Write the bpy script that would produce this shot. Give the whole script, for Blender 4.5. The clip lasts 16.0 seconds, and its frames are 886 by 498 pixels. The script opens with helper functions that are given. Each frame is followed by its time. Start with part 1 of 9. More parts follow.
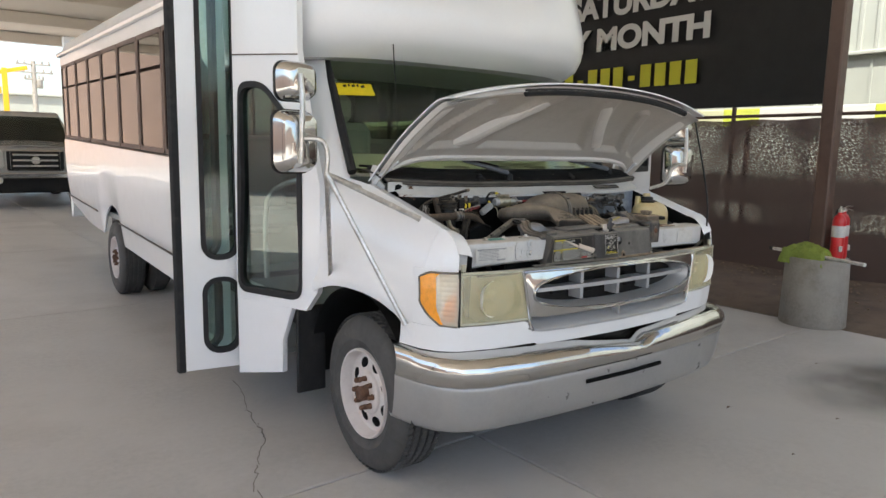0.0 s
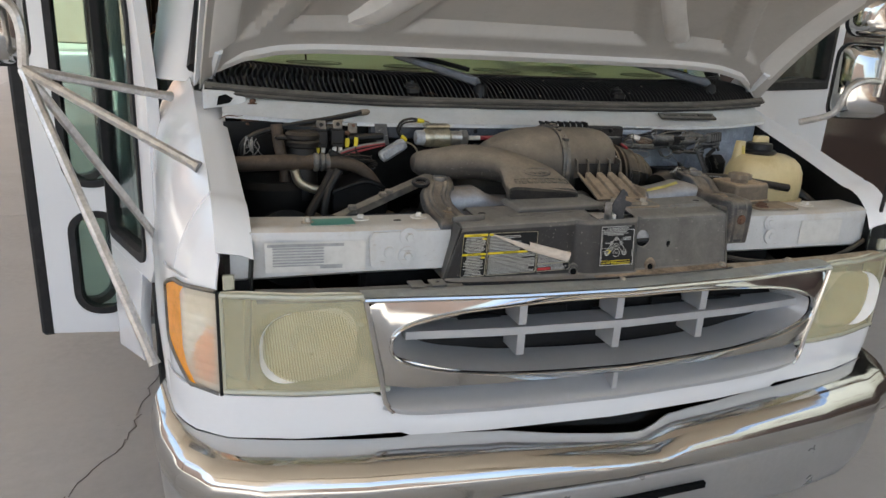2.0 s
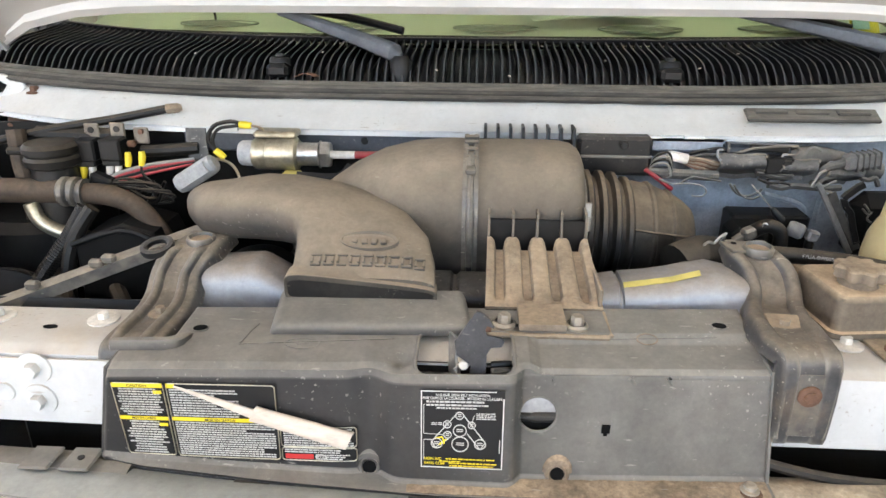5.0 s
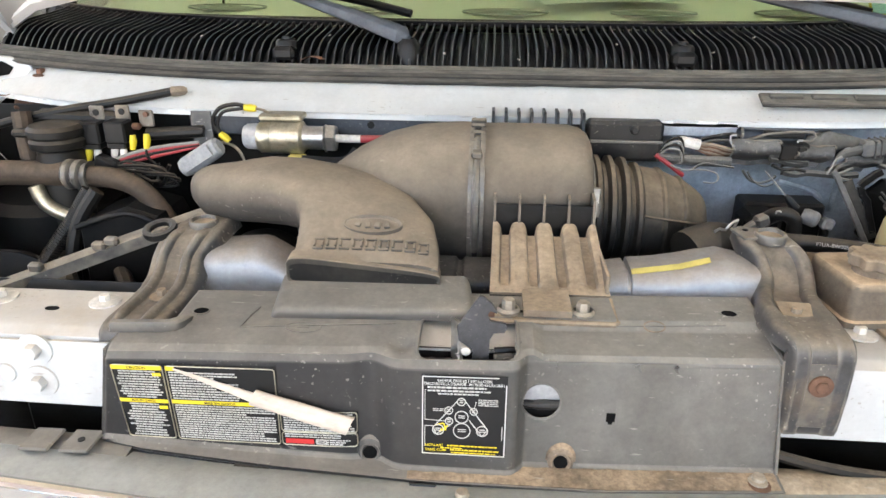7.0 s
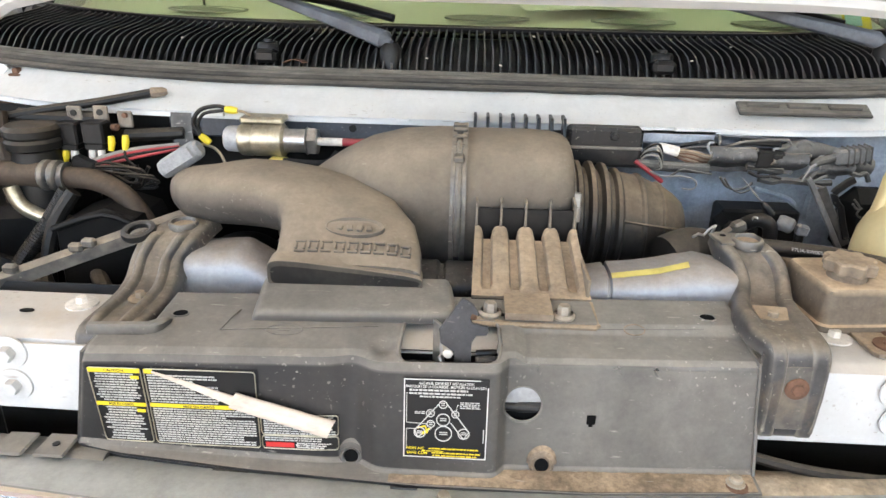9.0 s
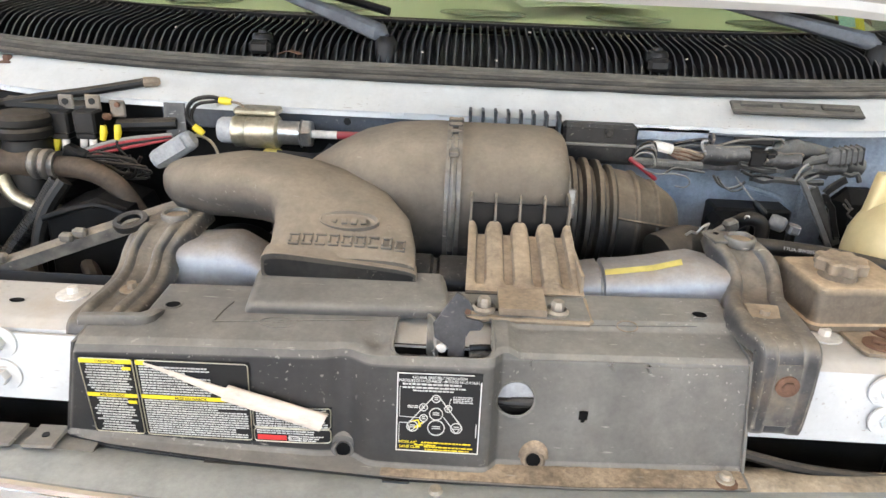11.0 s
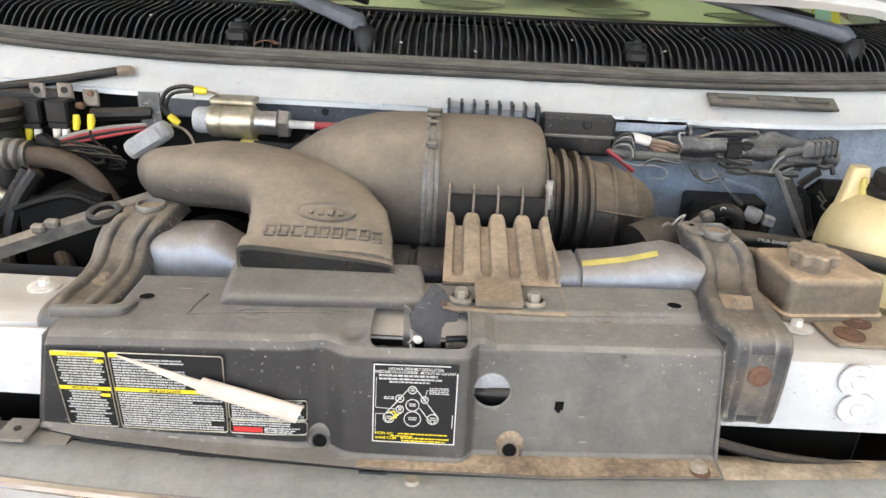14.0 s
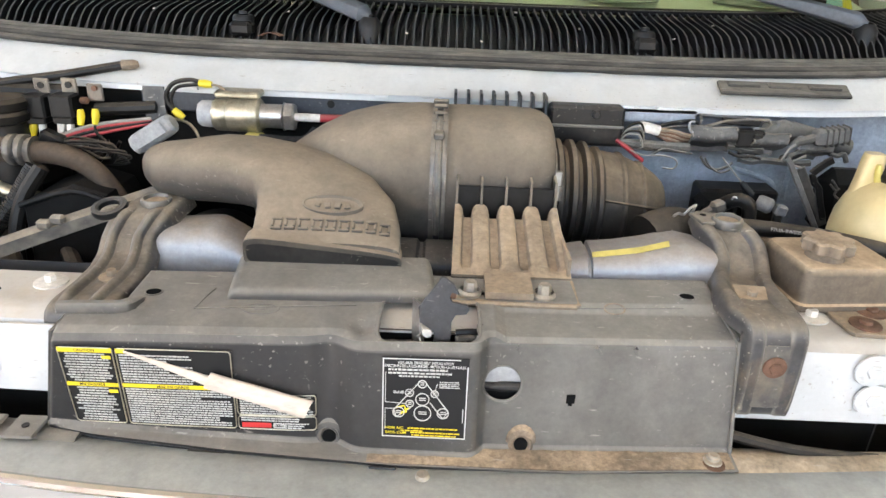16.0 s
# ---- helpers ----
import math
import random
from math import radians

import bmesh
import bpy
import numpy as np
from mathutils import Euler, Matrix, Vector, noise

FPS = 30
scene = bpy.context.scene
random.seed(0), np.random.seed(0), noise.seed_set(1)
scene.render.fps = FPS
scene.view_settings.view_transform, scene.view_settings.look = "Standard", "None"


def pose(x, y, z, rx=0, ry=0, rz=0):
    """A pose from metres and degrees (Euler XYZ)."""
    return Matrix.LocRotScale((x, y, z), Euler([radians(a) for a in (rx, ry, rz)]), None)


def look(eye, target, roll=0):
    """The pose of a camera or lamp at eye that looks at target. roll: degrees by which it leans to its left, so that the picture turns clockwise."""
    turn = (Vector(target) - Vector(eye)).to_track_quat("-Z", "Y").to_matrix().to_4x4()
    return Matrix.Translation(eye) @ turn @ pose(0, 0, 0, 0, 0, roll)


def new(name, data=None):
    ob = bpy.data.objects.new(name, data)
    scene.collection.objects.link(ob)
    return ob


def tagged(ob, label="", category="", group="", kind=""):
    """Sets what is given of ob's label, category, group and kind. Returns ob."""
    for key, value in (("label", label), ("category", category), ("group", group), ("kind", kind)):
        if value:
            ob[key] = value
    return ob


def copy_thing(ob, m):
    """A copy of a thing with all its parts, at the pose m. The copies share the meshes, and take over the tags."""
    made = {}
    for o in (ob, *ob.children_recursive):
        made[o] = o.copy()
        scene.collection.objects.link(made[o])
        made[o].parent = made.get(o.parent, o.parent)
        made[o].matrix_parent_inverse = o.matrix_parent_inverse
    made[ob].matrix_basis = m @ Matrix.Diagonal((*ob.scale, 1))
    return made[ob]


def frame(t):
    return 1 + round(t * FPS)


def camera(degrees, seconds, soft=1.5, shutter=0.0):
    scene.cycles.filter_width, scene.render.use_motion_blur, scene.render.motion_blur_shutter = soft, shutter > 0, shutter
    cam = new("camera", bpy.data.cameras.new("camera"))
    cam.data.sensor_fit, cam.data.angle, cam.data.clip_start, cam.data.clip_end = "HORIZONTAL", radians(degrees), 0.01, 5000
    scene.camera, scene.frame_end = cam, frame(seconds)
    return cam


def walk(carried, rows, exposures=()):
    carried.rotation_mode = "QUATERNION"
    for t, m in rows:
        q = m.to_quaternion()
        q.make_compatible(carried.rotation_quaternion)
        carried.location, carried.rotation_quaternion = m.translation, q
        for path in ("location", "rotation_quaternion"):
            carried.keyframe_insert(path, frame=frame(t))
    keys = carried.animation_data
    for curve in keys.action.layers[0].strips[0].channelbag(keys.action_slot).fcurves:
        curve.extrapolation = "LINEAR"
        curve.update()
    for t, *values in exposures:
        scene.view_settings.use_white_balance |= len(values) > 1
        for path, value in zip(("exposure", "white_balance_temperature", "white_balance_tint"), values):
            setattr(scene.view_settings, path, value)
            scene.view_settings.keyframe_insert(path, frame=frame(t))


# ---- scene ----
cam = camera(65.7, 16.0)
PATH = [
    (0, (-2.535, -1.918, 1.514), (-1.366, -0.321, 1.228), 1.1),
    (0.5, (-2.083, -1.727, 1.515), (-1.02, -0.082, 1.11), 1.6),
    (1, (-1.692, -1.487, 1.51), (-0.749, 0.218, 1.058), 2.8),
    (1.5, (-1.265, -1.293, 1.517), (-0.42, 0.447, 1.007), 2.0),
    (2, (-0.888, -1.097, 1.523), (-0.263, 0.708, 0.93), 3.1),
    (2.5, (-0.554, -0.833, 1.53), (-0.04, 0.988, 0.883), 3.6),
    (3, (-0.231, -0.673, 1.522), (-0.018, 1.195, 0.841), 3.3),
    (3.5, (-0.113, -0.531, 1.525), (-0.098, 1.352, 0.851), 2.4),
    (3.7, (-0.098, -0.482, 1.531), (-0.084, 1.386, 0.817), 1.7),
    (5.8, (-0.016, -0.408, 1.527), (-0.148, 1.438, 0.77), 0.2),
    (6, (-0.018, -0.41, 1.526), (-0.148, 1.435, 0.766), 0.3),
    (6.5, (-0.021, -0.408, 1.524), (-0.155, 1.434, 0.756), 0.4),
    (7, (-0.021, -0.402, 1.518), (-0.148, 1.437, 0.742), 0.4),
    (7.5, (-0.021, -0.403, 1.514), (-0.122, 1.439, 0.741), 1.0),
    (8, (-0.022, -0.402, 1.513), (-0.113, 1.443, 0.748), 1.1),
    (8.5, (-0.023, -0.405, 1.515), (-0.1, 1.445, 0.759), 1.1),
    (11, (-0.029, -0.405, 1.514), (-0.067, 1.441, 0.744), 2.5),
    (11.5, (-0.029, -0.402, 1.512), (-0.069, 1.445, 0.746), 2.4),
    (12, (-0.026, -0.398, 1.511), (-0.059, 1.446, 0.739), 2.5),
    (12.5, (-0.025, -0.4, 1.512), (-0.044, 1.444, 0.739), 2.3),
    (13, (-0.023, -0.404, 1.514), (-0.011, 1.444, 0.749), 2.6),
    (13.5, (-0.018, -0.404, 1.514), (-0.031, 1.439, 0.737), 1.8),
    (14, (-0.022, -0.404, 1.514), (-0.01, 1.433, 0.723), 3.1),
    (14.5, (-0.025, -0.407, 1.514), (-0.024, 1.435, 0.734), 3.0),
    (15, (-0.027, -0.407, 1.512), (-0.027, 1.431, 0.724), 3.1),
    (15.5, (-0.028, -0.402, 1.508), (-0.033, 1.43, 0.706), 2.6),
    (16, (-0.025, -0.396, 1.509), (-0.029, 1.433, 0.7), 2.4),
]
walk(cam, [(t, look(eye, target, roll)) for t, eye, target, roll in PATH],
     exposures=[(0, 1.48, 6750, 6), (2.0, 1.5, 6750, 6), (2.5, 1.72, 6750, 6), (3.0, 2.15, 6780, 6), (3.5, 2.4, 6800, 6.5), (6.0, 2.94, 6800, 7.5), (16.0, 2.94, 6800, 7.5)])

# ---- world, sun and exposure ----
SUN_EL, SUN_AZ = radians(64), radians(235)      # azimuth from +y, clockwise seen from above
world = bpy.data.worlds.new("sky")
scene.world = world
world.use_nodes = True
wn = world.node_tree
sky = wn.nodes.new("ShaderNodeTexSky")
sky.sky_type, sky.sun_disc = "NISHITA", False
sky.sun_elevation, sky.sun_rotation = SUN_EL, SUN_AZ
sky.dust_density = 3.0
back = wn.nodes["Background"]
wn.links.new(sky.outputs[0], back.inputs[0])
back.inputs[1].default_value = 0.15
sun_data = bpy.data.lights.new("sun", "SUN")
sun_data.energy, sun_data.angle, sun_data.color = 4.5, radians(0.5), (1.0, 0.95, 0.87)
sun = new("sun", sun_data)
sun_dir = Vector((math.sin(SUN_AZ) * math.cos(SUN_EL), math.cos(SUN_AZ) * math.cos(SUN_EL), math.sin(SUN_EL)))
sun.matrix_world = look(sun_dir * 60, (0, 0, 0))

# ---- materials ----
def mat(name, col, rough=0.5, metal=0.0, var=0.12, scale=6.0, fine=60.0, bump=0.0, dust=0.0, dust_col=(0.30, 0.24, 0.17),
        stain=0.0, stain_col=(0.12, 0.09, 0.06), stain_scale=3.0, coat=0.0, rvar=0.1, spec=0.5, rnd=0.0, stretch=None, chips=0.0, chip_col=(0.45, 0.42, 0.36), worn=0.0, worn_col=(0.36, 0.33, 0.28), grit=None, side=0.12, up0=0.0, blotch=0.30, x_tone=0.0, x_tone_col=(0.27, 0.26, 0.235), x_tone_span=(-0.1, 0.2)):
    """A surface with variation at two scales, optional dust lying on faces that look up, and stains."""
    m = bpy.data.materials.new(name)
    m.use_nodes = True
    t = m.node_tree
    N, L = t.nodes, t.links
    b = N["Principled BSDF"]
    b.inputs["Metallic"].default_value = metal
    b.inputs["Coat Weight"].default_value = coat
    b.inputs["Specular IOR Level"].default_value = spec
    tc = N.new("ShaderNodeTexCoord")
    co = tc.outputs["Object"]
    if stretch:
        mp = N.new("ShaderNodeMapping")
        mp.inputs["Scale"].default_value = stretch
        L.new(co, mp.inputs[0])
        co = mp.outputs[0]

    def nz(s, detail=4.0, rough_=0.6):
        n = N.new("ShaderNodeTexNoise")
        n.inputs["Scale"].default_value, n.inputs["Detail"].default_value, n.inputs["Roughness"].default_value = s, detail, rough_
        L.new(co, n.inputs["Vector"])
        return n.outputs["Fac"]

    def rng(sock, a, b_, lo, hi):
        r = N.new("ShaderNodeMapRange")
        r.inputs[1].default_value, r.inputs[2].default_value, r.inputs[3].default_value, r.inputs[4].default_value = a, b_, lo, hi
        L.new(sock, r.inputs[0])
        return r.outputs[0]

    def mix(fac, a, b_):
        x = N.new("ShaderNodeMix")
        x.data_type = "RGBA"
        L.new(fac, x.inputs[0])
        for sock, v in ((x.inputs[6], a), (x.inputs[7], b_)):
            if isinstance(v, tuple):
                sock.default_value = (*v, 1)
            else:
                L.new(v, sock)
        return x.outputs[2]

    big, small = nz(scale), nz(fine, 6.0, 0.7)
    dark = tuple(c * (1 - var) for c in col)
    lite = tuple(min(1, c * (1 + var)) for c in col)
    c = mix(rng(big, 0.3, 0.7, 0, 1), dark, lite)
    c2 = mix(rng(small, 0.35, 0.75, 0, 1), c, tuple(min(1, x * (1 + var * 0.8)) for x in col))
    if rnd:
        oi = N.new("ShaderNodeObjectInfo")
        hv = N.new("ShaderNodeHueSaturation")
        L.new(rng(oi.outputs["Random"], 0, 1, 1 - rnd, 1 + rnd), hv.inputs["Value"])
        L.new(c2, hv.inputs["Color"])
        c2 = hv.outputs[0]
    if stain:
        sn = nz(stain_scale, 8.0, 0.7)
        c2 = mix(rng(sn, 0.52, 0.72, 0, stain), c2, stain_col)
    if dust:
        g = N.new("ShaderNodeNewGeometry")
        sp = N.new("ShaderNodeSeparateXYZ")
        L.new(g.outputs["Normal"], sp.inputs[0])
        up = rng(sp.outputs[2], up0, 0.85, side, 1.0)
        dn = rng(nz(16.0, 9.0, 0.72), 0.30, 0.66, blotch, 1.0)
        mu = N.new("ShaderNodeMath")
        mu.operation = "MULTIPLY"
        L.new(up, mu.inputs[0]); L.new(dn, mu.inputs[1])
        c2 = mix(rng(mu.outputs[0], 0, 1, 0, dust), c2, dust_col)
        L.new(rng(mu.outputs[0], 0, 1, rough, min(1, rough + dust * 0.6)), b.inputs["Roughness"])
    else:
        L.new(rng(nz(scale * 3), 0.3, 0.7, max(0.0, rough - rvar * rough), min(1, rough + rvar * rough)), b.inputs["Roughness"])
    if x_tone:
        # a second tone that strengthens along x, broken up by noise
        fs = N.new("ShaderNodeSeparateXYZ")
        L.new(tc.outputs["Object"], fs.inputs[0])
        fm = N.new("ShaderNodeMath")
        fm.operation = "MULTIPLY"
        L.new(rng(fs.outputs[0], x_tone_span[0], x_tone_span[1], 0.06, 1.0), fm.inputs[0]); L.new(rng(nz(9.0, 9.0, 0.7), 0.30, 0.62, 0.45, 1.0), fm.inputs[1])
        c2 = mix(rng(fm.outputs[0], 0, 1, 0, x_tone), c2, x_tone_col)
    if grit is None:
        grit = 0.14 if dust else 0.0
    if grit:
        for s_, d_, k_ in ((170.0, 3.0, grit * 0.8), (24.0, 9.0, grit * 1.6)):
            hv = N.new("ShaderNodeHueSaturation")
            L.new(rng(nz(s_, d_, 0.7), 0.34, 0.66, 1 - k_, 1 + k_), hv.inputs["Value"])
            L.new(c2, hv.inputs["Color"])
            c2 = hv.outputs[0]
    if worn:
        g2 = N.new("ShaderNodeNewGeometry")
        wn_ = rng(g2.outputs["Pointiness"], 0.515, 0.58, 0.0, 1.0)
        wm = N.new("ShaderNodeMath")
        wm.operation = "MULTIPLY"
        L.new(wn_, wm.inputs[0]); L.new(rng(nz(35.0, 3.0), 0.35, 0.65, 0.2, 1.0), wm.inputs[1])
        c2 = mix(rng(wm.outputs[0], 0, 1, 0, worn), c2, worn_col)
    if chips:
        ch = rng(nz(190.0, 2.0, 0.5), 0.665, 0.70, 0.0, 1.0)
        cm = N.new("ShaderNodeMath")
        cm.operation = "MULTIPLY"
        L.new(ch, cm.inputs[0]); L.new(rng(nz(6.0, 3.0), 0.45, 0.7, 0.0, chips), cm.inputs[1])
        c2 = mix(cm.outputs[0], c2, chip_col)
        sm = N.new("ShaderNodeMapping")
        sm.inputs["Rotation"].default_value, sm.inputs["Scale"].default_value = (0.3, 0.5, 0.6), (34, 190, 190)
        L.new(tc.outputs["Object"], sm.inputs[0])
        sn2 = N.new("ShaderNodeTexNoise")
        sn2.inputs["Scale"].default_value, sn2.inputs["Detail"].default_value = 1.0, 2.0
        L.new(sm.outputs[0], sn2.inputs["Vector"])
        c2 = mix(rng(sn2.outputs["Fac"], 0.705, 0.76, 0.0, chips * 0.75), c2, chip_col)
    L.new(c2, b.inputs["Base Color"])
    if bump:
        bp = N.new("ShaderNodeBump")
        bp.inputs["Strength"].default_value, bp.inputs["Distance"].default_value = 0.6, bump
        L.new(small, bp.inputs["Height"])
        L.new(bp.outputs[0], b.inputs["Normal"])
    return m


def glass(name, tint, gloss=0.02, ior=1.5):
    """A clear pane: tinted see-through with a mirror-like gloss by Fresnel."""
    m = bpy.data.materials.new(name)
    m.use_nodes = True
    N, L = m.node_tree.nodes, m.node_tree.links
    N.remove(N["Principled BSDF"])
    tr, gl, mx, lw, pw, fr = N.new("ShaderNodeBsdfTransparent"), N.new("ShaderNodeBsdfGlossy"), N.new("ShaderNodeMixShader"), N.new("ShaderNodeLayerWeight"), N.new("ShaderNodeMath"), N.new("ShaderNodeMapRange")
    tr.inputs[0].default_value = (*tint, 1)
    gl.inputs["Roughness"].default_value = gloss
    lw.inputs[0].default_value = 0.5
    pw.operation = "POWER"
    pw.inputs[1].default_value = 5.0
    fr.inputs[3].default_value, fr.inputs[4].default_value = ((ior - 1) / (ior + 1)) ** 2, 0.9
    L.new(lw.outputs["Facing"], pw.inputs[0]); L.new(pw.outputs[0], fr.inputs[0])
    L.new(fr.outputs[0], mx.inputs[0]); L.new(tr.outputs[0], mx.inputs[1]); L.new(gl.outputs[0], mx.inputs[2])
    L.new(mx.outputs[0], N["Material Output"].inputs[0])
    return m


M = {}
M["paint"] = mat("white_paint", (0.79, 0.80, 0.815), 0.22, var=0.02, scale=3, coat=0.4, stain=0.05, stain_col=(0.55, 0.52, 0.47), stain_scale=2.2)
M["bay_paint"] = mat("bay_white_paint", (0.53, 0.545, 0.55), 0.32, var=0.05, scale=7, dust=0.55, dust_col=(0.47, 0.39, 0.285), stain=0.6, stain_col=(0.42, 0.345, 0.25), stain_scale=8, chips=0.7, chip_col=(0.22, 0.16, 0.10), grit=0.03, blotch=0.6, side=0.05, up0=0.3)
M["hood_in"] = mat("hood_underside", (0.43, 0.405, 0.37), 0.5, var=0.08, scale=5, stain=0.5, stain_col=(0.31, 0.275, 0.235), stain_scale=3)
M["chrome"] = mat("chrome", (0.56, 0.555, 0.54), 0.10, 1.0, var=0.03, scale=4, rvar=0.5, stain=0.25, stain_col=(0.6, 0.58, 0.54), stain_scale=5)
M["dull_chrome"] = mat("dusty_chrome", (0.50, 0.51, 0.50), 0.32, 0.5, var=0.14, scale=6, dust=0.72, dust_col=(0.30, 0.31, 0.285), rvar=0.3, stain=0.5, stain_col=(0.24, 0.215, 0.165), stain_scale=5, chips=0.35, grit=0.06, blotch=0.7)
M["argent"] = mat("argent_plastic", (0.43, 0.44, 0.45), 0.38, 0.35, var=0.05, scale=3)
M["valance"] = mat("bumper_lower", (0.38, 0.38, 0.375), 0.30, 0.5, var=0.07, scale=3, stain=0.4, stain_col=(0.28, 0.27, 0.26), stain_scale=6, chips=0.15)
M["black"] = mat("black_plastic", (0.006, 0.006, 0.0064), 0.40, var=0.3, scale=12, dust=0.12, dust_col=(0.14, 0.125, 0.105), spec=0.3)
M["rubber"] = mat("black_rubber", (0.018, 0.018, 0.019), 0.65, var=0.3, scale=20, stain=0.25, stain_col=(0.09, 0.085, 0.08), stain_scale=10, spec=0.3)
M["tyre"] = mat("tyre_rubber", (0.058, 0.057, 0.056), 0.7, var=0.25, scale=9, bump=0.001, stain=0.6, stain_col=(0.12, 0.112, 0.10), stain_scale=5)
M["shield"] = mat("dusty_black_plastic", (0.017, 0.017, 0.0185), 0.36, var=0.2, scale=5, fine=90, dust=0.86, dust_col=(0.268, 0.252, 0.222), stain=0.10, stain_col=(0.205, 0.185, 0.150), stain_scale=5, bump=0.0002, chips=0.55, chip_col=(0.50, 0.47, 0.42), worn=0.15, side=0.02, up0=0.05, x_tone=0.50, x_tone_span=(-0.06, 0.12), spec=0.35, grit=0.07, blotch=0.62)
M["airbox"] = mat("dusty_air_box", (0.028, 0.0275, 0.027), 0.45, var=0.15, scale=6, fine=120, dust=1.0, dust_col=(0.280, 0.232, 0.175), stain=0.25, stain_col=(0.20, 0.17, 0.125), stain_scale=7, bump=0.0003, chips=0.25, worn=0.12, grit=0.07, side=0.05, up0=-0.15, blotch=0.72, spec=0.25)
M["tray"] = mat("dusty_tray", (0.13, 0.105, 0.08), 0.75, var=0.18, scale=9, dust=1.0, dust_col=(0.365, 0.28, 0.19), stain=0.4, stain_col=(0.26, 0.18, 0.11), stain_scale=14, chips=0.3, worn=0.2, worn_col=(0.52, 0.42, 0.30), grit=0.16)
M["bracket"] = mat("dusty_bracket", (0.045, 0.046, 0.049), 0.34, 0.25, var=0.25, scale=9, dust=0.80, dust_col=(0.32, 0.27, 0.205), stain=0.45, stain_col=(0.24, 0.17, 0.10), stain_scale=11, chips=0.8, worn=0.35, worn_col=(0.42, 0.38, 0.31), side=0.05, up0=0.25)
M["cowl"] = mat("cowl_black", (0.009, 0.009, 0.0095), 0.42, var=0.3, scale=10, dust=0.55, dust_col=(0.155, 0.15, 0.145), up0=0.35, side=0.02, blotch=0.4, spec=0.3, grit=0.1)
M["seal"] = mat("dusty_seal", (0.028, 0.027, 0.026), 0.8, var=0.35, scale=5, dust=0.7, dust_col=(0.26, 0.24, 0.20), stretch=(1, 6, 6), stain=0.4, stain_col=(0.17, 0.15, 0.12), stain_scale=5, spec=0.2)
M["alu"] = mat("grey_duct", (0.30, 0.315, 0.34), 0.36, 0.35, var=0.12, scale=8, dust=0.85, dust_col=(0.36, 0.30, 0.235), chips=0.4, up0=0.30, side=0.08, grit=0.08, stain=0.25, stain_col=(0.22, 0.20, 0.17), stain_scale=14)
M["steel"] = mat("bright_steel", (0.55, 0.54, 0.52), 0.3, 0.9, var=0.1, scale=20, dust=0.25, dust_col=(0.4, 0.34, 0.26))
M["zinc"] = mat("yellow_zinc", (0.40, 0.375, 0.29), 0.3, 0.8, var=0.25, scale=12, dust=0.35, dust_col=(0.42, 0.36, 0.27))
M["bolt"] = mat("dusty_bolt", (0.38, 0.35, 0.30), 0.5, 0.6, var=0.2, scale=40, dust=0.5, dust_col=(0.42, 0.34, 0.24))
M["rust"] = mat("rusty_steel", (0.12, 0.062, 0.040), 0.8, 0.2, var=0.4, scale=25, bump=0.0006, dust=0.25, dust_col=(0.26, 0.18, 0.11))
M["dirtsteel"] = mat("dirty_bar", (0.22, 0.19, 0.155), 0.55, 0.1, var=0.25, scale=8, dust=0.95, dust_col=(0.46, 0.365, 0.25), stain=0.6, stain_col=(0.36, 0.19, 0.08), stain_scale=9, chips=0.6, grit=0.22)
M["bluegrey"] = mat("blue_grey_panel", (0.29, 0.33, 0.385), 0.42, var=0.18, scale=6, dust=0.35, dust_col=(0.36, 0.34, 0.31), stain=0.4, stain_col=(0.13, 0.13, 0.13), stain_scale=7)
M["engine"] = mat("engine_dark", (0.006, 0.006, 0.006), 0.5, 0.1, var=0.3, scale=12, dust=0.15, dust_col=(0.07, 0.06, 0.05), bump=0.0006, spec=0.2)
M["hose"] = mat("dusty_hose", (0.008, 0.0078, 0.0075), 0.40, var=0.25, scale=10, dust=0.50, dust_col=(0.19, 0.155, 0.115), worn=0.0, side=0.05, up0=0.2, spec=0.25)
M["boot"] = mat("air_boot", (0.014, 0.0135, 0.013), 0.42, var=0.25, scale=10, dust=0.90, dust_col=(0.255, 0.20, 0.14), stain=0.2, stain_col=(0.16, 0.13, 0.09), stain_scale=12, side=0.03, up0=0.15, blotch=0.55, spec=0.3)
M["grey_pl"] = mat("grey_connector", (0.30, 0.31, 0.32), 0.5, var=0.1, scale=14, dust=0.5, dust_col=(0.38, 0.35, 0.31))
M["beige_tank"] = mat("aged_tank", (0.56, 0.46, 0.25), 0.35, var=0.15, scale=6, stain=0.6, stain_col=(0.33, 0.19, 0.06), stain_scale=6)
M["red"] = mat("red_wire", (0.30, 0.020, 0.030), 0.4, var=0.25, scale=20, dust=0.5, dust_col=(0.22, 0.15, 0.11))
M["yellow"] = mat("yellow_plastic", (0.70, 0.56, 0.03), 0.4, var=0.1, scale=20)
M["whitewire"] = mat("white_wire", (0.24, 0.23, 0.21), 0.5, var=0.15, scale=30)
M["white_pl"] = mat("white_plastic", (0.62, 0.60, 0.56), 0.5, var=0.1, scale=12, dust=0.3, dust_col=(0.45, 0.38, 0.29))
M["label_b"] = mat("label_black", (0.010, 0.010, 0.0105), 0.45, var=0.2, scale=20, spec=0.25)
M["label_w"] = mat("label_white", (0.55, 0.55, 0.53), 0.45, var=0.12, scale=40)
M["label_y"] = mat("label_yellow", (0.72, 0.57, 0.02), 0.4, var=0.08, scale=30)
M["label_r"] = mat("label_red", (0.5, 0.03, 0.03), 0.4, var=0.08, scale=30)
M["label_g"] = mat("green_sticker", (0.10, 0.30, 0.24), 0.5, var=0.12, scale=20)
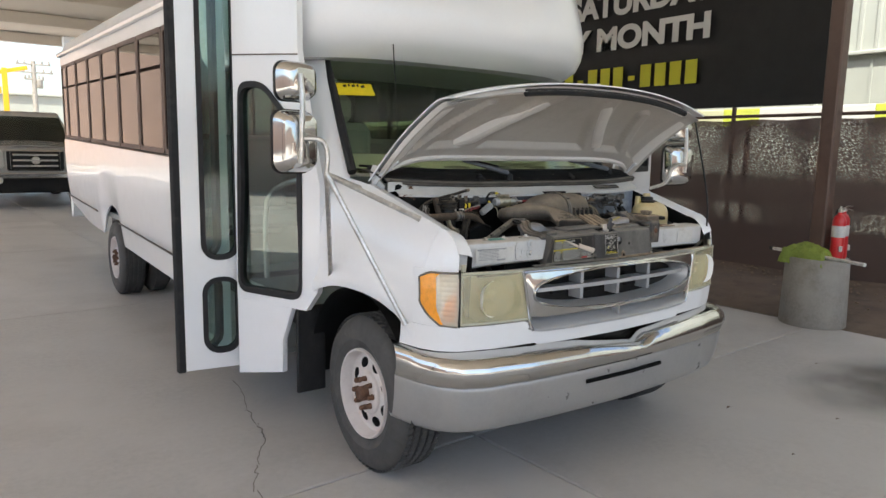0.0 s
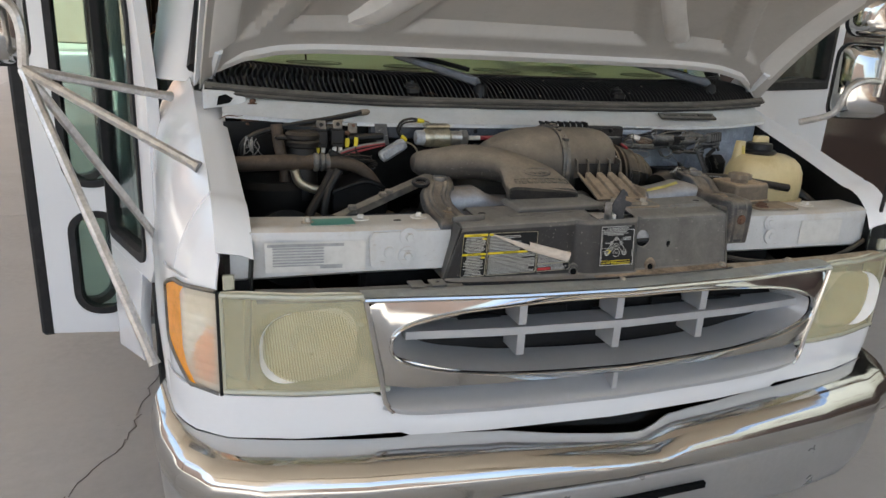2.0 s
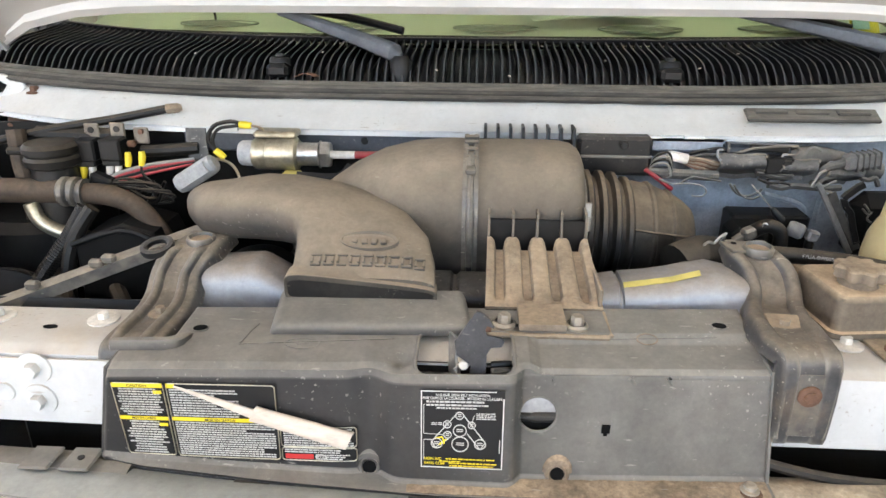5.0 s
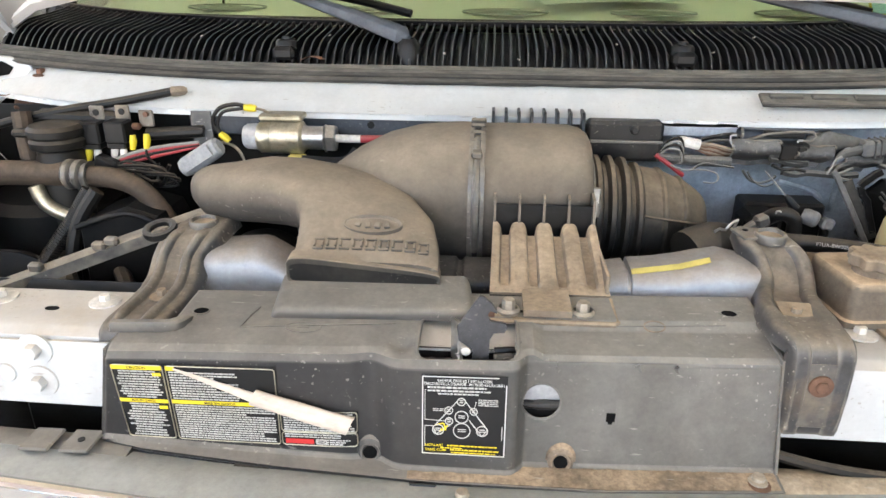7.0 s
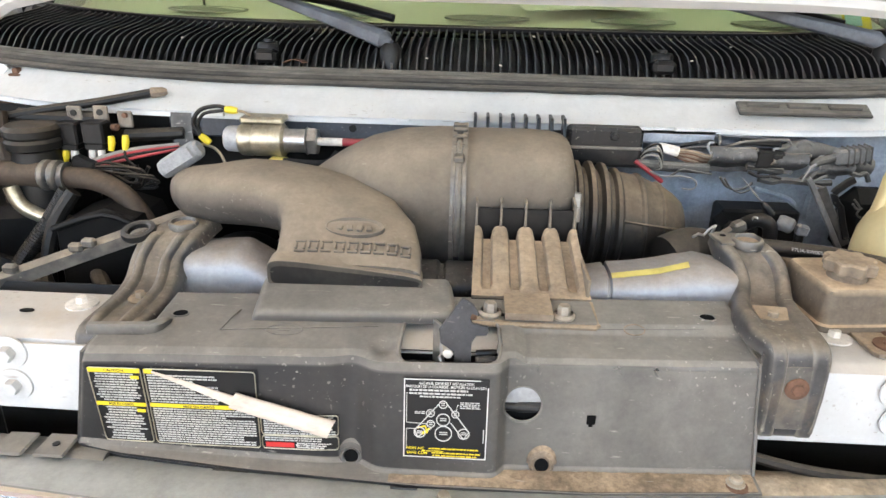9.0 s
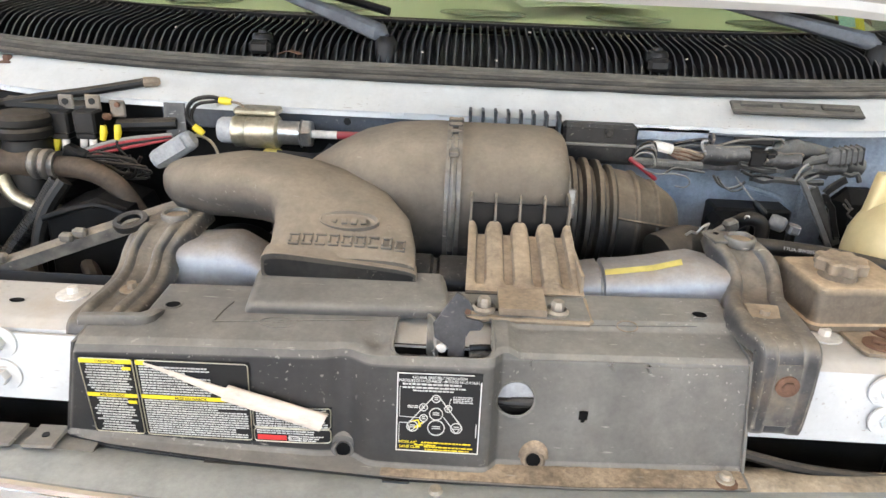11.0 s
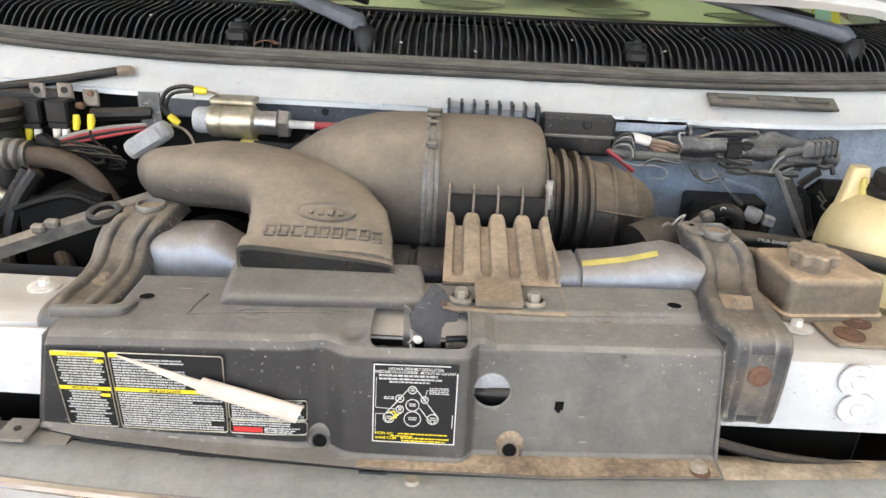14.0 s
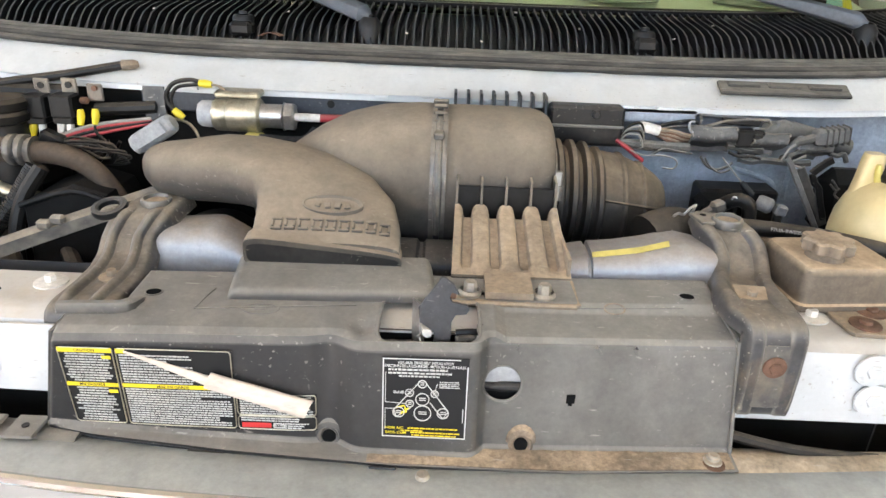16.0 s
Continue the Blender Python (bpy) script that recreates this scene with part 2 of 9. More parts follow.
M["paper"] = mat("aged_paper", (0.56, 0.49, 0.42), 0.7, var=0.2, scale=30, stain=0.5, stain_col=(0.36, 0.26, 0.18), stain_scale=22, stretch=(1, 1, 3))
M["sheet"] = mat("paper_sheet", (0.75, 0.76, 0.74), 0.7, var=0.04, scale=5)
M["concrete"] = mat("concrete", (0.455, 0.435, 0.41), 0.55, var=0.12, scale=0.9, fine=25, bump=0.0008, stain=0.5, stain_col=(0.31, 0.285, 0.26), stain_scale=0.5, rnd=0.05, chips=0.25, chip_col=(0.15, 0.12, 0.1))
M["bollard"] = mat("bollard_concrete", (0.27, 0.255, 0.23), 0.85, var=0.25, scale=4, fine=45, bump=0.003, stain=0.6, stain_col=(0.15, 0.13, 0.105), stain_scale=3)
M["joint"] = mat("joint_dirt", (0.16, 0.14, 0.125), 0.95, var=0.3, scale=8)
M["ground"] = mat("yard_ground", (0.36, 0.33, 0.29), 0.9, var=0.15, scale=0.3, fine=12, stain=0.3, stain_col=(0.25, 0.22, 0.185), stain_scale=0.2)
M["dirt"] = mat("dirt", (0.125, 0.088, 0.062), 0.95, var=0.4, scale=2.5, fine=35, bump=0.008, stain=0.7, stain_col=(0.045, 0.032, 0.024), stain_scale=3)
M["litter"] = mat("dry_litter", (0.22, 0.16, 0.11), 0.9, var=0.5, scale=8, stain=0.6, stain_col=(0.05, 0.035, 0.025), stain_scale=9)
M["post"] = mat("brown_steel", (0.10, 0.062, 0.048), 0.55, var=0.15, scale=5, stain=0.2, stain_col=(0.16, 0.1, 0.07), stain_scale=6)
M["ceiling"] = mat("tan_ceiling", (0.63, 0.57, 0.50), 0.7, var=0.08, scale=0.5, stretch=(1, 0.15, 1))
M["metalwall"] = mat("pale_metal_siding", (0.34, 0.36, 0.33), 0.5, var=0.06, scale=1.2, stain=0.15, stain_col=(0.3, 0.3, 0.27), stain_scale=1.5)
M["tanwall"] = mat("tan_block_wall", (0.52, 0.38, 0.31), 0.9, var=0.08, scale=0.8)
M["banner"] = mat("black_banner", (0.007, 0.007, 0.0075), 0.6, var=0.3, scale=1.5)
M["banner_w"] = mat("banner_white", (0.62, 0.62, 0.60), 0.6, var=0.05, scale=4)
M["banner_y"] = mat("banner_yellow", (0.55, 0.52, 0.03), 0.6, var=0.05, scale=4)
M["barrier_yellow"] = mat("barrier_yellow", (0.50, 0.56, 0.08), 0.5, var=0.15, scale=3, stain=0.3, stain_col=(0.6, 0.6, 0.4), stain_scale=4)
M["barrier_pale"] = mat("barrier_pale", (0.52, 0.53, 0.36), 0.5, var=0.15, scale=2, stain=0.4, stain_col=(0.4, 0.4, 0.3), stain_scale=3)
M["clamp_steel"] = mat("dull_clamp_steel", (0.30, 0.285, 0.26), 0.45, 0.6, var=0.2, scale=40, dust=0.5, dust_col=(0.33, 0.28, 0.21))
M["saddle"] = mat("worn_harness_cover", (0.030, 0.030, 0.031), 0.42, var=0.3, scale=12, dust=0.6, dust_col=(0.24, 0.235, 0.22), stain=0.55, stain_col=(0.27, 0.265, 0.25), stain_scale=38, chips=0.5, side=0.05, up0=0.1, blotch=0.5)
M["flange_paint"] = mat("flange_white_paint", (0.61, 0.635, 0.64), 0.28, var=0.05, scale=6, dust=0.28, dust_col=(0.52, 0.45, 0.35), stain=0.35, stain_col=(0.52, 0.47, 0.39), stain_scale=6, chips=0.6, chip_col=(0.22, 0.16, 0.10), grit=0.03, blotch=0.6, side=0.05, up0=0.3)
M["brown_hose"] = mat("brown_dusty_hose", (0.035, 0.027, 0.021), 0.55, var=0.25, scale=10, dust=0.7, dust_col=(0.21, 0.155, 0.108), side=0.2, up0=0.0, spec=0.25)
M["amber"] = mat("amber_lens", (0.85, 0.33, 0.03), 0.15, var=0.15, scale=30, coat=0.5)
M["lens"] = mat("yellowed_lens", (0.44, 0.43, 0.33), 0.14, var=0.10, scale=7, coat=0.5, stain=0.3, stain_col=(0.52, 0.48, 0.35), stain_scale=6)
M["lens_in"] = mat("headlamp_bowl", (0.95, 0.95, 0.93), 0.3, 0.0, var=0.05, scale=30, coat=0.5)
M["wheel"] = mat("wheel_white", (0.62, 0.575, 0.555), 0.45, var=0.08, scale=9, stain=0.45, stain_col=(0.38, 0.27, 0.21), stain_scale=7)
M["yellowbus"] = mat("school_bus_yellow", (0.75, 0.33, 0.01), 0.35, var=0.05, scale=1, coat=0.3)
M["bus_black"] = mat("bus_black", (0.02, 0.02, 0.022), 0.4, var=0.2, scale=2)
M["silver"] = mat("silver_paint", (0.42, 0.415, 0.40), 0.22, 0.4, var=0.06, scale=2, coat=0.6)
M["ext_red"] = mat("extinguisher_red", (0.55, 0.02, 0.025), 0.3, var=0.08, scale=8, coat=0.3)
M["green_cloth"] = mat("green_cloth", (0.20, 0.26, 0.05), 0.9, var=0.3, scale=16, bump=0.002)
M["interior"] = mat("grey_interior", (0.27, 0.285, 0.275), 0.7, var=0.15, scale=3)
M["dash"] = mat("dash_plastic", (0.72, 0.73, 0.66), 0.55, var=0.08, scale=5)
M["windshield"] = glass("windshield_glass", (0.82, 0.88, 0.765))
M["darkglass"] = glass("tinted_glass", (0.36, 0.42, 0.40), ior=1.6)
M["clearglass"] = glass("door_glass", (0.78, 0.88, 0.85))
M["mirror"] = mat("mirror", (0.85, 0.85, 0.85), 0.02, 1.0, var=0.01)
M["lens_back"] = mat("lamp_back", (0.62, 0.60, 0.46), 0.4, 0.1, var=0.1, scale=8)


def hazy(name, col, clear):
    """Yellowed plastic: partly see-through, partly milky."""
    m = mat(name, col, 0.12, var=0.08, scale=7, coat=0.6)
    N, L = m.node_tree.nodes, m.node_tree.links
    tr, mx = N.new("ShaderNodeBsdfTransparent"), N.new("ShaderNodeMixShader")
    tr.inputs[0].default_value = (0.97, 0.94, 0.83, 1)
    mx.inputs[0].default_value = clear
    L.new(N["Principled BSDF"].outputs[0], mx.inputs[1]); L.new(tr.outputs[0], mx.inputs[2])
    L.new(mx.outputs[0], N["Material Output"].inputs[0])
    return m


M["haze"] = hazy("hazy_lens", (0.70, 0.67, 0.50), 0.66)
M["clear_lens"] = hazy("clear_ribbed_lens", (0.80, 0.74, 0.68), 0.60)
# Near-black that paints the shade inside holes, slots and wells.
M["void"] = mat("painted_hole_shade", (0.004, 0.004, 0.004), 0.8, var=0.3, scale=9, spec=0.1)
M["arm_grey"] = mat("weathered_arm", (0.075, 0.085, 0.10), 0.5, var=0.3, scale=20, dust=0.35, dust_col=(0.22, 0.225, 0.23), stain=0.4, stain_col=(0.03, 0.03, 0.03), stain_scale=15)
M["pale_label"] = mat("pale_label", (0.50, 0.42, 0.12), 0.5, var=0.2, scale=30)
M["fluidbox"] = mat("dusty_fluid_box", (0.050, 0.044, 0.038), 0.55, var=0.2, scale=9, dust=1.0, dust_col=(0.50, 0.375, 0.245), stain=0.35, stain_col=(0.16, 0.13, 0.095), stain_scale=8, chips=0.3, worn=0.15, worn_col=(0.45, 0.36, 0.25), side=0.16, up0=0.15, blotch=0.6)
M["cover"] = mat("dusty_dark_cover", (0.010, 0.010, 0.0105), 0.33, var=0.25, scale=9, dust=0.42, dust_col=(0.21, 0.195, 0.175), stain=0.3, stain_col=(0.07, 0.066, 0.058), stain_scale=14, chips=0.6, worn=0.0, side=0.03, up0=0.4, spec=0.3)
M["slate"] = mat("dark_slate_channel", (0.050, 0.058, 0.072), 0.45, var=0.25, scale=8, dust=0.4, dust_col=(0.2, 0.18, 0.15), chips=0.7)
M["ledge"] = mat("rust_stained_ledge", (0.13, 0.10, 0.075), 0.7, var=0.25, scale=12, dust=0.95, dust_col=(0.36, 0.275, 0.185), stain=0.75, stain_col=(0.20, 0.10, 0.045), stain_scale=16, chips=0.7, grit=0.28)
M["coachglass"] = glass("coach_glass", (0.13, 0.125, 0.115), ior=2.0)
M["panelglass"] = glass("panel_glass", (0.68, 0.80, 0.77), ior=2.0)
M["print"] = mat("faded_print", (0.46, 0.46, 0.44), 0.5, var=0.2, scale=60)
M["dusty_plug"] = mat("dusty_plug", (0.13, 0.13, 0.128), 0.5, var=0.2, scale=20, dust=0.6, dust_col=(0.27, 0.25, 0.215), side=0.15, spec=0.3)
M["latch_steel"] = mat("dark_latch_steel", (0.045, 0.047, 0.052), 0.42, 0.3, var=0.2, scale=14, dust=0.35, dust_col=(0.20, 0.19, 0.18), side=0.35, chips=0.4, spec=0.3)
M["sticker_blue"] = mat("pale_blue_print", (0.30, 0.50, 0.62), 0.5, var=0.15, scale=40)
M["loom"] = mat("dusty_loom", (0.020, 0.020, 0.020), 0.5, var=0.4, scale=30, dust=0.8, dust_col=(0.25, 0.24, 0.215), stain=0.4, stain_col=(0.08, 0.075, 0.068), stain_scale=25, side=0.22, up0=-0.25, blotch=0.7, spec=0.3)

# ---- mesh tools ----
class G:
    """A growing list of vertices and faces."""

    def __init__(self):
        self.v, self.f = [], []

    def add(self, v, f, m=None):
        o = len(self.v)
        self.v += [tuple(m @ Vector(p)) for p in v] if m is not None else [tuple(p) for p in v]
        self.f += [tuple(i + o for i in q) for q in f]
        return self

    def box(self, c, s, b=0.0, m=None):
        """A box with centre c, size s and chamfered edges b."""
        h = [x / 2 for x in s]
        b = min(b, 0.49 * min(s))
        t = m if m is not None else Matrix()
        if b <= 0:
            v = [(c[0] + i * h[0], c[1] + j * h[1], c[2] + k * h[2]) for i in (-1, 1) for j in (-1, 1) for k in (-1, 1)]
            f = [(0, 1, 3, 2), (4, 6, 7, 5), (0, 4, 5, 1), (2, 3, 7, 6), (0, 2, 6, 4), (1, 5, 7, 3)]
            return self.add(v, f, t)
        v, idx = [], {}
        for i in (-1, 1):
            for j in (-1, 1):
                for k in (-1, 1):
                    for a in range(3):
                        d = [h[n] - (0 if n == a else b) for n in range(3)]
                        idx[i, j, k, a] = len(v)
                        v.append((c[0] + i * d[0], c[1] + j * d[1], c[2] + k * d[2]))
        f = []
        for a in range(3):
            o1, o2 = [n for n in range(3) if n != a]
            for s_ in (-1, 1):
                q = []
                for p1, p2 in ((-1, -1), (1, -1), (1, 1), (-1, 1)):
                    key = [0, 0, 0]
                    key[a], key[o1], key[o2] = s_, p1, p2
                    q.append(idx[(*key, a)])
                f.append(tuple(q))
            for p1 in (-1, 1):
                for p2 in (-1, 1):
                    q = []
                    for e, face in ((-1, o1), (-1, o2), (1, o2), (1, o1)):
                        key = [0, 0, 0]
                        key[a], key[o1], key[o2] = e, p1, p2
                        q.append(idx[(*key, face)])
                    f.append(tuple(q))
        for i in (-1, 1):
            for j in (-1, 1):
                for k in (-1, 1):
                    f.append(tuple(idx[i, j, k, a] for a in range(3)))
        return self.add(v, f, t)

    def loft(self, rings, cap=True, close=True, m=None):
        """Skin over rings of equal count."""
        n = len(rings[0])
        v = [p for r in rings for p in r]
        f = []
        for i in range(len(rings) - 1):
            for j in range(n if close else n - 1):
                a, b = i * n + j, i * n + (j + 1) % n
                f.append((a, b, b + n, a + n))
        if cap:
            f.append(tuple(range(n))[::-1])
            f.append(tuple(range((len(rings) - 1) * n, len(rings) * n)))
        return self.add(v, f, m)

    def tube(self, pts, r, n=10, smooth=4, cap=True, m=None):
        """A pipe along pts; r is a radius, or one for each point."""
        P = [Vector(p) for p in pts]
        R = list(r) if isinstance(r, (list, tuple)) else [r] * len(P)
        if smooth and len(P) > 2:
            Q, S = [], []
            for i in range(len(P) - 1):
                a, b, c, d = P[max(i - 1, 0)], P[i], P[i + 1], P[min(i + 2, len(P) - 1)]
                for k in range(smooth):
                    t = k / smooth
                    Q.append(0.5 * (2 * b + (c - a) * t + (2 * a - 5 * b + 4 * c - d) * t * t + (3 * b - a - 3 * c + d) * t ** 3))
                    S.append(R[i] + (R[i + 1] - R[i]) * t)
            P, R = Q + [P[-1]], S + [R[-1]]
        rings, side = [], None
        for i, p in enumerate(P):
            d = (P[min(i + 1, len(P) - 1)] - P[max(i - 1, 0)]).normalized()
            if side is None:
                side = d.orthogonal().normalized()
            side = (side - d * side.dot(d)).normalized()
            up = d.cross(side)
            rings.append([p + R[i] * (math.cos(a) * side + math.sin(a) * up) for a in (2 * math.pi * k / n for k in range(n))])
        return self.loft(rings, cap, m=m)

    def cyl(self, a, b, r, n=20, r2=None, ch=0.0, m=None):
        """A cylinder or cone from a to b with a small chamfer."""
        a, b = Vector(a), Vector(b)
        r2 = r if r2 is None else r2
        if ch:
            d = (b - a).normalized() * ch
            return self.tube([a, a + d, b - d, b], [r - ch, r, r2, r2 - ch], n, 0, m=m)
        return self.tube([a, b], [r, r2], n, 0, m=m)

    def lathe(self, prof, c, axis="z", n=32, m=None):
        """Turns a profile of (radius, height) about an axis through c."""
        rings = []
        for r, h in prof:
            ring = []
            for k in range(n):
                a = 2 * math.pi * k / n
                p = (r * math.cos(a), r * math.sin(a), h)
                p = {"z": p, "x": (p[2], p[0], p[1]), "y": (p[1], p[2], p[0])}[axis]
                ring.append((c[0] + p[0], c[1] + p[1], c[2] + p[2]))
            rings.append(ring)
        return self.loft(rings, False, m=m)

    def prism(self, poly, h, m=None, b=0.0):
        """Extrudes a polygon in x, y by h along z, with an optional chamfer on both ends."""
        cx, cy = sum(p[0] for p in poly) / len(poly), sum(p[1] for p in poly) / len(poly)

        def inset(z, k):
            out = []
            for x, y in poly:
                d = math.hypot(x - cx, y - cy) or 1
                out.append((x - (x - cx) / d * k, y - (y - cy) / d * k, z))
            return out
        rings = [inset(0, b), inset(b, 0), inset(h - b, 0), inset(h, b)] if b else [inset(0, 0), inset(h, 0)]
        return self.loft(rings, True, m=m)

    def grid(self, fn, nu, nv, thick=0.0, m=None):
        """A sheet fn(u, v) for u, v in 0..1; with a thickness it becomes a closed shell."""
        P = np.array([[fn(i / nu, j / nv) for j in range(nv + 1)] for i in range(nu + 1)], float)
        W = nv + 1
        quads = [(i * W + j, (i + 1) * W + j, (i + 1) * W + j + 1, i * W + j + 1) for i in range(nu) for j in range(nv)]
        if not thick:
            return self.add(P.reshape(-1, 3).tolist(), quads, m)
        du, dv = np.gradient(P, axis=0), np.gradient(P, axis=1)
        nrm = np.cross(du, dv)
        nrm /= np.linalg.norm(nrm, axis=2, keepdims=True) + 1e-12
        Q = P - nrm * thick
        K = (nu + 1) * W
        f = list(quads) + [tuple(K + a for a in q[::-1]) for q in quads]
        edge = [i * W for i in range(nu + 1)] + [nu * W + j for j in range(1, W)] + [i * W + nv for i in range(nu - 1, -1, -1)] + [j for j in range(nv - 1, 0, -1)]
        for a, b in zip(edge, edge[1:] + edge[:1]):
            f.append((b, a, a + K, b + K))
        return self.add(P.reshape(-1, 3).tolist() + Q.reshape(-1, 3).tolist(), f, m)


def mesh_from(name, g, smooth=35):
    me = bpy.data.meshes.new(name)
    me.from_pydata(g.v, [], g.f)
    me.update()
    bm = bmesh.new()
    bm.from_mesh(me)
    bmesh.ops.recalc_face_normals(bm, faces=bm.faces)
    bm.to_mesh(me)
    bm.free()
    if smooth:
        me.polygons.foreach_set("use_smooth", [True] * len(me.polygons))
        me.set_sharp_from_angle(angle=radians(smooth))
    return me


def part(name, g, material, parent=None, label="", smooth=35):
    """Links a mesh as one object under a thing or a part."""
    ob = new(name, g if isinstance(g, bpy.types.Mesh) else mesh_from(name, g, smooth))
    if not ob.data.materials:
        ob.data.materials.append(M[material])
    if parent is not None:
        ob.parent = parent
    if label:
        ob["label"] = label
    return ob


def thing(name, label, category, group="", kind="", at=(0, 0, 0)):
    ob = tagged(new(name), label, category, group, kind)
    ob.location = at
    return ob


def lerp(a, b, t):
    return a + (b - a) * t


def curve(xs, ys):
    """A smooth-ended interpolation through pairs."""
    return lambda x: float(np.interp(x, xs, ys))


def rrect(w, h, r, n=5, cx=0.0, cy=0.0):
    """A rounded rectangle as a list of (x, y)."""
    out = []
    for sx, sy, a0 in ((1, 1, 0), (-1, 1, 90), (-1, -1, 180), (1, -1, 270)):
        for k in range(n + 1):
            a = radians(a0 + 90 * k / n)
            out.append((cx + sx * (w / 2 - r) + r * math.cos(a), cy + sy * (h / 2 - r) + r * math.sin(a)))
    return out


def ring_frame(outer, inner, h):
    """A flat frame between two polygons of equal count, h thick, in x, y."""
    g = G()
    n = len(outer)
    v = [(x, y, 0) for x, y in outer] + [(x, y, 0) for x, y in inner] + [(x, y, h) for x, y in outer] + [(x, y, h) for x, y in inner]
    f = []
    for i in range(n):
        j = (i + 1) % n
        f += [(i, n + i, n + j, j), (2 * n + i, 2 * n + j, 3 * n + j, 3 * n + i), (i, j, 2 * n + j, 2 * n + i), (n + i, 3 * n + i, 3 * n + j, n + j)]
    return g.add(v, f)

# ---- ground, canopy, fence ----
tagged(part("ground", G().grid(lambda u, v: (lerp(-400, 400, u), lerp(-400, 400, v), -0.15 + 0.115 * min(1, max(0, (abs(lerp(-400, 400, u) - 5) + abs(lerp(-400, 400, v)) - 40) / 20))), 60, 60), "ground"),
       "pale dusty yard ground reaching the horizon", "ground", kind="structure")
pavement = tagged(part("pavement", G().box((-8.2, 8, -0.12), (24.2, 60, 0.2)), "joint"), "pale grey concrete paving under the canopy", "pavement", kind="structure")
SLAB, GRID = 4.2, pose(-0.30, 0.80, 0, 0, 0, 2.6)


def slab_mesh(w, d):
    return mesh_from("slab", G().box((w / 2, d / 2, -0.02), (w - 0.012, d - 0.012, 0.04), 0.006))


dirt_strip = tagged(part("dirt_strip", G().grid(lambda u, v: (lerp(3.86, 8.6, u), lerp(-22, 40, v), -0.01 + 0.05 * noise.noise((u * 6, v * 60, 0)) * min(1, 6 * u) + 0.05 * min(1, u * 4)), 16, 120), "dirt"),
                    "strip of brown dirt and debris along the fence", "dirt", kind="structure")

random.seed(31)
litter = G()
for k in range(420):
    x, y = 6.2 - abs(random.gauss(0, .55)), random.uniform(-2.5, 9)
    if x < 4.1:
        continue
    w, d, h = random.uniform(.008, .035), random.uniform(.008, .05), random.uniform(.004, .016)
    litter.box((0, 0, 0), (w, d, h), h * .3, Matrix.Translation((x, y, .047 + .012 * noise.noise((x, y, 0)))) @ Euler((random.uniform(-.5, .5), random.uniform(-.5, .5), random.uniform(0, 3))).to_matrix().to_4x4())
tagged(part("debris", litter, "litter"), "scattered twigs, stones and dry leaves along the fence foot", "debris", kind="stuff")
CEIL = 5.6
canopy = tagged(part("ceiling", G().box((-1.725, 11.05, CEIL + 0.08), (14.95, 37.1, 0.12)), "ceiling"), "tan sheet-metal underside of a large canopy roof", "ceiling", kind="structure")
for i in range(8):
    tagged(part("beam", G().box((-1.725, -5 + i * 4.9, CEIL - 0.18), (14.85, 0.2, 0.36), 0.01), "ceiling"), "tan steel roof beam under the canopy", "beam", kind="structure")
tagged(part("fascia", G().box((-1.725, 29.55, CEIL - 0.05), (14.95, 0.1, 0.6), 0.01), "ceiling"), "tan edge of the canopy roof", "fascia", kind="structure")

# steel column in its concrete footing
COL = (3.86, 1.05)
column = thing("canopy_column", "brown-painted square steel column set in a concrete footing", "column", kind="structure", at=(*COL, 0))
part("column_shaft", G().box((0, 0, CEIL / 2 + 0.2), (0.13, 0.13, CEIL - 0.6), 0.012), "post", column)
foot = G().lathe([(0.272, 0), (0.278, 0.01), (0.270, 0.3), (0.262, 0.60), (0.255, 0.615), (0.0, 0.618)], (0, 0, 0), "z", 40)
part("concrete_footing", foot, "bollard", column, "weathered round concrete footing")
for k in range(1, 4):
    far = copy_thing(column, pose(COL[0], COL[1] + 9.2 * k, 0))
for k in range(3):
    far = copy_thing(column, pose(-8.8, COL[1] + 9.2 * k, 0))

# fence with its dark privacy mesh
FX = 6.3
fence = thing("fence", "chain-link fence covered with dark brown privacy mesh", "fence", at=(FX, 0, 0))


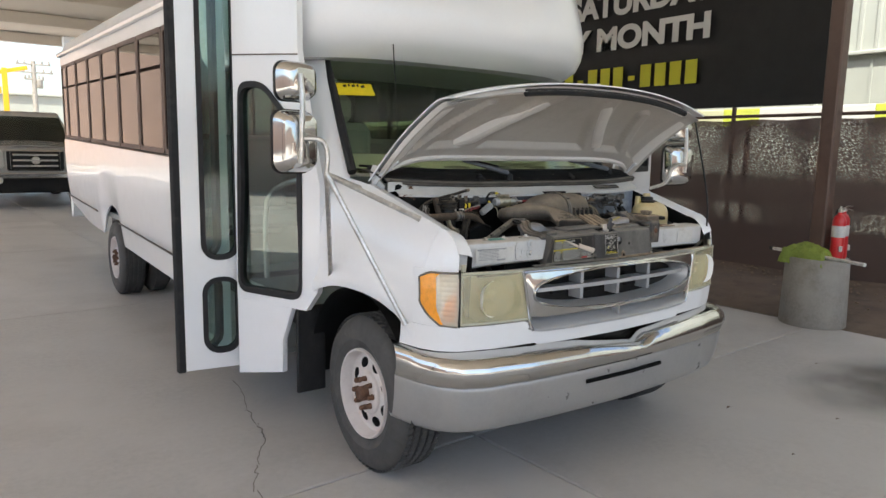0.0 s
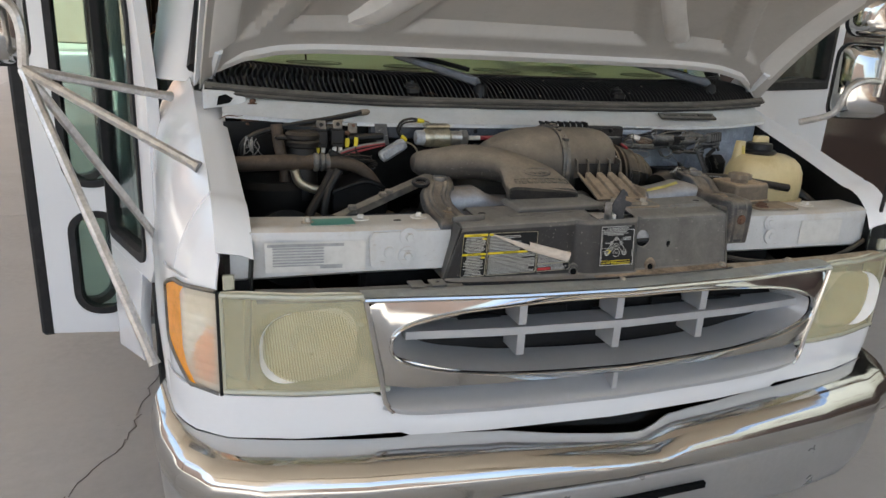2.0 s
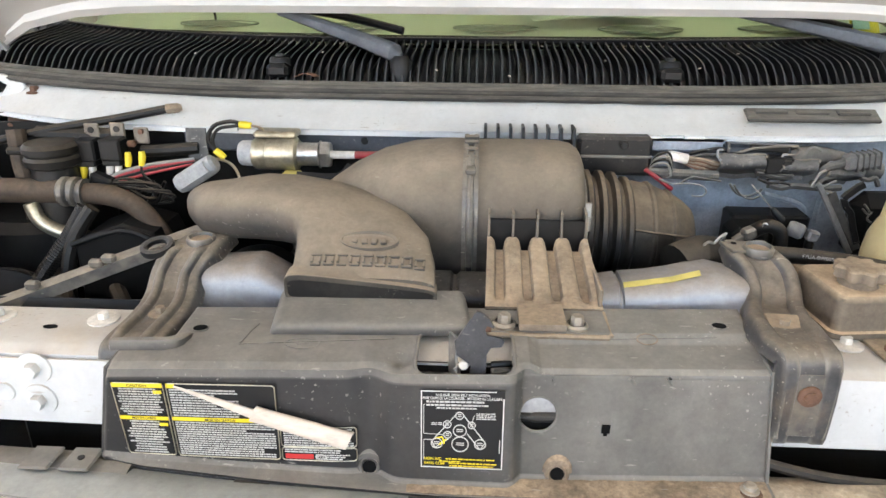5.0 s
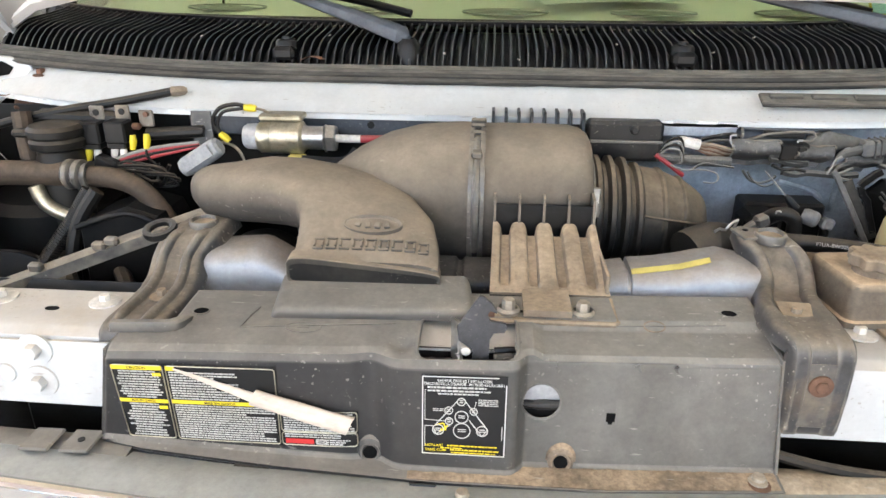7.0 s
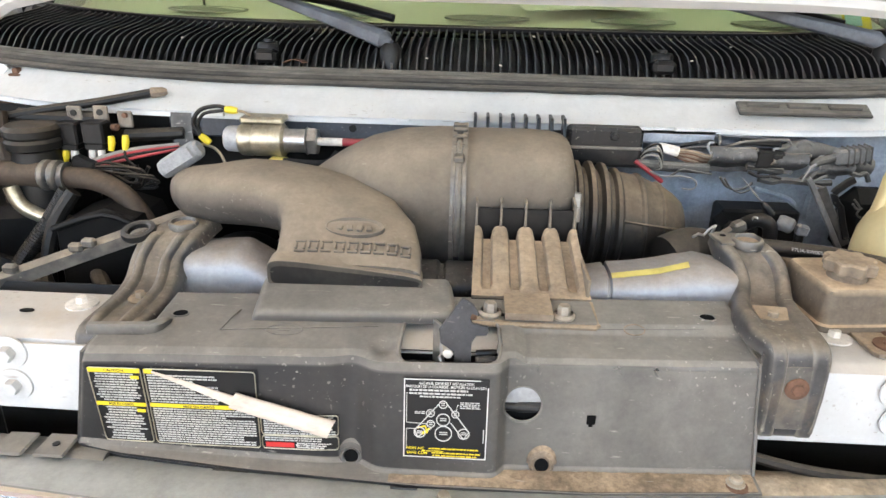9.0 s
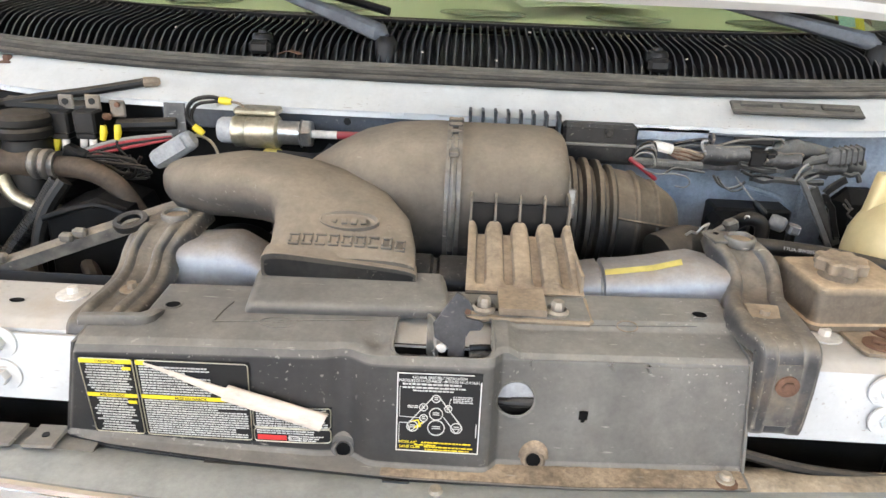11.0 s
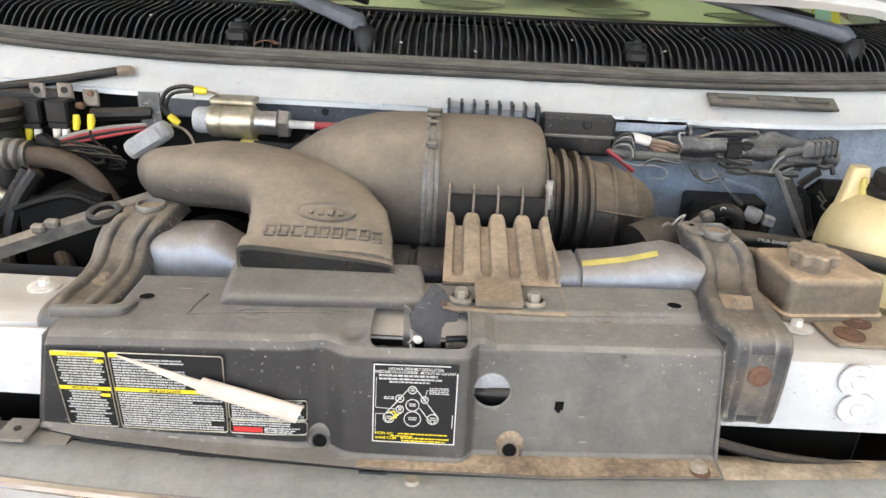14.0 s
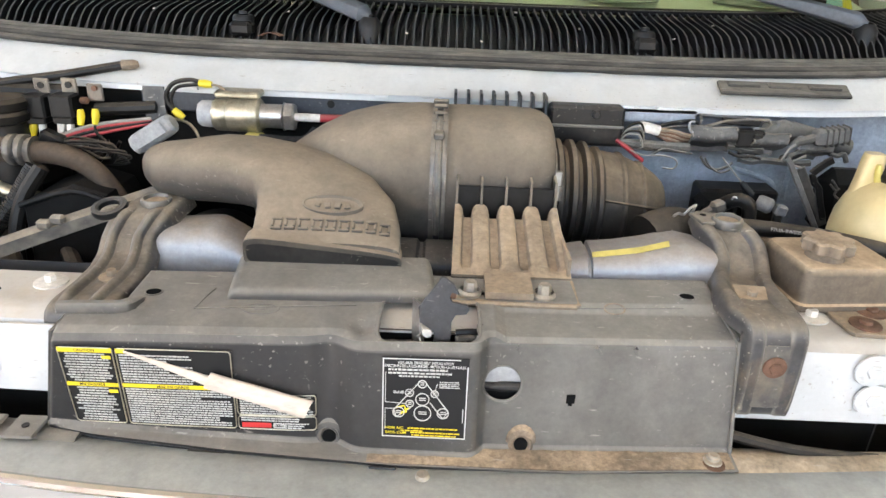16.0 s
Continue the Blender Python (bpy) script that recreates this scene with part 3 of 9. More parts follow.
def mesh_cloth():
    m = bpy.data.materials.new("privacy_mesh")
    m.use_nodes = True
    N, L = m.node_tree.nodes, m.node_tree.links
    b = N["Principled BSDF"]
    b.inputs["Base Color"].default_value = (0.105, 0.074, 0.068, 1)
    b.inputs["Roughness"].default_value = 0.8
    tc, turn_, mp, sep = N.new("ShaderNodeTexCoord"), N.new("ShaderNodeMapping"), N.new("ShaderNodeMapping"), N.new("ShaderNodeSeparateXYZ")
    turn_.inputs["Rotation"].default_value = (radians(-27), 0, 0)
    mp.inputs["Scale"].default_value = (1, 26, 105)
    L.new(tc.outputs["Object"], turn_.inputs[0]); L.new(turn_.outputs[0], mp.inputs[0]); L.new(tc.outputs["Object"], sep.inputs[0])
    n1, n2 = N.new("ShaderNodeTexNoise"), N.new("ShaderNodeTexNoise")
    n1.inputs["Scale"].default_value, n1.inputs["Detail"].default_value = 1.0, 1.0
    n2.inputs["Scale"].default_value, n2.inputs["Detail"].default_value = 1.1, 2.0
    L.new(mp.outputs[0], n1.inputs["Vector"]); L.new(tc.outputs["Object"], n2.inputs["Vector"])
    r1, r2, mu = N.new("ShaderNodeMapRange"), N.new("ShaderNodeMapRange"), N.new("ShaderNodeMath")
    r1.inputs[1].default_value, r1.inputs[2].default_value = 0.55, 0.60
    r2.inputs[1].default_value, r2.inputs[2].default_value, r2.inputs[3].default_value, r2.inputs[4].default_value = 0.40, 0.58, 0.05, 1.0
    # the weave is stretched open below the top hem and along a fold lower down
    height, open_ = N.new("ShaderNodeMapRange"), N.new("ShaderNodeValToRGB")
    height.inputs[1].default_value, height.inputs[2].default_value = 0.0, 2.0
    ramp = open_.color_ramp
    ramp.elements[0].position, ramp.elements[0].color = 0.30, (0, 0, 0, 1)
    ramp.elements[1].position, ramp.elements[1].color = 0.985, (0.3, 0.3, 0.3, 1)
    for at, v in ((0.33, .42), (0.41, .42), (0.45, .05), (0.60, .06), (0.67, .60), (0.82, .95), (0.94, .80)):
        e = ramp.elements.new(at)
        e.color = (v, v, v, 1)
    L.new(sep.outputs[2], height.inputs[0]); L.new(height.outputs[0], open_.inputs[0])
    mu.operation = "MULTIPLY"
    mu2 = N.new("ShaderNodeMath")
    mu2.operation = "MULTIPLY"
    L.new(n1.outputs["Fac"], r1.inputs[0]); L.new(n2.outputs["Fac"], r2.inputs[0])
    L.new(r1.outputs[0], mu2.inputs[0]); L.new(r2.outputs[0], mu2.inputs[1])
    L.new(mu2.outputs[0], mu.inputs[0]); L.new(open_.outputs[0], mu.inputs[1])
    tr, mx = N.new("ShaderNodeBsdfTransparent"), N.new("ShaderNodeMixShader")
    L.new(mu.outputs[0], mx.inputs[0]); L.new(b.outputs[0], mx.inputs[1]); L.new(tr.outputs[0], mx.inputs[2])
    L.new(mx.outputs[0], N["Material Output"].inputs[0])
    return m


M["mesh"] = mesh_cloth()
part("privacy_mesh", G().grid(lambda u, v: (0.02 * math.sin(u * 160) * (0.4 + v * 0.3) + 0.015 * noise.noise((u * 90, v * 4, 1)), lerp(-12, 30, u), lerp(0.03, 1.985 + 0.012 * math.sin(u * 300), v)), 240, 8), "mesh", fence)
for k in range(16):
    part("fence_post", G().cyl((0.05, -12.1 + 2.6 * k, -0.1), (0.05, -12.1 + 2.6 * k, 4.6), 0.03, 10), "post", fence)
part("top_rail", G().cyl((0.05, -12, 2.04), (0.05, 30, 2.04), 0.022, 8), "post", fence)
# Rail added in place of unidentified sunlit yellow and white things beyond the fence.
barrier = thing("painted_barrier", "made-up white and yellow-green rail standing in for sunlit things behind the fence", "barrier", at=(FX + 1.2, 0, 0))
for y0, y1, c in ((4.35, 23, "barrier_pale"), (3.76, 4.35, "barrier_yellow"), (2.17, 3.76, "banner_w"), (.9, 2.17, "barrier_yellow"), (-11, .9, "banner_w")):
    part("rail", G().box((0, (y0 + y1) / 2, 2.09), (.12, y1 - y0 - .004, .26), .008), c, barrier)
for k in range(10):
    part("post", G().box((.09, -10 + 3.5 * k, 1.0), (.06, .06, 2.1), .005), "post", barrier)

# banner with its lettering on the fence
banner = thing("banner", "black vinyl banner with white and yellow lettering on the fence", "banner", at=(FX - 0.06, 0, 0))
part("banner_sheet", G().grid(lambda u, v: (0.025 * noise.noise((u * 14, v * 5, 3)) + 0.02 * math.sin(v * 9 + u * 20), lerp(2.22, 14.5, u), lerp(2.16, 4.75, v)), 60, 14, 0.004), "banner", banner)


def lettering(text, y_right, z, cap, width, material):
    cu = bpy.data.curves.new("lettering", "FONT")
    cu.body, cu.size, cu.extrude, cu.offset = text, cap / 0.70, 0.002, 0.021
    ob = new("lettering", cu)
    bpy.context.view_layer.update()
    w = ob.dimensions[0]
    me = bpy.data.meshes.new_from_object(ob.evaluated_get(bpy.context.evaluated_depsgraph_get()))
    bpy.data.objects.remove(ob)
    k = width / w
    me.transform(Matrix.Translation((-0.075, y_right + width, z)) @ Euler((radians(90), 0, radians(-90))).to_matrix().to_4x4() @ Matrix.Diagonal((k, 1, 1, 1)))
    me.materials.clear()
    me.materials.append(M[material])
    o = new("lettering", me)
    o.parent = banner
    return o


lettering("SATURDAY", 3.78, 3.66, 0.34, 2.70, "banner_w")
lettering("EVERY MONTH", 3.86, 3.14, 0.325, 3.75, "banner_w")
for k in range(12):
    y0 = 4.0 + k * 0.262
    if k in (4, 8):
        part("number_bar", G().box((-0.075, y0 + 0.1, 2.66), (0.004, 0.12, 0.07)), "banner_y", banner)
    else:
        part("number_bar", G().box((-0.075, y0 + 0.1, 2.68), (0.004, 0.19, 0.33), 0.001), "banner_y", banner)

# pale metal building behind the fence
building = thing("metal_building", "pale corrugated metal building behind the fence", "building", at=(9.2, 0, 0))
rib = []
for k in range(170):
    rib += [(k * 0.25, 0), (k * 0.25 + 0.17, 0), (k * 0.25 + 0.185, -0.03), (k * 0.25 + 0.235, -0.03)]
g = G()
n = len(rib)
g.add([(x, -13 + y, z) for z in (3.15, 7.5) for y, x in rib], [(i, i + 1, i + 1 + n, i + n) for i in range(n - 1)])
part("siding", g, "metalwall", building)
part("lower_panel", G().box((0.05, 8, 1.55), (0.1, 42, 3.1)), "metalwall", building)
part("drip_edge", G().box((-0.03, 8, 3.13), (0.1, 42, 0.06), 0.01), "metalwall", building)
for k in range(14):
    part("panel_seam", G().box((-0.01, -12 + 3 * k, 1.55), (0.02, 0.04, 3.0)), "metalwall", building)
part("downpipe", G().tube([(-0.12, 3.75, 0.0), (-0.12, 3.75, 6.5)], 0.05, 10, 0), "metalwall", building)

# far yard: tan wall, wall behind, sunlit
tagged(part("wall_west", G().box((-19, 16, 2.3), (0.3, 90, 4.6)), "tanwall"), "plain tan block wall across the yard", "wall", kind="structure")
tagged(part("wall_south", G().box((-6, -34, 2.2), (60, 0.3, 4.4)), "tanwall"), "plain tan block wall behind", "wall", kind="structure")
tan_block = thing("tan_building", "plain tan block building across the yard", "building", at=(-19, 50, 0))
part("wall", G().box((0, 0, 4.5), (27, 8, 9.0), .05), "tanwall", tan_block)
part("parapet", G().box((0, 0, 9.1), (27.4, 8.4, .3), .03), "tanwall", tan_block)

# ---- the shuttle bus ----
XC = -0.025
bus = thing("shuttle_bus", "white cutaway shuttle bus with its hood open, dusty engine showing", "bus")
front_y = curve([0, .3, .55, .62, .72, .86, .93, .965, .985, .995], [.105, .118, .145, .152, .165, .205, .262, .335, .45, .60])


def contour(s, a=-1.0, b=1.0, reach=0.985):
    """The plan line of the nose: s from -1 to 1 gives x, y."""
    dx = s * reach
    return XC + dx, front_y(abs(dx))


# front panel below the lamps and grille
def front_panel(u, v):
    x, y = contour(lerp(-1, 1, u))
    lo = 0.705 if abs(x - XC) > 0.5 else 0.705 - 0.01
    hi = 0.808 if abs(x - XC) > 0.56 else lerp(0.762, 0.808, max(0, (abs(x - XC) - 0.50) / 0.06))
    return x, y + 0.012 * (1 - v) ** 2, lerp(lo, hi, v)


part("front_panel", G().grid(front_panel, 90, 6, -0.004), "paint", bus)


def soft_curve(xs, ys, r):
    """Interpolation with its corners rounded over r."""
    f = curve(xs, ys)
    return lambda x: sum(f(x + r * e) for e in (-1, -.75, -.5, -.25, 0, .25, .5, .75, 1)) / 9


arch_edge = soft_curve([.335, .37, .384, .43, .482, .6, .721, .86, .993, 1.12, 1.242, 1.30], [.71, .71, .735, .785, .822, .858, .874, .876, .864, .824, .748, .70], .03)
wing_top = soft_curve([.2, .335, .872, 1.3], [1.162, 1.20, 1.352, 1.40], .09)
wing_edge = soft_curve([.335, .872, 1.3], [.870, .905, .93], .12)
wing_full = soft_curve([.2, .335, .45, .6, .9, 1.3], [.93, .958, .982, .997, 1.02, 1.06], .10)


def rail_z(y):
    """Height of the wing's inner edge: it rounds down to the lamp at the nose."""
    if y < .335:
        return 1.045 + .152 * math.sqrt(max(0, 1 - ((.335 - y) / .125) ** 2))
    return lerp(1.155, 1.352, ((y - .22) / .652) ** .9)


# wings
def wing(side):
    def fn(u, v):
        y = lerp(0.335, 1.30, u)
        lo = arch_edge(y)
        arch = min(1, max(0, (y - .35) / .04))
        top = wing_top(y)
        z = lerp(lo, top, v)
        t = (z - 0.7) / (top - 0.7)
        edge = wing_edge(y)
        full = wing_full(y)
        k = max(0.0, (t - 0.45) / 0.55)
        bulge = 0.014 * arch * math.exp(-((z - (lo + 0.03)) / 0.05) ** 2)
        x = full - (full - edge) * k ** 2.6 + bulge
        return XC + side * x, y, z
    return fn


for side in (-1, 1):
    part("wing", G().grid(wing(side), 56, 22, 0.004 * side), "paint", bus)
    # nose corner between lamp and hood edge
    def corner(u, v, side=side):
        a = lerp(0, 1, u)
        y = lerp(0.215, 0.335, a)
        x_lo = curve([.215, .262, .335], [.87, .925, .958])(y)
        z = lerp(1.030, rail_z(y), v)
        k = lerp(.38, 1, v) ** 2.6
        return XC + side * lerp(x_lo, lerp(0.862, 0.870, a), k), y + 0.004 * v, z
    part("wing_nose", G().grid(corner, 14, 12, 0.004 * side), "paint", bus)
    # drip rail beside the engine bay
    rail = G().grid(lambda u, v, side=side: (XC + side * lerp(lerp(.866, .903, u), lerp(.796, .838, u), v), lerp(.22, .872, u), rail_z(lerp(.22, .872, u)) - 0.012 * v - .02 * max(0, v - .7)), 40, 6, 0.004 * side)
    part("wing_rail", rail, "paint", bus)
    part("inner_wing", G().grid(lambda u, v, side=side: (XC + side * (lerp(.796, .838, u) + .02 * v), lerp(.22, .872, u), rail_z(lerp(.22, .872, u)) - .018 - 0.35 * v), 40, 4, 0.004 * side), "engine", bus)

# lamps
for side in (-1, 1):
    def lamp_pt(u, v, off=0.0, side=side):
        d = lerp(lerp(.535, .594, v), .862, u)
        return XC + side * d, front_y(d) - 0.004 - 0.008 * math.sin(math.pi * u) * math.sin(math.pi * v) + off, lerp(.815, 1.026, v)
    lamp = part("headlamp", G().grid(lamp_pt, 24, 12, 0.004 * side), "haze", bus, "yellowed clear headlamp with a ribbed lens")
    part("lamp_body", G().grid(lambda u, v, f=lamp_pt: f(u, v, .012 + .075 * (min(1, 7 * u) * min(1, 7 * (1 - u)) * min(1, 5 * v) * min(1, 5 * (1 - v)))), 40, 28, 0.004 * side), "lens_back", lamp)
    lamp.visible_shadow = False
    bm_ = Matrix.Translation((XC + side * .705, front_y(.70) + .055, .918)) @ Euler((radians(90), 0, radians(-10 * side))).to_matrix().to_4x4()
    part("reflector", G().loft([[bm_ @ Vector((x, y, d)) for x, y in rrect(w, h, r, 8)] for w, h, r, d in ((.200, .150, .060, .052), (.196, .146, .060, .050), (.180, .130, .055, .030), (.130, .105, .048, .012), (.06, .06, .028, .004), (.02, .02, .009, .002))], cap=False), "lens_in", lamp, "silvered headlamp reflector")
    part("bulb_shield", G().lathe([(.026, .0), (.026, .03), (.020, .042), (0, .046)], (0, 0, 0), "z", 20, bm_), "lens_in", lamp)
    ribs = G()
    for k in range(40):
        u = lerp(.20, .88, k / 39)
        lo_, hi_ = .5 - .36 * (1 - (abs(u - .54) / .36) ** 6), .5 + .36 * (1 - (abs(u - .54) / .36) ** 6)
        ribs.tube([lamp_pt(1 - u, lerp(lo_, hi_, e), -.0003) for e in (0, .35, .7, 1)], .0009, 5, 0)
    part("lens_ribs", ribs, "haze", lamp)
    for v, r in ((.99, .006), (.01, .006)):
        part("lens_rim", G().tube([lamp_pt(u, v, .0) for u in np.linspace(0, 1, 6)], r, 8, 2), "lens", lamp)
    for u in (0.005, .995):
        part("lens_rim", G().tube([lamp_pt(u, v, .002) for v in np.linspace(0, 1, 4)], .004, 8, 2), "lens", lamp)
    part("mount_tab", G().box((XC + side * .845, .215, 1.045), (.022, .012, .03), .002), "lens", lamp)
    def sig_pt(u, v, d0, d1, off=0.0, side=side):
        d = lerp(d0, d1, u)
        if d > .90:
            # the outer edge is rounded at the top and swept in at the bottom
            d = .90 + (d - .90) * (1 - .62 * max(0, 1 - v / .42) ** 2 - .30 * max(0, (v - .88) / .12) ** 2)
        return XC + side * d, front_y(d) - 0.008 * math.sin(math.pi * v) + off, lerp(.806, 1.028, v) + .012 * (d - .87) / .1 * (1 - v)
    turn = part("turn_signal", G().grid(lambda u, v, f=sig_pt: f(u, v, .938, .968), 12, 24, 0.006 * side), "amber", bus, "amber and clear wrap-around turn signal")
    cl_ = part("clear_lens", G().grid(lambda u, v, f=sig_pt: f(u, v, .871, .938, -.0015 * abs(math.sin(v * 34))), 12, 90, 0.004 * side), "clear_lens", turn)
    cl_.visible_shadow = False
    part("signal_reflector", G().grid(lambda u, v, f=sig_pt: f(u, v, .873, .940, .008 - .006 * math.sin(math.pi * u) * math.sin(math.pi * v)), 14, 30, 0.003 * side), "lens_in", turn)
    # Orange patch that paints the bulb's glow behind the clear lens.
    part("amber_reflector", G().grid(lambda u, v, f=sig_pt: f(lerp(.06, .72, u), lerp(.08, .66, v), .873, .940, .0045 - .004 * math.sin(math.pi * u) * math.sin(math.pi * v)), 10, 14, 0.002 * side), "amber", turn)
    part("lamp_trim", G().tube([(XC + side * .867, front_y(.867) - 0.004, .806), (XC + side * .867, front_y(.867) - 0.004, 1.03)], 0.004, 8, 0), "black", turn)
    part("signal_surround", G().grid(lambda u, v, side=side: (XC + side * lerp(.872, .972, u), front_y(lerp(.872, .972, u)) + .0105, lerp(.800, 1.040, v)), 16, 6, 0.003 * side), "paint", turn)
    rimp = [sig_pt(u, 0, .871, .968, -.001) for u in (0, .3, .6, .85)] + [sig_pt(1, v, .871, .968, -.001) for v in (0, .06, .12, .2, .3, .4, .5, .6, .7, .8, .88, .93, .97, 1)] + [sig_pt(u, 1, .871, .968, -.001) for u in (.85, .6, .3, 0)]
    part("signal_rim", G().tube(rimp, .0045, 8, 2), "bracket", turn)

# grille: chrome face with an oval mouth, argent bars, argent lower lip
OV = (-0.025, 0.925, 0.525, 0.082)


def oval(a, k=1.0, off=0.0):
    e = 2.6
    c, s = math.cos(a), math.sin(a)
    r = (abs(c) ** e + abs(s) ** e) ** (-1 / e)
    return OV[0] + OV[2] * k * r * c, OV[1] + (OV[3] + off) * k * r * s


def grille_outer(a):
    """The point of the grille's outline in the direction a from the oval's centre."""
    c, s = math.cos(a), math.sin(a)
    best = 9.0
    for nx, nz, d in ((0, 1, 1.022), (0, -1, -.818)):
        den = nx * c + nz * s
        if den > 1e-6:
            best = min(best, (d - OV[1] * nz) / den)
    for sg in (-1, 1):
        # side edges lean outward towards the top
        x0, x1 = .545, .592
        den = sg * c - s * (x1 - x0) / (1.022 - .818)
        if den > 1e-6:
            best = min(best, (x0 + (OV[1] - .818) * (x1 - x0) / (1.022 - .818)) / den)
    return OV[0] + best * c, OV[1] + best * s


NA = 144
angs = [2 * math.pi * k / NA for k in range(NA)]
face = G()
rings = []
for t in (0, .35, .7, 1):
    ring = []
    for a in angs:
        (xo, zo), (xi, zi) = grille_outer(a), oval(a, 1.03)
        x, z = lerp(xo, xi, t), lerp(zo, zi, t)
        ring.append((x, front_y(abs(x - XC)) - 0.010 - 0.012 * math.sin(t * math.pi / 2), z))
    rings.append(ring)
rings.append([(x, y + 0.05, z) for x, y, z in rings[-1]])
face.loft(rings, cap=False)
grille = part("grille", face, "chrome", bus, "chrome grille surround with an oval mouth")
part("oval_rim", G().loft([[(oval(a, 1.03 + 0.008 * math.cos(b))[0], front_y(abs(oval(a)[0] - XC)) - 0.024 - 0.006 * math.sin(b), oval(a, 1.03 + 0.03 * math.cos(b))[1]) for b in (2 * math.pi * k / 8 for k in range(8))] for a in angs + angs[:1]], cap=False), "chrome", grille)
part("bowl", G().loft([[(oval(a, k)[0], front_y(abs(oval(a, k)[0] - XC)) + d, oval(a, k)[1]) for a in angs] for k, d in ((1.025, -0.015), (0.97, 0.02), (0.93, 0.055), (.90, .075))], cap=False), "argent", grille)
part("dark_core", G().grid(lambda u, v: (lerp(-.52, .47, u), .20, lerp(.83, 1.01, v)), 4, 4, 0.004), "black", grille, "dark cooling core behind the grille")
bar = G().grid(lambda u, v: (XC + lerp(-.505, .505, u), front_y(abs(lerp(-.505, .505, u))) + lerp(0.0, 0.075, v), .942 - 0.004 * v), 50, 4, 0.017)
part("cross_bar", bar, "argent", grille)
for x in (-.27, -.04, .19):
    for z0, z1 in ((.945, .995), (.875, .935)):
        part("upright_bar", G().grid(lambda u, v, x=x, z0=z0, z1=z1: (x, front_y(abs(x - XC)) + lerp(0.004, 0.075, u), lerp(z0, z1, v)), 3, 3, 0.018), "argent", grille)
for k in range(5):
    part("core_tube", G().box((lerp(-.35, .30, k / 4), .19, .92), (.10, .01, .05 + .02 * (k % 2)), .002), "engine", grille)
scoop = [(.060, .828), (.058, .816), (.050, .806), (.030, .793), (.010, .780), (-.006, .770), (-.014, .764), (-.012, .757), (-.002, .755)]
scoop_y, scoop_z = curve([k / 8 for k in range(9)], [p[0] for p in scoop]), curve([k / 8 for k in range(9)], [p[1] for p in scoop])
part("lower_lip", G().grid(lambda u, v: (XC + lerp(-.555, .555, u) * lerp(1, .985, v), front_y(abs(lerp(-.555, .555, u))) + scoop_y(v), scoop_z(v) + .020 * abs(2 * u - 1) ** 16), 60, 24, 0.004), "argent", grille, "silver scooped lower lip of the grille")
part("upright_bar", G().grid(lambda u, v: (-.04, front_y(.02) + lerp(-.010, .050, u), lerp(lerp(.778, .800, u), .826, v)), 3, 3, .012), "argent", grille)
for sg in (-1, 1):
    part("side_trim", G().tube([(OV[0] + sg * lerp(.590, .545, k / 6), front_y(lerp(.590, .545, k / 6)) - .012, lerp(1.018, .790, k / 6)) for k in range(7)] + [(OV[0] + sg * .528, front_y(.53) - .012, .766)], .006, 8, 2), "chrome", grille)
# dusty top flange of the grille
flange = G().grid(lambda u, v: (XC + lerp(-.594, .594, u), front_y(abs(lerp(-.594, .594, u))) - 0.012 + 0.066 * v, 1.0225 + 0.0035 * math.sin(v * math.pi) + 0.004 * u - .010 * max(0, v - .62)), 50, 6, 0.008)
part("top_flange", flange, "dull_chrome", grille, "dust-covered chrome top edge of the grille")
part("flange_lip", G().tube([(XC + d, front_y(abs(d)) - 0.014, 1.019) for d in np.linspace(-.592, .592, 15)], 0.006, 8, 2), "chrome", grille)
part("flange_screw", G().lathe([(0, .006), (.006, .006), (.0075, .002), (.0075, 0)], (-.037, .133, 1.026), "z", 12), "bolt", grille)

# bumper, dented, with a duller lower half
bump_y = curve([0, .3, .6, .8, .9, .96, 1.0, 1.02], [.020, .030, .052, .085, .130, .200, .30, .43])


def bumper(prof, reach=1.0, dent=True):
    def fn(u, v):
        d = lerp(-1.0, 1.0, u)
        s = math.copysign(abs(d) ** 0.75, d)
        dx = s * 1.02
        i = v * (len(prof) - 1)
        k = min(int(i), len(prof) - 2)
        out, z = lerp(prof[k][0], prof[k + 1][0], i - k), lerp(prof[k][1], prof[k + 1][1], i - k)
        x = XC + dx * (1 - 0.03 * out / 0.1)
        sag = 0.0
        if dent and z > 0.62:
            sag = float(np.interp(x, [-.75, -.3, .02, .06, .12, .2, .6], [0, .012, .042, .046, .022, .016, 0])) * min(1, (z - .62) / .06)
        return x, bump_y(abs(dx)) + out + sag * 0.3, z - sag
    return fn


upper = [(.125, .693), (.095, .698), (.06, .694), (.03, .684), (.012, .671), (.002, .656), (-.003, .640), (-.003, .620), (.004, .596), (.014, .580), (.022, .572)]
lower = [(.022, .572), (.018, .566), (.019, .53), (.026, .47), (.040, .415), (.058, .382), (.085, .368), (.12, .37)]
SLOT_Z = .513
bumper_top = part("bumper", G().grid(bumper(upper), 120, 36, 0.005), "chrome", bus, "dented chrome front bumper")
part("bumper_lower", G().grid(bumper(lower, dent=False), 120, 20, 0.005), "valance", bumper_top)
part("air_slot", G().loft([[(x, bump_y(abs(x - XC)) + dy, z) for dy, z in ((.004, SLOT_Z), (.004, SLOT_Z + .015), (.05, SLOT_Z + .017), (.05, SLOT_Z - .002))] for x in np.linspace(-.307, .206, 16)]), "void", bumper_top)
part("bumper_core", G().box((XC, .26, .60), (1.6, .1, .16), .01), "black", bus)
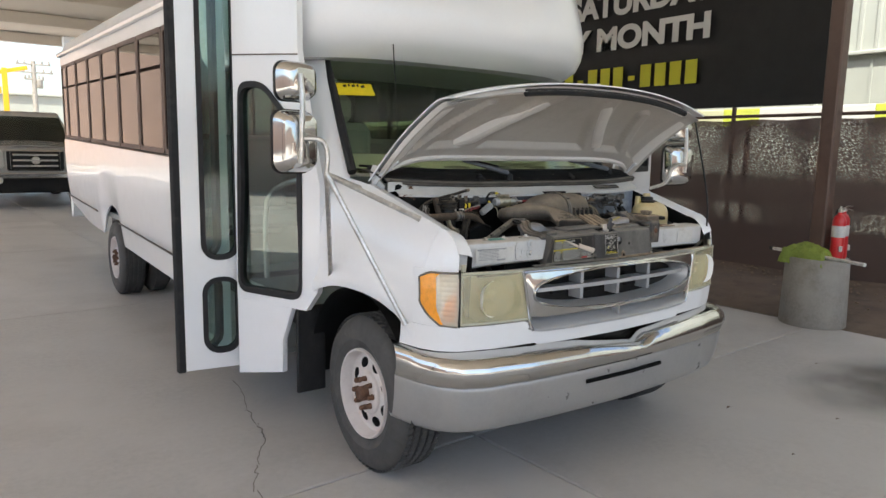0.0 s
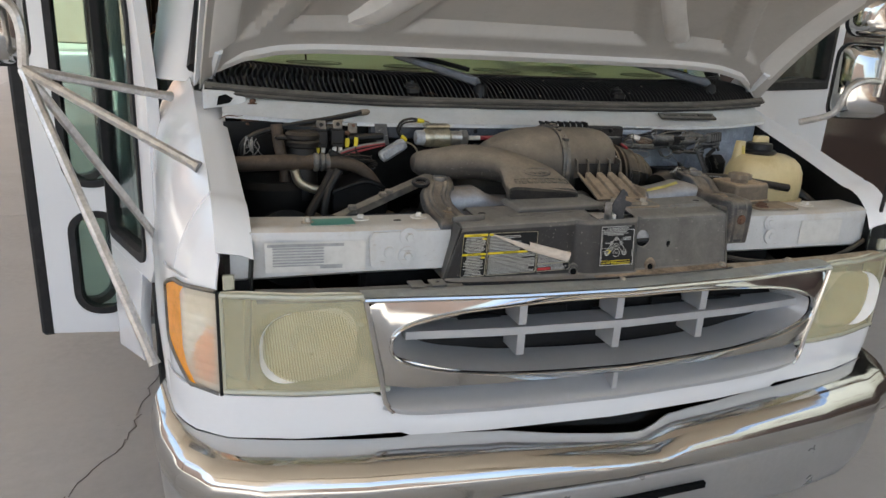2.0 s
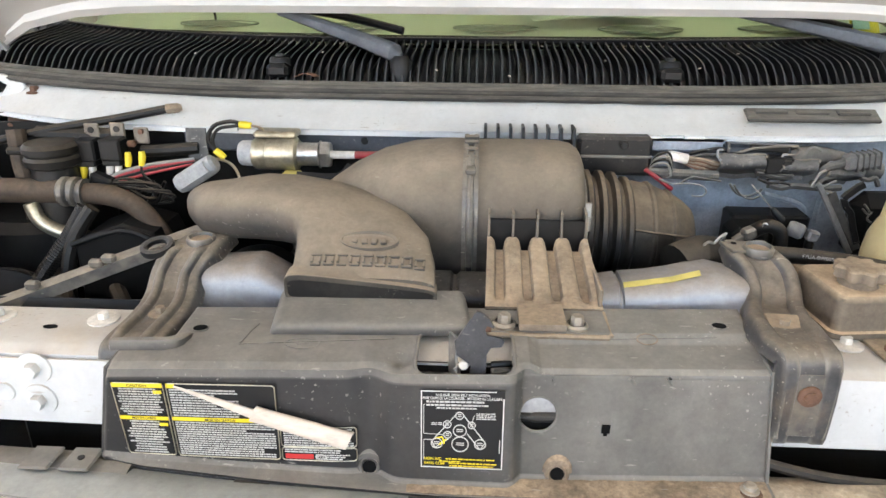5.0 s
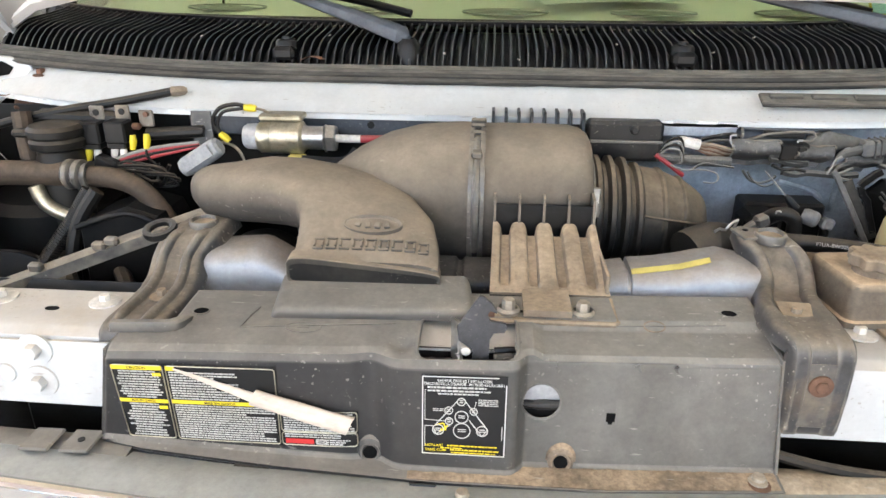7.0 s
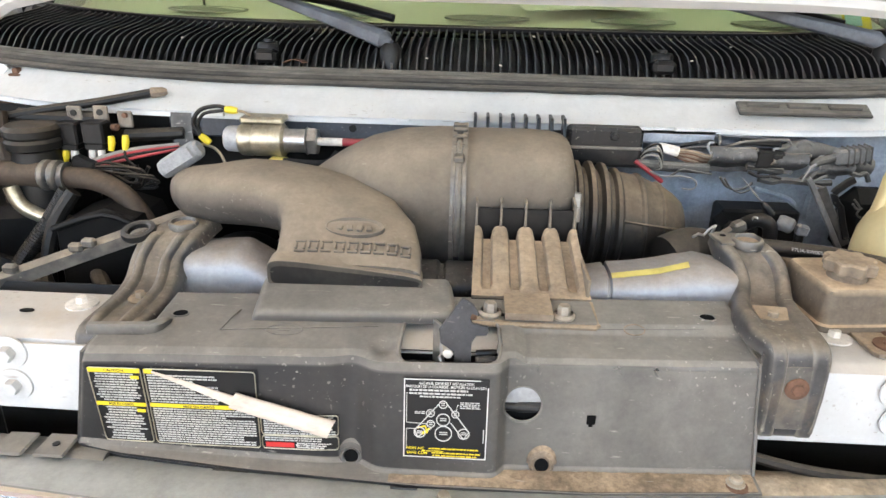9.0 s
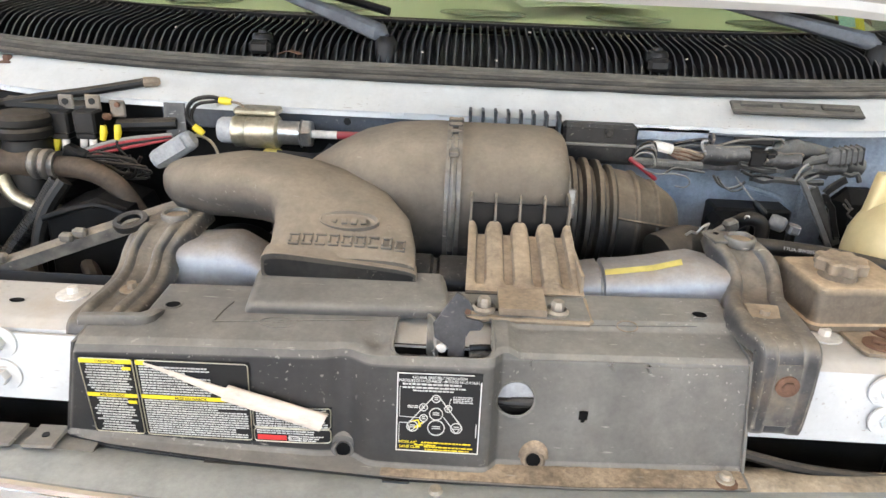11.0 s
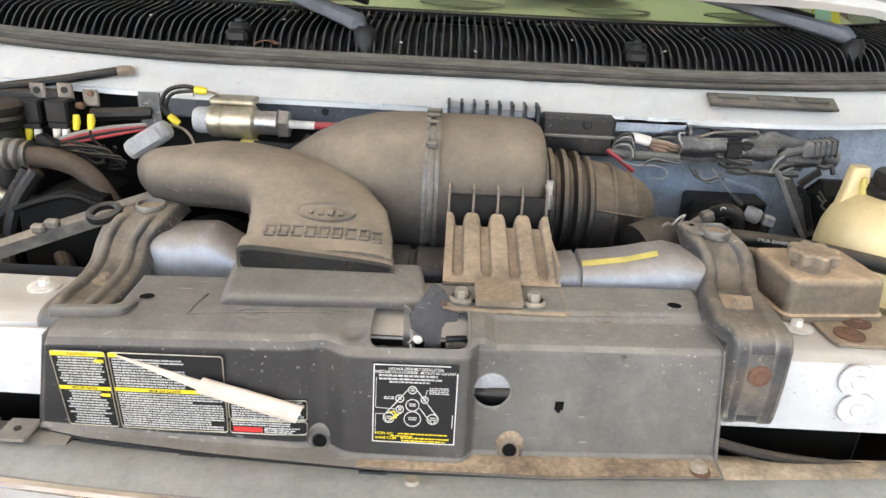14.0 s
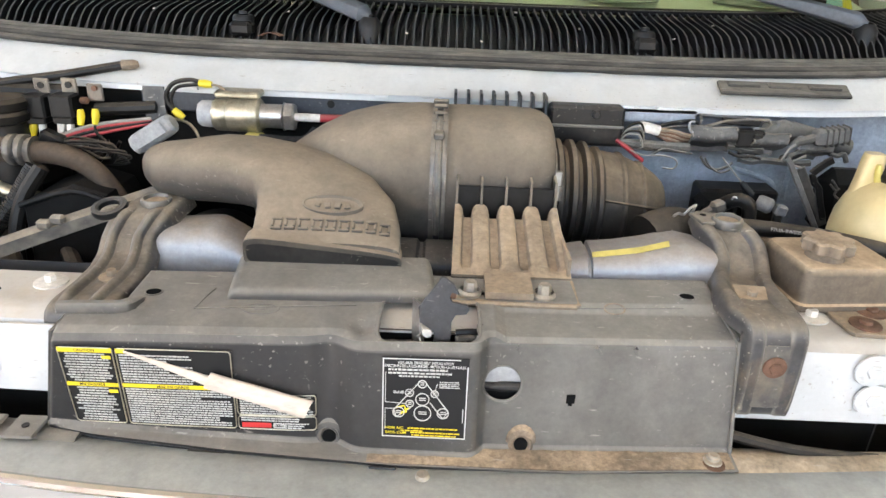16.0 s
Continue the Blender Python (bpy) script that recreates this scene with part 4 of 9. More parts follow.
part("under_grille_void", G().grid(lambda u, v: (XC + lerp(-.9, .9, u), front_y(abs(lerp(-.9, .9, u))) + .05, lerp(.55, .72, v)), 30, 3, 0.004), "black", bus)

# open hood
H0 = Vector((XC, .872, 1.362))
HANG = radians(52)


def hood_pt(s, t, up=0.0):
    """s from -1 to 1 across, t from 0 at the hinge to 1 at the nose; up is along the closed normal."""
    half = lerp(.90, .845, t)
    ext = (.655 + 0.115 * (1 - abs(s) ** 2.4)) * t + 0.13 * (1 - abs(s) ** 14.0) * (1 - t)
    y, z = -ext * math.cos(radians(16)), -ext * math.sin(radians(16))
    crown = lerp(.10, .05, t) * (1 - abs(s) ** lerp(8.0, 2.0, t)) + 0.03 * math.sin(math.pi * t) - 0.05 * max(0, (t - .86) / .14) ** 2
    z += crown + up
    c, sn = math.cos(HANG), math.sin(HANG)
    # the front swings up about the hinge line
    return H0.x + s * half, H0.y + y * c - z * -sn * 1.0, H0.z - y * sn + z * c


hood = part("hood", G().grid(lambda u, v: hood_pt(lerp(-1, 1, u), v), 48, 28, 0.006), "paint", bus, "open white hood")


def inner(u, v):
    s, t = lerp(-.985, .985, u), lerp(.01, .945, v)
    d = -0.022
    edge = min((1 - abs(s)) / .13, t / .17, (1 - t) / .12)
    frame_ = max(0, min(1, (1.15 - edge) * 3))
    ribs = 0.0
    for s0, t0, s1, t1, w in ((-.50, .10, -.22, .80, .055), (.50, .10, .22, .80, .055), (-.80, .15, -.62, .7, .035), (.80, .15, .62, .7, .035)):
        L2 = (s1 - s0) ** 2 + (t1 - t0) ** 2
        k = max(0, min(1, ((s - s0) * (s1 - s0) + (t - t0) * (t1 - t0)) / L2))
        dist = math.hypot(s - lerp(s0, s1, k), (t - lerp(t0, t1, k)) * .8)
        ribs = max(ribs, max(0, min(1, (w * 1.5 - dist) / (w * .6))))
    d -= 0.026 * max(frame_, ribs)
    return hood_pt(s, t, d)


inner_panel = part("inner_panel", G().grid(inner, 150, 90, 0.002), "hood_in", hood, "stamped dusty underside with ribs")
# The ribs are paler than the panel between them.
M["hood_rib"] = mat("hood_rib_pale", (0.66, 0.635, 0.60), 0.42, var=0.06, scale=6, stain=0.4, stain_col=(0.45, 0.41, 0.36), stain_scale=4)


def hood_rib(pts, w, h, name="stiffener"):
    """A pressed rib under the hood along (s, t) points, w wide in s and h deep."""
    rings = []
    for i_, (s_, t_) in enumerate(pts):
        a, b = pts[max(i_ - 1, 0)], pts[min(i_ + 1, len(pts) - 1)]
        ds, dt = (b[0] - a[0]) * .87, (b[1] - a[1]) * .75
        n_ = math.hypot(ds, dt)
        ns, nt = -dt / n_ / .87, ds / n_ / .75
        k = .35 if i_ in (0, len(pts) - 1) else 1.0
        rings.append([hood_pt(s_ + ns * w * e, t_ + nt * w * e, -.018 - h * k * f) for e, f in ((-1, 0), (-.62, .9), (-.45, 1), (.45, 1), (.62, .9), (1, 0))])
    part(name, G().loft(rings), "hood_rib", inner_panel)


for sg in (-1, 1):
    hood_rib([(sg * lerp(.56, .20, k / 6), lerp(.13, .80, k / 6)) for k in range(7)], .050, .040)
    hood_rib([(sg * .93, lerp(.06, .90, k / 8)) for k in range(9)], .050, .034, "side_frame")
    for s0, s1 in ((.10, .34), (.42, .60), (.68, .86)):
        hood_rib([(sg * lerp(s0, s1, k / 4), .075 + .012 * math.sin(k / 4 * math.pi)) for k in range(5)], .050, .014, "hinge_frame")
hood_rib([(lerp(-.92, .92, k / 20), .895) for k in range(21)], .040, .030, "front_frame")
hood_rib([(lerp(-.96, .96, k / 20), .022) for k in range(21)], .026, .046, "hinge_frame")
part("front_seal", G().tube([hood_pt(s, .925, -.055) for s in np.linspace(-.55, .8, 18)], 0.016, 8, 2), "rubber", hood)
for side in (-1, 1):
    part("hinge_arm", G().tube([(XC + side * .87, .90, 1.33), (XC + side * .865, .86, 1.37), hood_pt(side * .94, .16, -.05)], 0.012, 8, 3), "paint", hood)
for side in (-1, 1):
    part("hinge_plate", G().prism([(.80, 1.305), (.90, 1.325), (.935, 1.40), (.905, 1.44), (.865, 1.435), (.85, 1.37), (.80, 1.345)], .006, Matrix(((0, 0, 1, XC + side * .862), (1, 0, 0, 0), (0, 1, 0, 0), (0, 0, 0, 1))), .001), "bay_paint", hood)
part("prop_rod", G().tube([(.815, .235, 1.13), (.82, .25, 1.3), (.80, .34, 1.69)], 0.005, 8, 3), "black", bus)

# windscreen and cab front
WS_B, WS_T = 1.398, 2.06


def screen(u, v):
    s = lerp(-1, 1, u)
    z = lerp(WS_B, WS_T, v)
    y = lerp(.905, 1.42, v) + 0.13 * s * s
    return XC + s * lerp(.90, .80, v), y, z


wscreen = part("windscreen", G().grid(screen, 30, 16, 0.006), "windshield", bus)
wscreen.visible_shadow = False
frame_g = G()
for side in (-1, 1):
    frame_g.tube([screen((side + 1) / 2, v) for v in (0, .2, .5, .8, 1.0)], 0.022, 8, 2)
frame_g.tube([screen(u, 1.0) for u in np.linspace(0, 1, 12)], 0.022, 8, 2)
part("screen_rubber", frame_g, "rubber", bus)
for side in (-1, 1):
    part("pillar", G().loft([[(XC + side * (lerp(.905, .80, v) + dx), lerp(1.045, 1.56, v) + dy, lerp(1.36, 2.12, v)) for dx, dy in ((0, 0), (.045, .02), (.10, .09), (.13, .22), (.05, .24), (0, .06))] for v in np.linspace(0, 1, 8)]), "paint", bus)

# moulded cap over the windscreen
cap_rings = []
CAPW = 1.23
for v in np.linspace(0, 1, 18):
    ring = []
    for k in range(61):
        a = lerp(-math.pi / 2, math.pi / 2, k / 60)
        w = CAPW * float(np.interp(v, [0, .06, .2, .6, 1], [.955, .985, 1.0, .985, .90]))
        fy = float(np.interp(v, [0, .03, .10, .22, .45, .7, 1], [1.22, 1.12, 1.05, 1.03, 1.10, 1.25, 1.55]))
        e = 0.58
        x = XC + w * (1 if a < 0 else .91) * math.copysign(abs(math.sin(a)) ** e, math.sin(a))
        y = 2.3 - (2.3 - fy) * abs(math.cos(a)) ** e
        ring.append((x, y, lerp(1.955, 3.0, v) + .02 * (1 - v) * math.cos(a)))
    cap_rings.append(ring)
cap_g = G().loft(cap_rings, cap=False, close=False)
cap_g.add([p for p in cap_rings[0]] + [(XC, 2.3, 1.975)], [(k, k + 1, 61) for k in range(60)])
part("roof_cap", cap_g, "paint", bus, "rounded white moulded roof cap above the windscreen")
part("aerial", G().tube([(-.60, 1.12, 1.42), (-.66, 1.13, 2.3)], 0.003, 6, 0), "black", bus)
def on_screen(x, z, off):
    v = (z - WS_B) / (WS_T - WS_B)
    return x, lerp(.905, 1.42, v) + .13 * ((x - XC) / lerp(.90, .80, v)) ** 2 + off, z


tag = part("price_tag", G().grid(lambda u, v: on_screen(lerp(-.858, -.655, u), lerp(1.785, 1.848, v) + .004 * u, -.004), 6, 3, 0.0015), "label_y", bus, "yellow paper tag with dark marks on the windscreen")
for a, b, z in ((.25, .34, 1.828), (.38, .43, 1.832), (.47, .56, 1.830), (.60, .66, 1.832), (.70, .80, 1.828)):
    part("tag_mark", G().grid(lambda u, v, a=a, b=b, z=z: on_screen(lerp(-.858, -.655, lerp(a, b, u)), z + .012 * v + .004 * u, -.007), 2, 1, 0.001), "black", tag)

# slanted side panels that widen the cab to the coach body
def slab_with_window(name, p0, p1, z0, z1, win, thick, material, parent, label="", rubber=0.028, pane="panelglass", rad=.09):
    """An upright panel from p0 to p1 in plan, z0 to z1, with rounded windows win = (u0, u1, za, zb)."""
    p0, p1 = Vector((*p0, 0)), Vector((*p1, 0))
    L_ = (p1 - p0).length
    ex = (p1 - p0) / L_
    ey = Vector((0, 0, 1))
    ez = ex.cross(ey)
    m = Matrix.Translation(p0) @ Matrix((ex, ey, ez)).transposed().to_4x4()
    g_ = G()
    zs = sorted({z0, z1, *[z for w in win for z in w[2:]]})
    nseg = 6
    outer_pts = []
    # strips between windows
    def strip(u0, u1, a, b):
        g_.box(((u0 + u1) / 2, (a + b) / 2, 0), (u1 - u0, b - a, thick), 0, m)
    last = z0
    for w in sorted(win, key=lambda q: q[2]):
        strip(0, L_, last, w[2])
        strip(0, w[0], w[2], w[3])
        strip(w[1], L_, w[2], w[3])
        # filled corners
        r = min(rad, (w[1] - w[0]) / 2 - .002)
        for cx, cz, sx, sz in ((w[0], w[2], 1, 1), (w[1], w[2], -1, 1), (w[1], w[3], -1, -1), (w[0], w[3], 1, -1)):
            poly = [(cx, cz)] + [(cx + sx * (r - r * math.sin(t)), cz + sz * (r - r * math.cos(t))) for t in (k * math.pi / 2 / 6 for k in range(7))]
            g_.loft([[(x, y, z) for x, y in poly] for z in (-thick / 2, thick / 2)], True, m=m)
        last = w[3]
    strip(0, L_, last, z1)
    ob = part(name, g_, material, parent, label, smooth=0)
    for w in win:
        wd, ht = w[1] - w[0], w[3] - w[2]
        cx, cz = (w[0] + w[1]) / 2, (w[2] + w[3]) / 2
        r = min(rad, wd / 2 - .002)
        o, i = rrect(wd + .012, ht + .012, r + .004, 6, cx, cz), rrect(wd - 2 * rubber, ht - 2 * rubber, max(.01, r - rubber), 6, cx, cz)
        fg = ring_frame(o, i, thick + .016)
        fr = G().add(fg.v, fg.f, m @ Matrix.Translation((0, 0, -thick / 2 - .008)))
        part("window_rubber", fr, "rubber", ob)
        gl = part("pane", G().prism(i, .005, m @ Matrix.Translation((0, 0, -.0025))), pane, ob)
        gl.visible_shadow = False
    return ob


EX = (Vector((-1.105, 1.27, 0)) - Vector((-1.285, 1.77, 0))).normalized()
PM = Matrix.Translation((-1.285, 1.77, 0)) @ Matrix((EX, Vector((0, 0, 1)), EX.cross(Vector((0, 0, 1))))).transposed().to_4x4()


def edge_at(poly, c, a):
    """How far the outline poly lies from c in the direction a."""
    d = Vector((math.cos(a), math.sin(a)))
    best = 9.0
    for p, q in zip(poly, poly[1:] + poly[:1]):
        p, q = Vector(p) - Vector(c), Vector(q) - Vector(c)
        e = q - p
        den = d.x * e.y - d.y * e.x
        if abs(den) > 1e-9:
            r, k = (p.x * e.y - p.y * e.x) / den, (p.x * d.y - p.y * d.x) / den
            if r > 0 and -1e-6 <= k <= 1 + 1e-6:
                best = min(best, r)
    return best


def round_poly(poly, r, n=7):
    out = []
    for i in range(len(poly)):
        p, c, q = (Vector(poly[(i + k) % len(poly)]) for k in (-1, 0, 1))
        a, b = c + (p - c).normalized() * r, c + (q - c).normalized() * r
        out += [tuple((1 - t) ** 2 * a + 2 * t * (1 - t) * c + t * t * b) for t in (k / (n - 1) for k in range(n))]
    return out


hull = [(.082, .70), (.60, .70), (.68, .80), (.70, 1.00), (.70, 1.33), (.63, 1.62), (.56, 1.98), (.56, 2.72), (.082, 2.72)]
opening = round_poly([(.098, .745), (.572, .752), (.578, 1.585), (.31, 1.835), (.13, 1.838)], .075)
hub_ = (.345, 1.3)
bearing = sorted([2 * math.pi * k / 120 - math.pi for k in range(120)] + [math.atan2(z - hub_[1], u - hub_[0]) for u, z in hull + opening])
turned = lambda poly, inset=0.0: [(hub_[0] + (edge_at(poly, hub_, a) - inset) * math.cos(a), hub_[1] + (edge_at(poly, hub_, a) - inset) * math.sin(a)) for a in bearing]
fg = ring_frame(turned(hull), turned(opening), .035)
sp_l = part("side_panel", G().add(fg.v, fg.f, PM @ Matrix.Translation((0, 0, -.0175))), "paint", bus, "white panel with a tall dark window beside the entrance", smooth=0)
fg = ring_frame(turned(opening, -.006), turned(opening, .026), .052)
part("window_rubber", G().add(fg.v, fg.f, PM @ Matrix.Translation((0, 0, -.026))), "rubber", sp_l)
gl = part("pane", G().prism(turned(opening, .020), .005, PM @ Matrix.Translation((0, 0, -.0025))), "panelglass", sp_l)
gl.visible_shadow = False
part("panel_seam", G().tube([PM @ Vector((u, lerp(1.985, 1.955, u / .56), .0175)) for u in (.085, .2, .4, .56)], .004, 6, 0), "joint", sp_l)
part("lower_skirt", G().prism([(.082, .275), (.425, .345), (.43, .52), (.50, .70), (.082, .70)], .035, PM @ Matrix.Translation((0, 0, -.0175)), .002), "paint", sp_l)
slab_with_window("side_panel", (1.055, 1.27), (1.235, 1.77), .40, 1.97, [(.06, .46, 1.42, 1.9)], .035, "paint", bus, "white panel with a dark window on the driver's side", rad=.06)
part("door_post", G().box((-1.215, 1.80, 1.13), (.05, .06, 1.66), .008), "paint", bus)
# folding entrance door, open
leaf = slab_with_window("entrance_door", (-1.530, 1.812), (-1.225, 1.767), .295, 2.55, [(.105, .298, .385, .80), (.105, .298, .905, 2.40)], .03, "paint", bus, "open folding entrance door with two tall windows", pane="clearglass", rubber=.02, rad=.085)
part("edge_rubber", G().box((-1.545, 1.812, 1.42), (.055, .035, 2.27), .012), "rubber", leaf)
leaf_two = slab_with_window("entrance_door", (-1.530, 1.847), (-1.240, 1.927), .295, 2.55, [(.07, .24, .385, .80), (.07, .24, .905, 2.40)], .03, "paint", bus, "second leaf of the open folding door", pane="clearglass", rubber=.02, rad=.085)

# coach body, slightly raked
RAKE = 0.027
XL = -1.21


def rk(y, z):
    return z + RAKE * (y - 3.4)


body_pts = [(-1.21, .50), (-1.21, 1.43), (-1.21, 2.42), (-1.15, 2.62), (-.95, 2.74), (0, 2.80), (.9, 2.74), (1.10, 2.62), (1.16, 2.42), (1.16, 1.43), (1.16, .50)]
part("roof", G().loft([[(x, y, rk(y, z)) for x, z in body_pts[2:-2]] for y in (1.75, 2.6, 4, 6, 8.0, 8.2)], cap=False, close=False), "paint", bus)
part("roof_gutter", G().tube([(-1.225, y, rk(y, 2.47)) for y in (1.8, 8.2)], .03, 8, 0), "paint", bus)


def side_skin(x, y0):
    def fn(u, v):
        y = lerp(y0, 8.2, u)
        lo = rk(y, .50)
        a = .50 ** 2 - (y - 5.58) ** 2
        if a > 0:
            lo = max(lo, .40 + math.sqrt(a))
        if y > 6.9:
            lo += 0.10 * (y - 6.9)
        return x - math.copysign(0.05 * (1 - v) ** 3, x), y, lerp(lo, rk(y, 1.43), v)
    return fn


part("body_side", G().grid(side_skin(XL, 2.62), 90, 10, -0.02), "paint", bus)
part("body_side", G().grid(side_skin(1.16, 1.75), 90, 10, 0.02), "paint", bus)
part("rub_rail", G().tube([(XL - .004, y, rk(y, .73)) for y in (2.7, 5.05)], .008, 6, 0), "black", bus)
part("rub_rail", G().tube([(XL - .004, y, rk(y, .73)) for y in (6.12, 8.15)], .008, 6, 0), "black", bus)
part("rear_wall", G().box((XC, 8.2, 1.7), (2.3, .06, 2.3), .02), "paint", bus)
part("front_bulkhead", G().box((XC + .35, 2.1, 2.4), (1.6, .04, .7)), "paint", bus)
# side windows, each with its frame, transom and panes
edges = [2.66, 3.30, 4.05, 4.80, 5.55, 6.30, 7.05, 7.75, 8.13]
part("window_band", G().loft([[(XL + .01, y, rk(y, z)) for z in (1.43, 1.44)] + [(XL + .03, y, rk(y, z)) for z in (1.44, 1.43)] for y in (2.62, 8.2)]), "black", bus)
part("window_head", G().loft([[(XL, y, rk(y, z)) for z in (2.34, 2.46)] + [(XL + .03, y, rk(y, z)) for z in (2.46, 2.34)] for y in (2.62, 8.2)]), "paint", bus)
for y0, y1 in zip(edges, edges[1:]):
    w = y1 - y0 - .05
    ym = (y0 + y1) / 2
    m = Matrix.Translation((XL - .006, ym, 0)) @ Matrix(((0, 0, 1, 0), (1, 0, 0, 0), (RAKE, 1, 0, 0), (0, 0, 0, 1)))
    zb, zt = rk(ym, 1.45), rk(ym, 2.34)
    fg = ring_frame(rrect(w + .04, zt - zb, .05, 4, 0, (zb + zt) / 2), rrect(w - .03, zt - zb - .07, .03, 4, 0, (zb + zt) / 2), .03)
    win = part("side_window", G().add(fg.v, fg.f, m), "post", bus, "dark framed passenger window")
    part("transom", G().box((0, zb + .62, .018), (w - .03, .035, .02), .004, m), "post", win)
    pn = part("pane", G().prism(rrect(w - .03, zt - zb - .07, .03, 4, 0, (zb + zt) / 2), .006, m @ Matrix.Translation((0, 0, .008))), "coachglass", win)
    part("pillar", G().box((w / 2 + .028, (zb + zt) / 2, .02), (.035, zt - zb, .03), .003, m), "black", win)
part("window_head", G().loft([[(1.16, y, rk(y, z)) for z in (2.34, 2.46)] + [(1.13, y, rk(y, z)) for z in (2.46, 2.34)] for y in (1.75, 8.2)]), "paint", bus)
for y0, y1 in zip([1.8] + edges, edges):
    part("window_pillar", G().box((1.145, y1, rk(y1, 1.89)), (.03, .06, .95), .004), "black", bus)
    fp = part("far_pane", G().box((1.145, (y0 + y1) / 2, rk((y0 + y1) / 2, 1.89)), (.006, y1 - y0 - .05, .92)), "darkglass", bus)
part("floor", G().box((XC, 5.1, .78), (2.2, 6.1, .05)), "interior", bus)
for k in range(6):
    for x in (-.75, .70):
        seat = part("passenger_seat", G().box((x, 3.2 + k * .8, 1.22), (.8, .12, .75), .04), "interior", bus)
        part("seat_cushion", G().box((x, 2.98 + k * .8, 1.0), (.8, .42, .12), .03), "interior", seat)
part("grab_rail", G().tube([(-1.02, 1.9, .75), (-1.02, 1.88, 1.2), (-.92, 1.75, 1.32), (-.9, 1.6, 1.32)], .016, 8, 3), "steel", bus)
part("step_well", G().box((-.95, 2.2, .32), (.55, .8, .04), .005), "interior", bus)
part("cab_floor", G().box((XC, 1.95, .62), (1.8, 1.0, .04)), "interior", bus)

# dash behind the glass
dash_z = curve([0, .08, .16, .30, .55, .80, .90, 1], [1.392, 1.402, 1.418, 1.434, 1.462, 1.486, 1.47, 1.36])
dash = part("dashboard", G().grid(lambda u, v: (XC + lerp(-.86, .86, u), lerp(.935, 1.46, v) + 0.12 * (2 * u - 1) ** 2, dash_z(v)), 30, 24, 0.01), "dash", bus)
for k in range(5):
    x = lerp(-.58, .58, k / 4)
    yb = 1.03 + .12 * (x / .86) ** 2
    part("defroster_slot", G().loft([[(x + w * math.cos(a), yb + .028 * w / .085 * math.sin(a), 1.4235 + .13 * (.028 * w / .085 * math.sin(a)) + d) for a in np.linspace(0, 2 * math.pi, 24, endpoint=False)] for w, d in ((.085, 0), (.085, .003), (.079, .003), (.076, .0005))]), "interior", dash)
part("dash_rim", G().grid(lambda u, v: (XC + lerp(-.86, .86, u), lerp(.925, .955, v) + .12 * (2 * u - 1) ** 2, 1.400 + .016 * v), 24, 2, .006), "black", dash)
for c, w, d, tilt, r in (((.20, 1.12, 1.457), .30, .15, 12, 16), ((.31, 1.22, 1.478), .28, .10, 12, -6)):
    part("paper_sheet", G().grid(lambda u, v, w=w, d=d, c=c, tilt=tilt, r=r: pose(*c, tilt, 0, r) @ Vector(((u - .5) * w, (v - .5) * d, .006 * math.sin(u * 3.1))), 8, 4, .001), "sheet", dash)
stk = part("window_sticker", G().grid(lambda u, v: on_screen(lerp(.690, .752, u), lerp(1.412, 1.480, v), .012), 4, 2, .001), "label_y", wscreen, "small yellow and blue sticker inside the windscreen")
part("sticker_field", G().grid(lambda u, v: on_screen(lerp(.694, .730, u), lerp(1.430, 1.475, v), .0085), 4, 2, .001), "sticker_blue", stk)
for x in (-.5, .45):
    seat = part("cab_seat", G().box((x, 2.05, 1.30), (.5, .14, .75), .05), "interior", bus)
    part("head_rest", G().box((x, 2.08, 1.76), (.26, .1, .18), .04), "interior", seat)
wheel_s = part("steering_wheel", G().loft([[tuple(Matrix.Translation((.42, 1.45, 1.36)) @ Euler((radians(-35), 0, 0)).to_matrix().to_4x4() @ Vector(((.19 + .014 * math.cos(b)) * math.cos(a), (.19 + .014 * math.cos(b)) * math.sin(a), .014 * math.sin(b)))) for b in (2 * math.pi * k / 8 for k in range(8))] for a in (2 * math.pi * k / 32 for k in range(33))], cap=False), "black", bus)


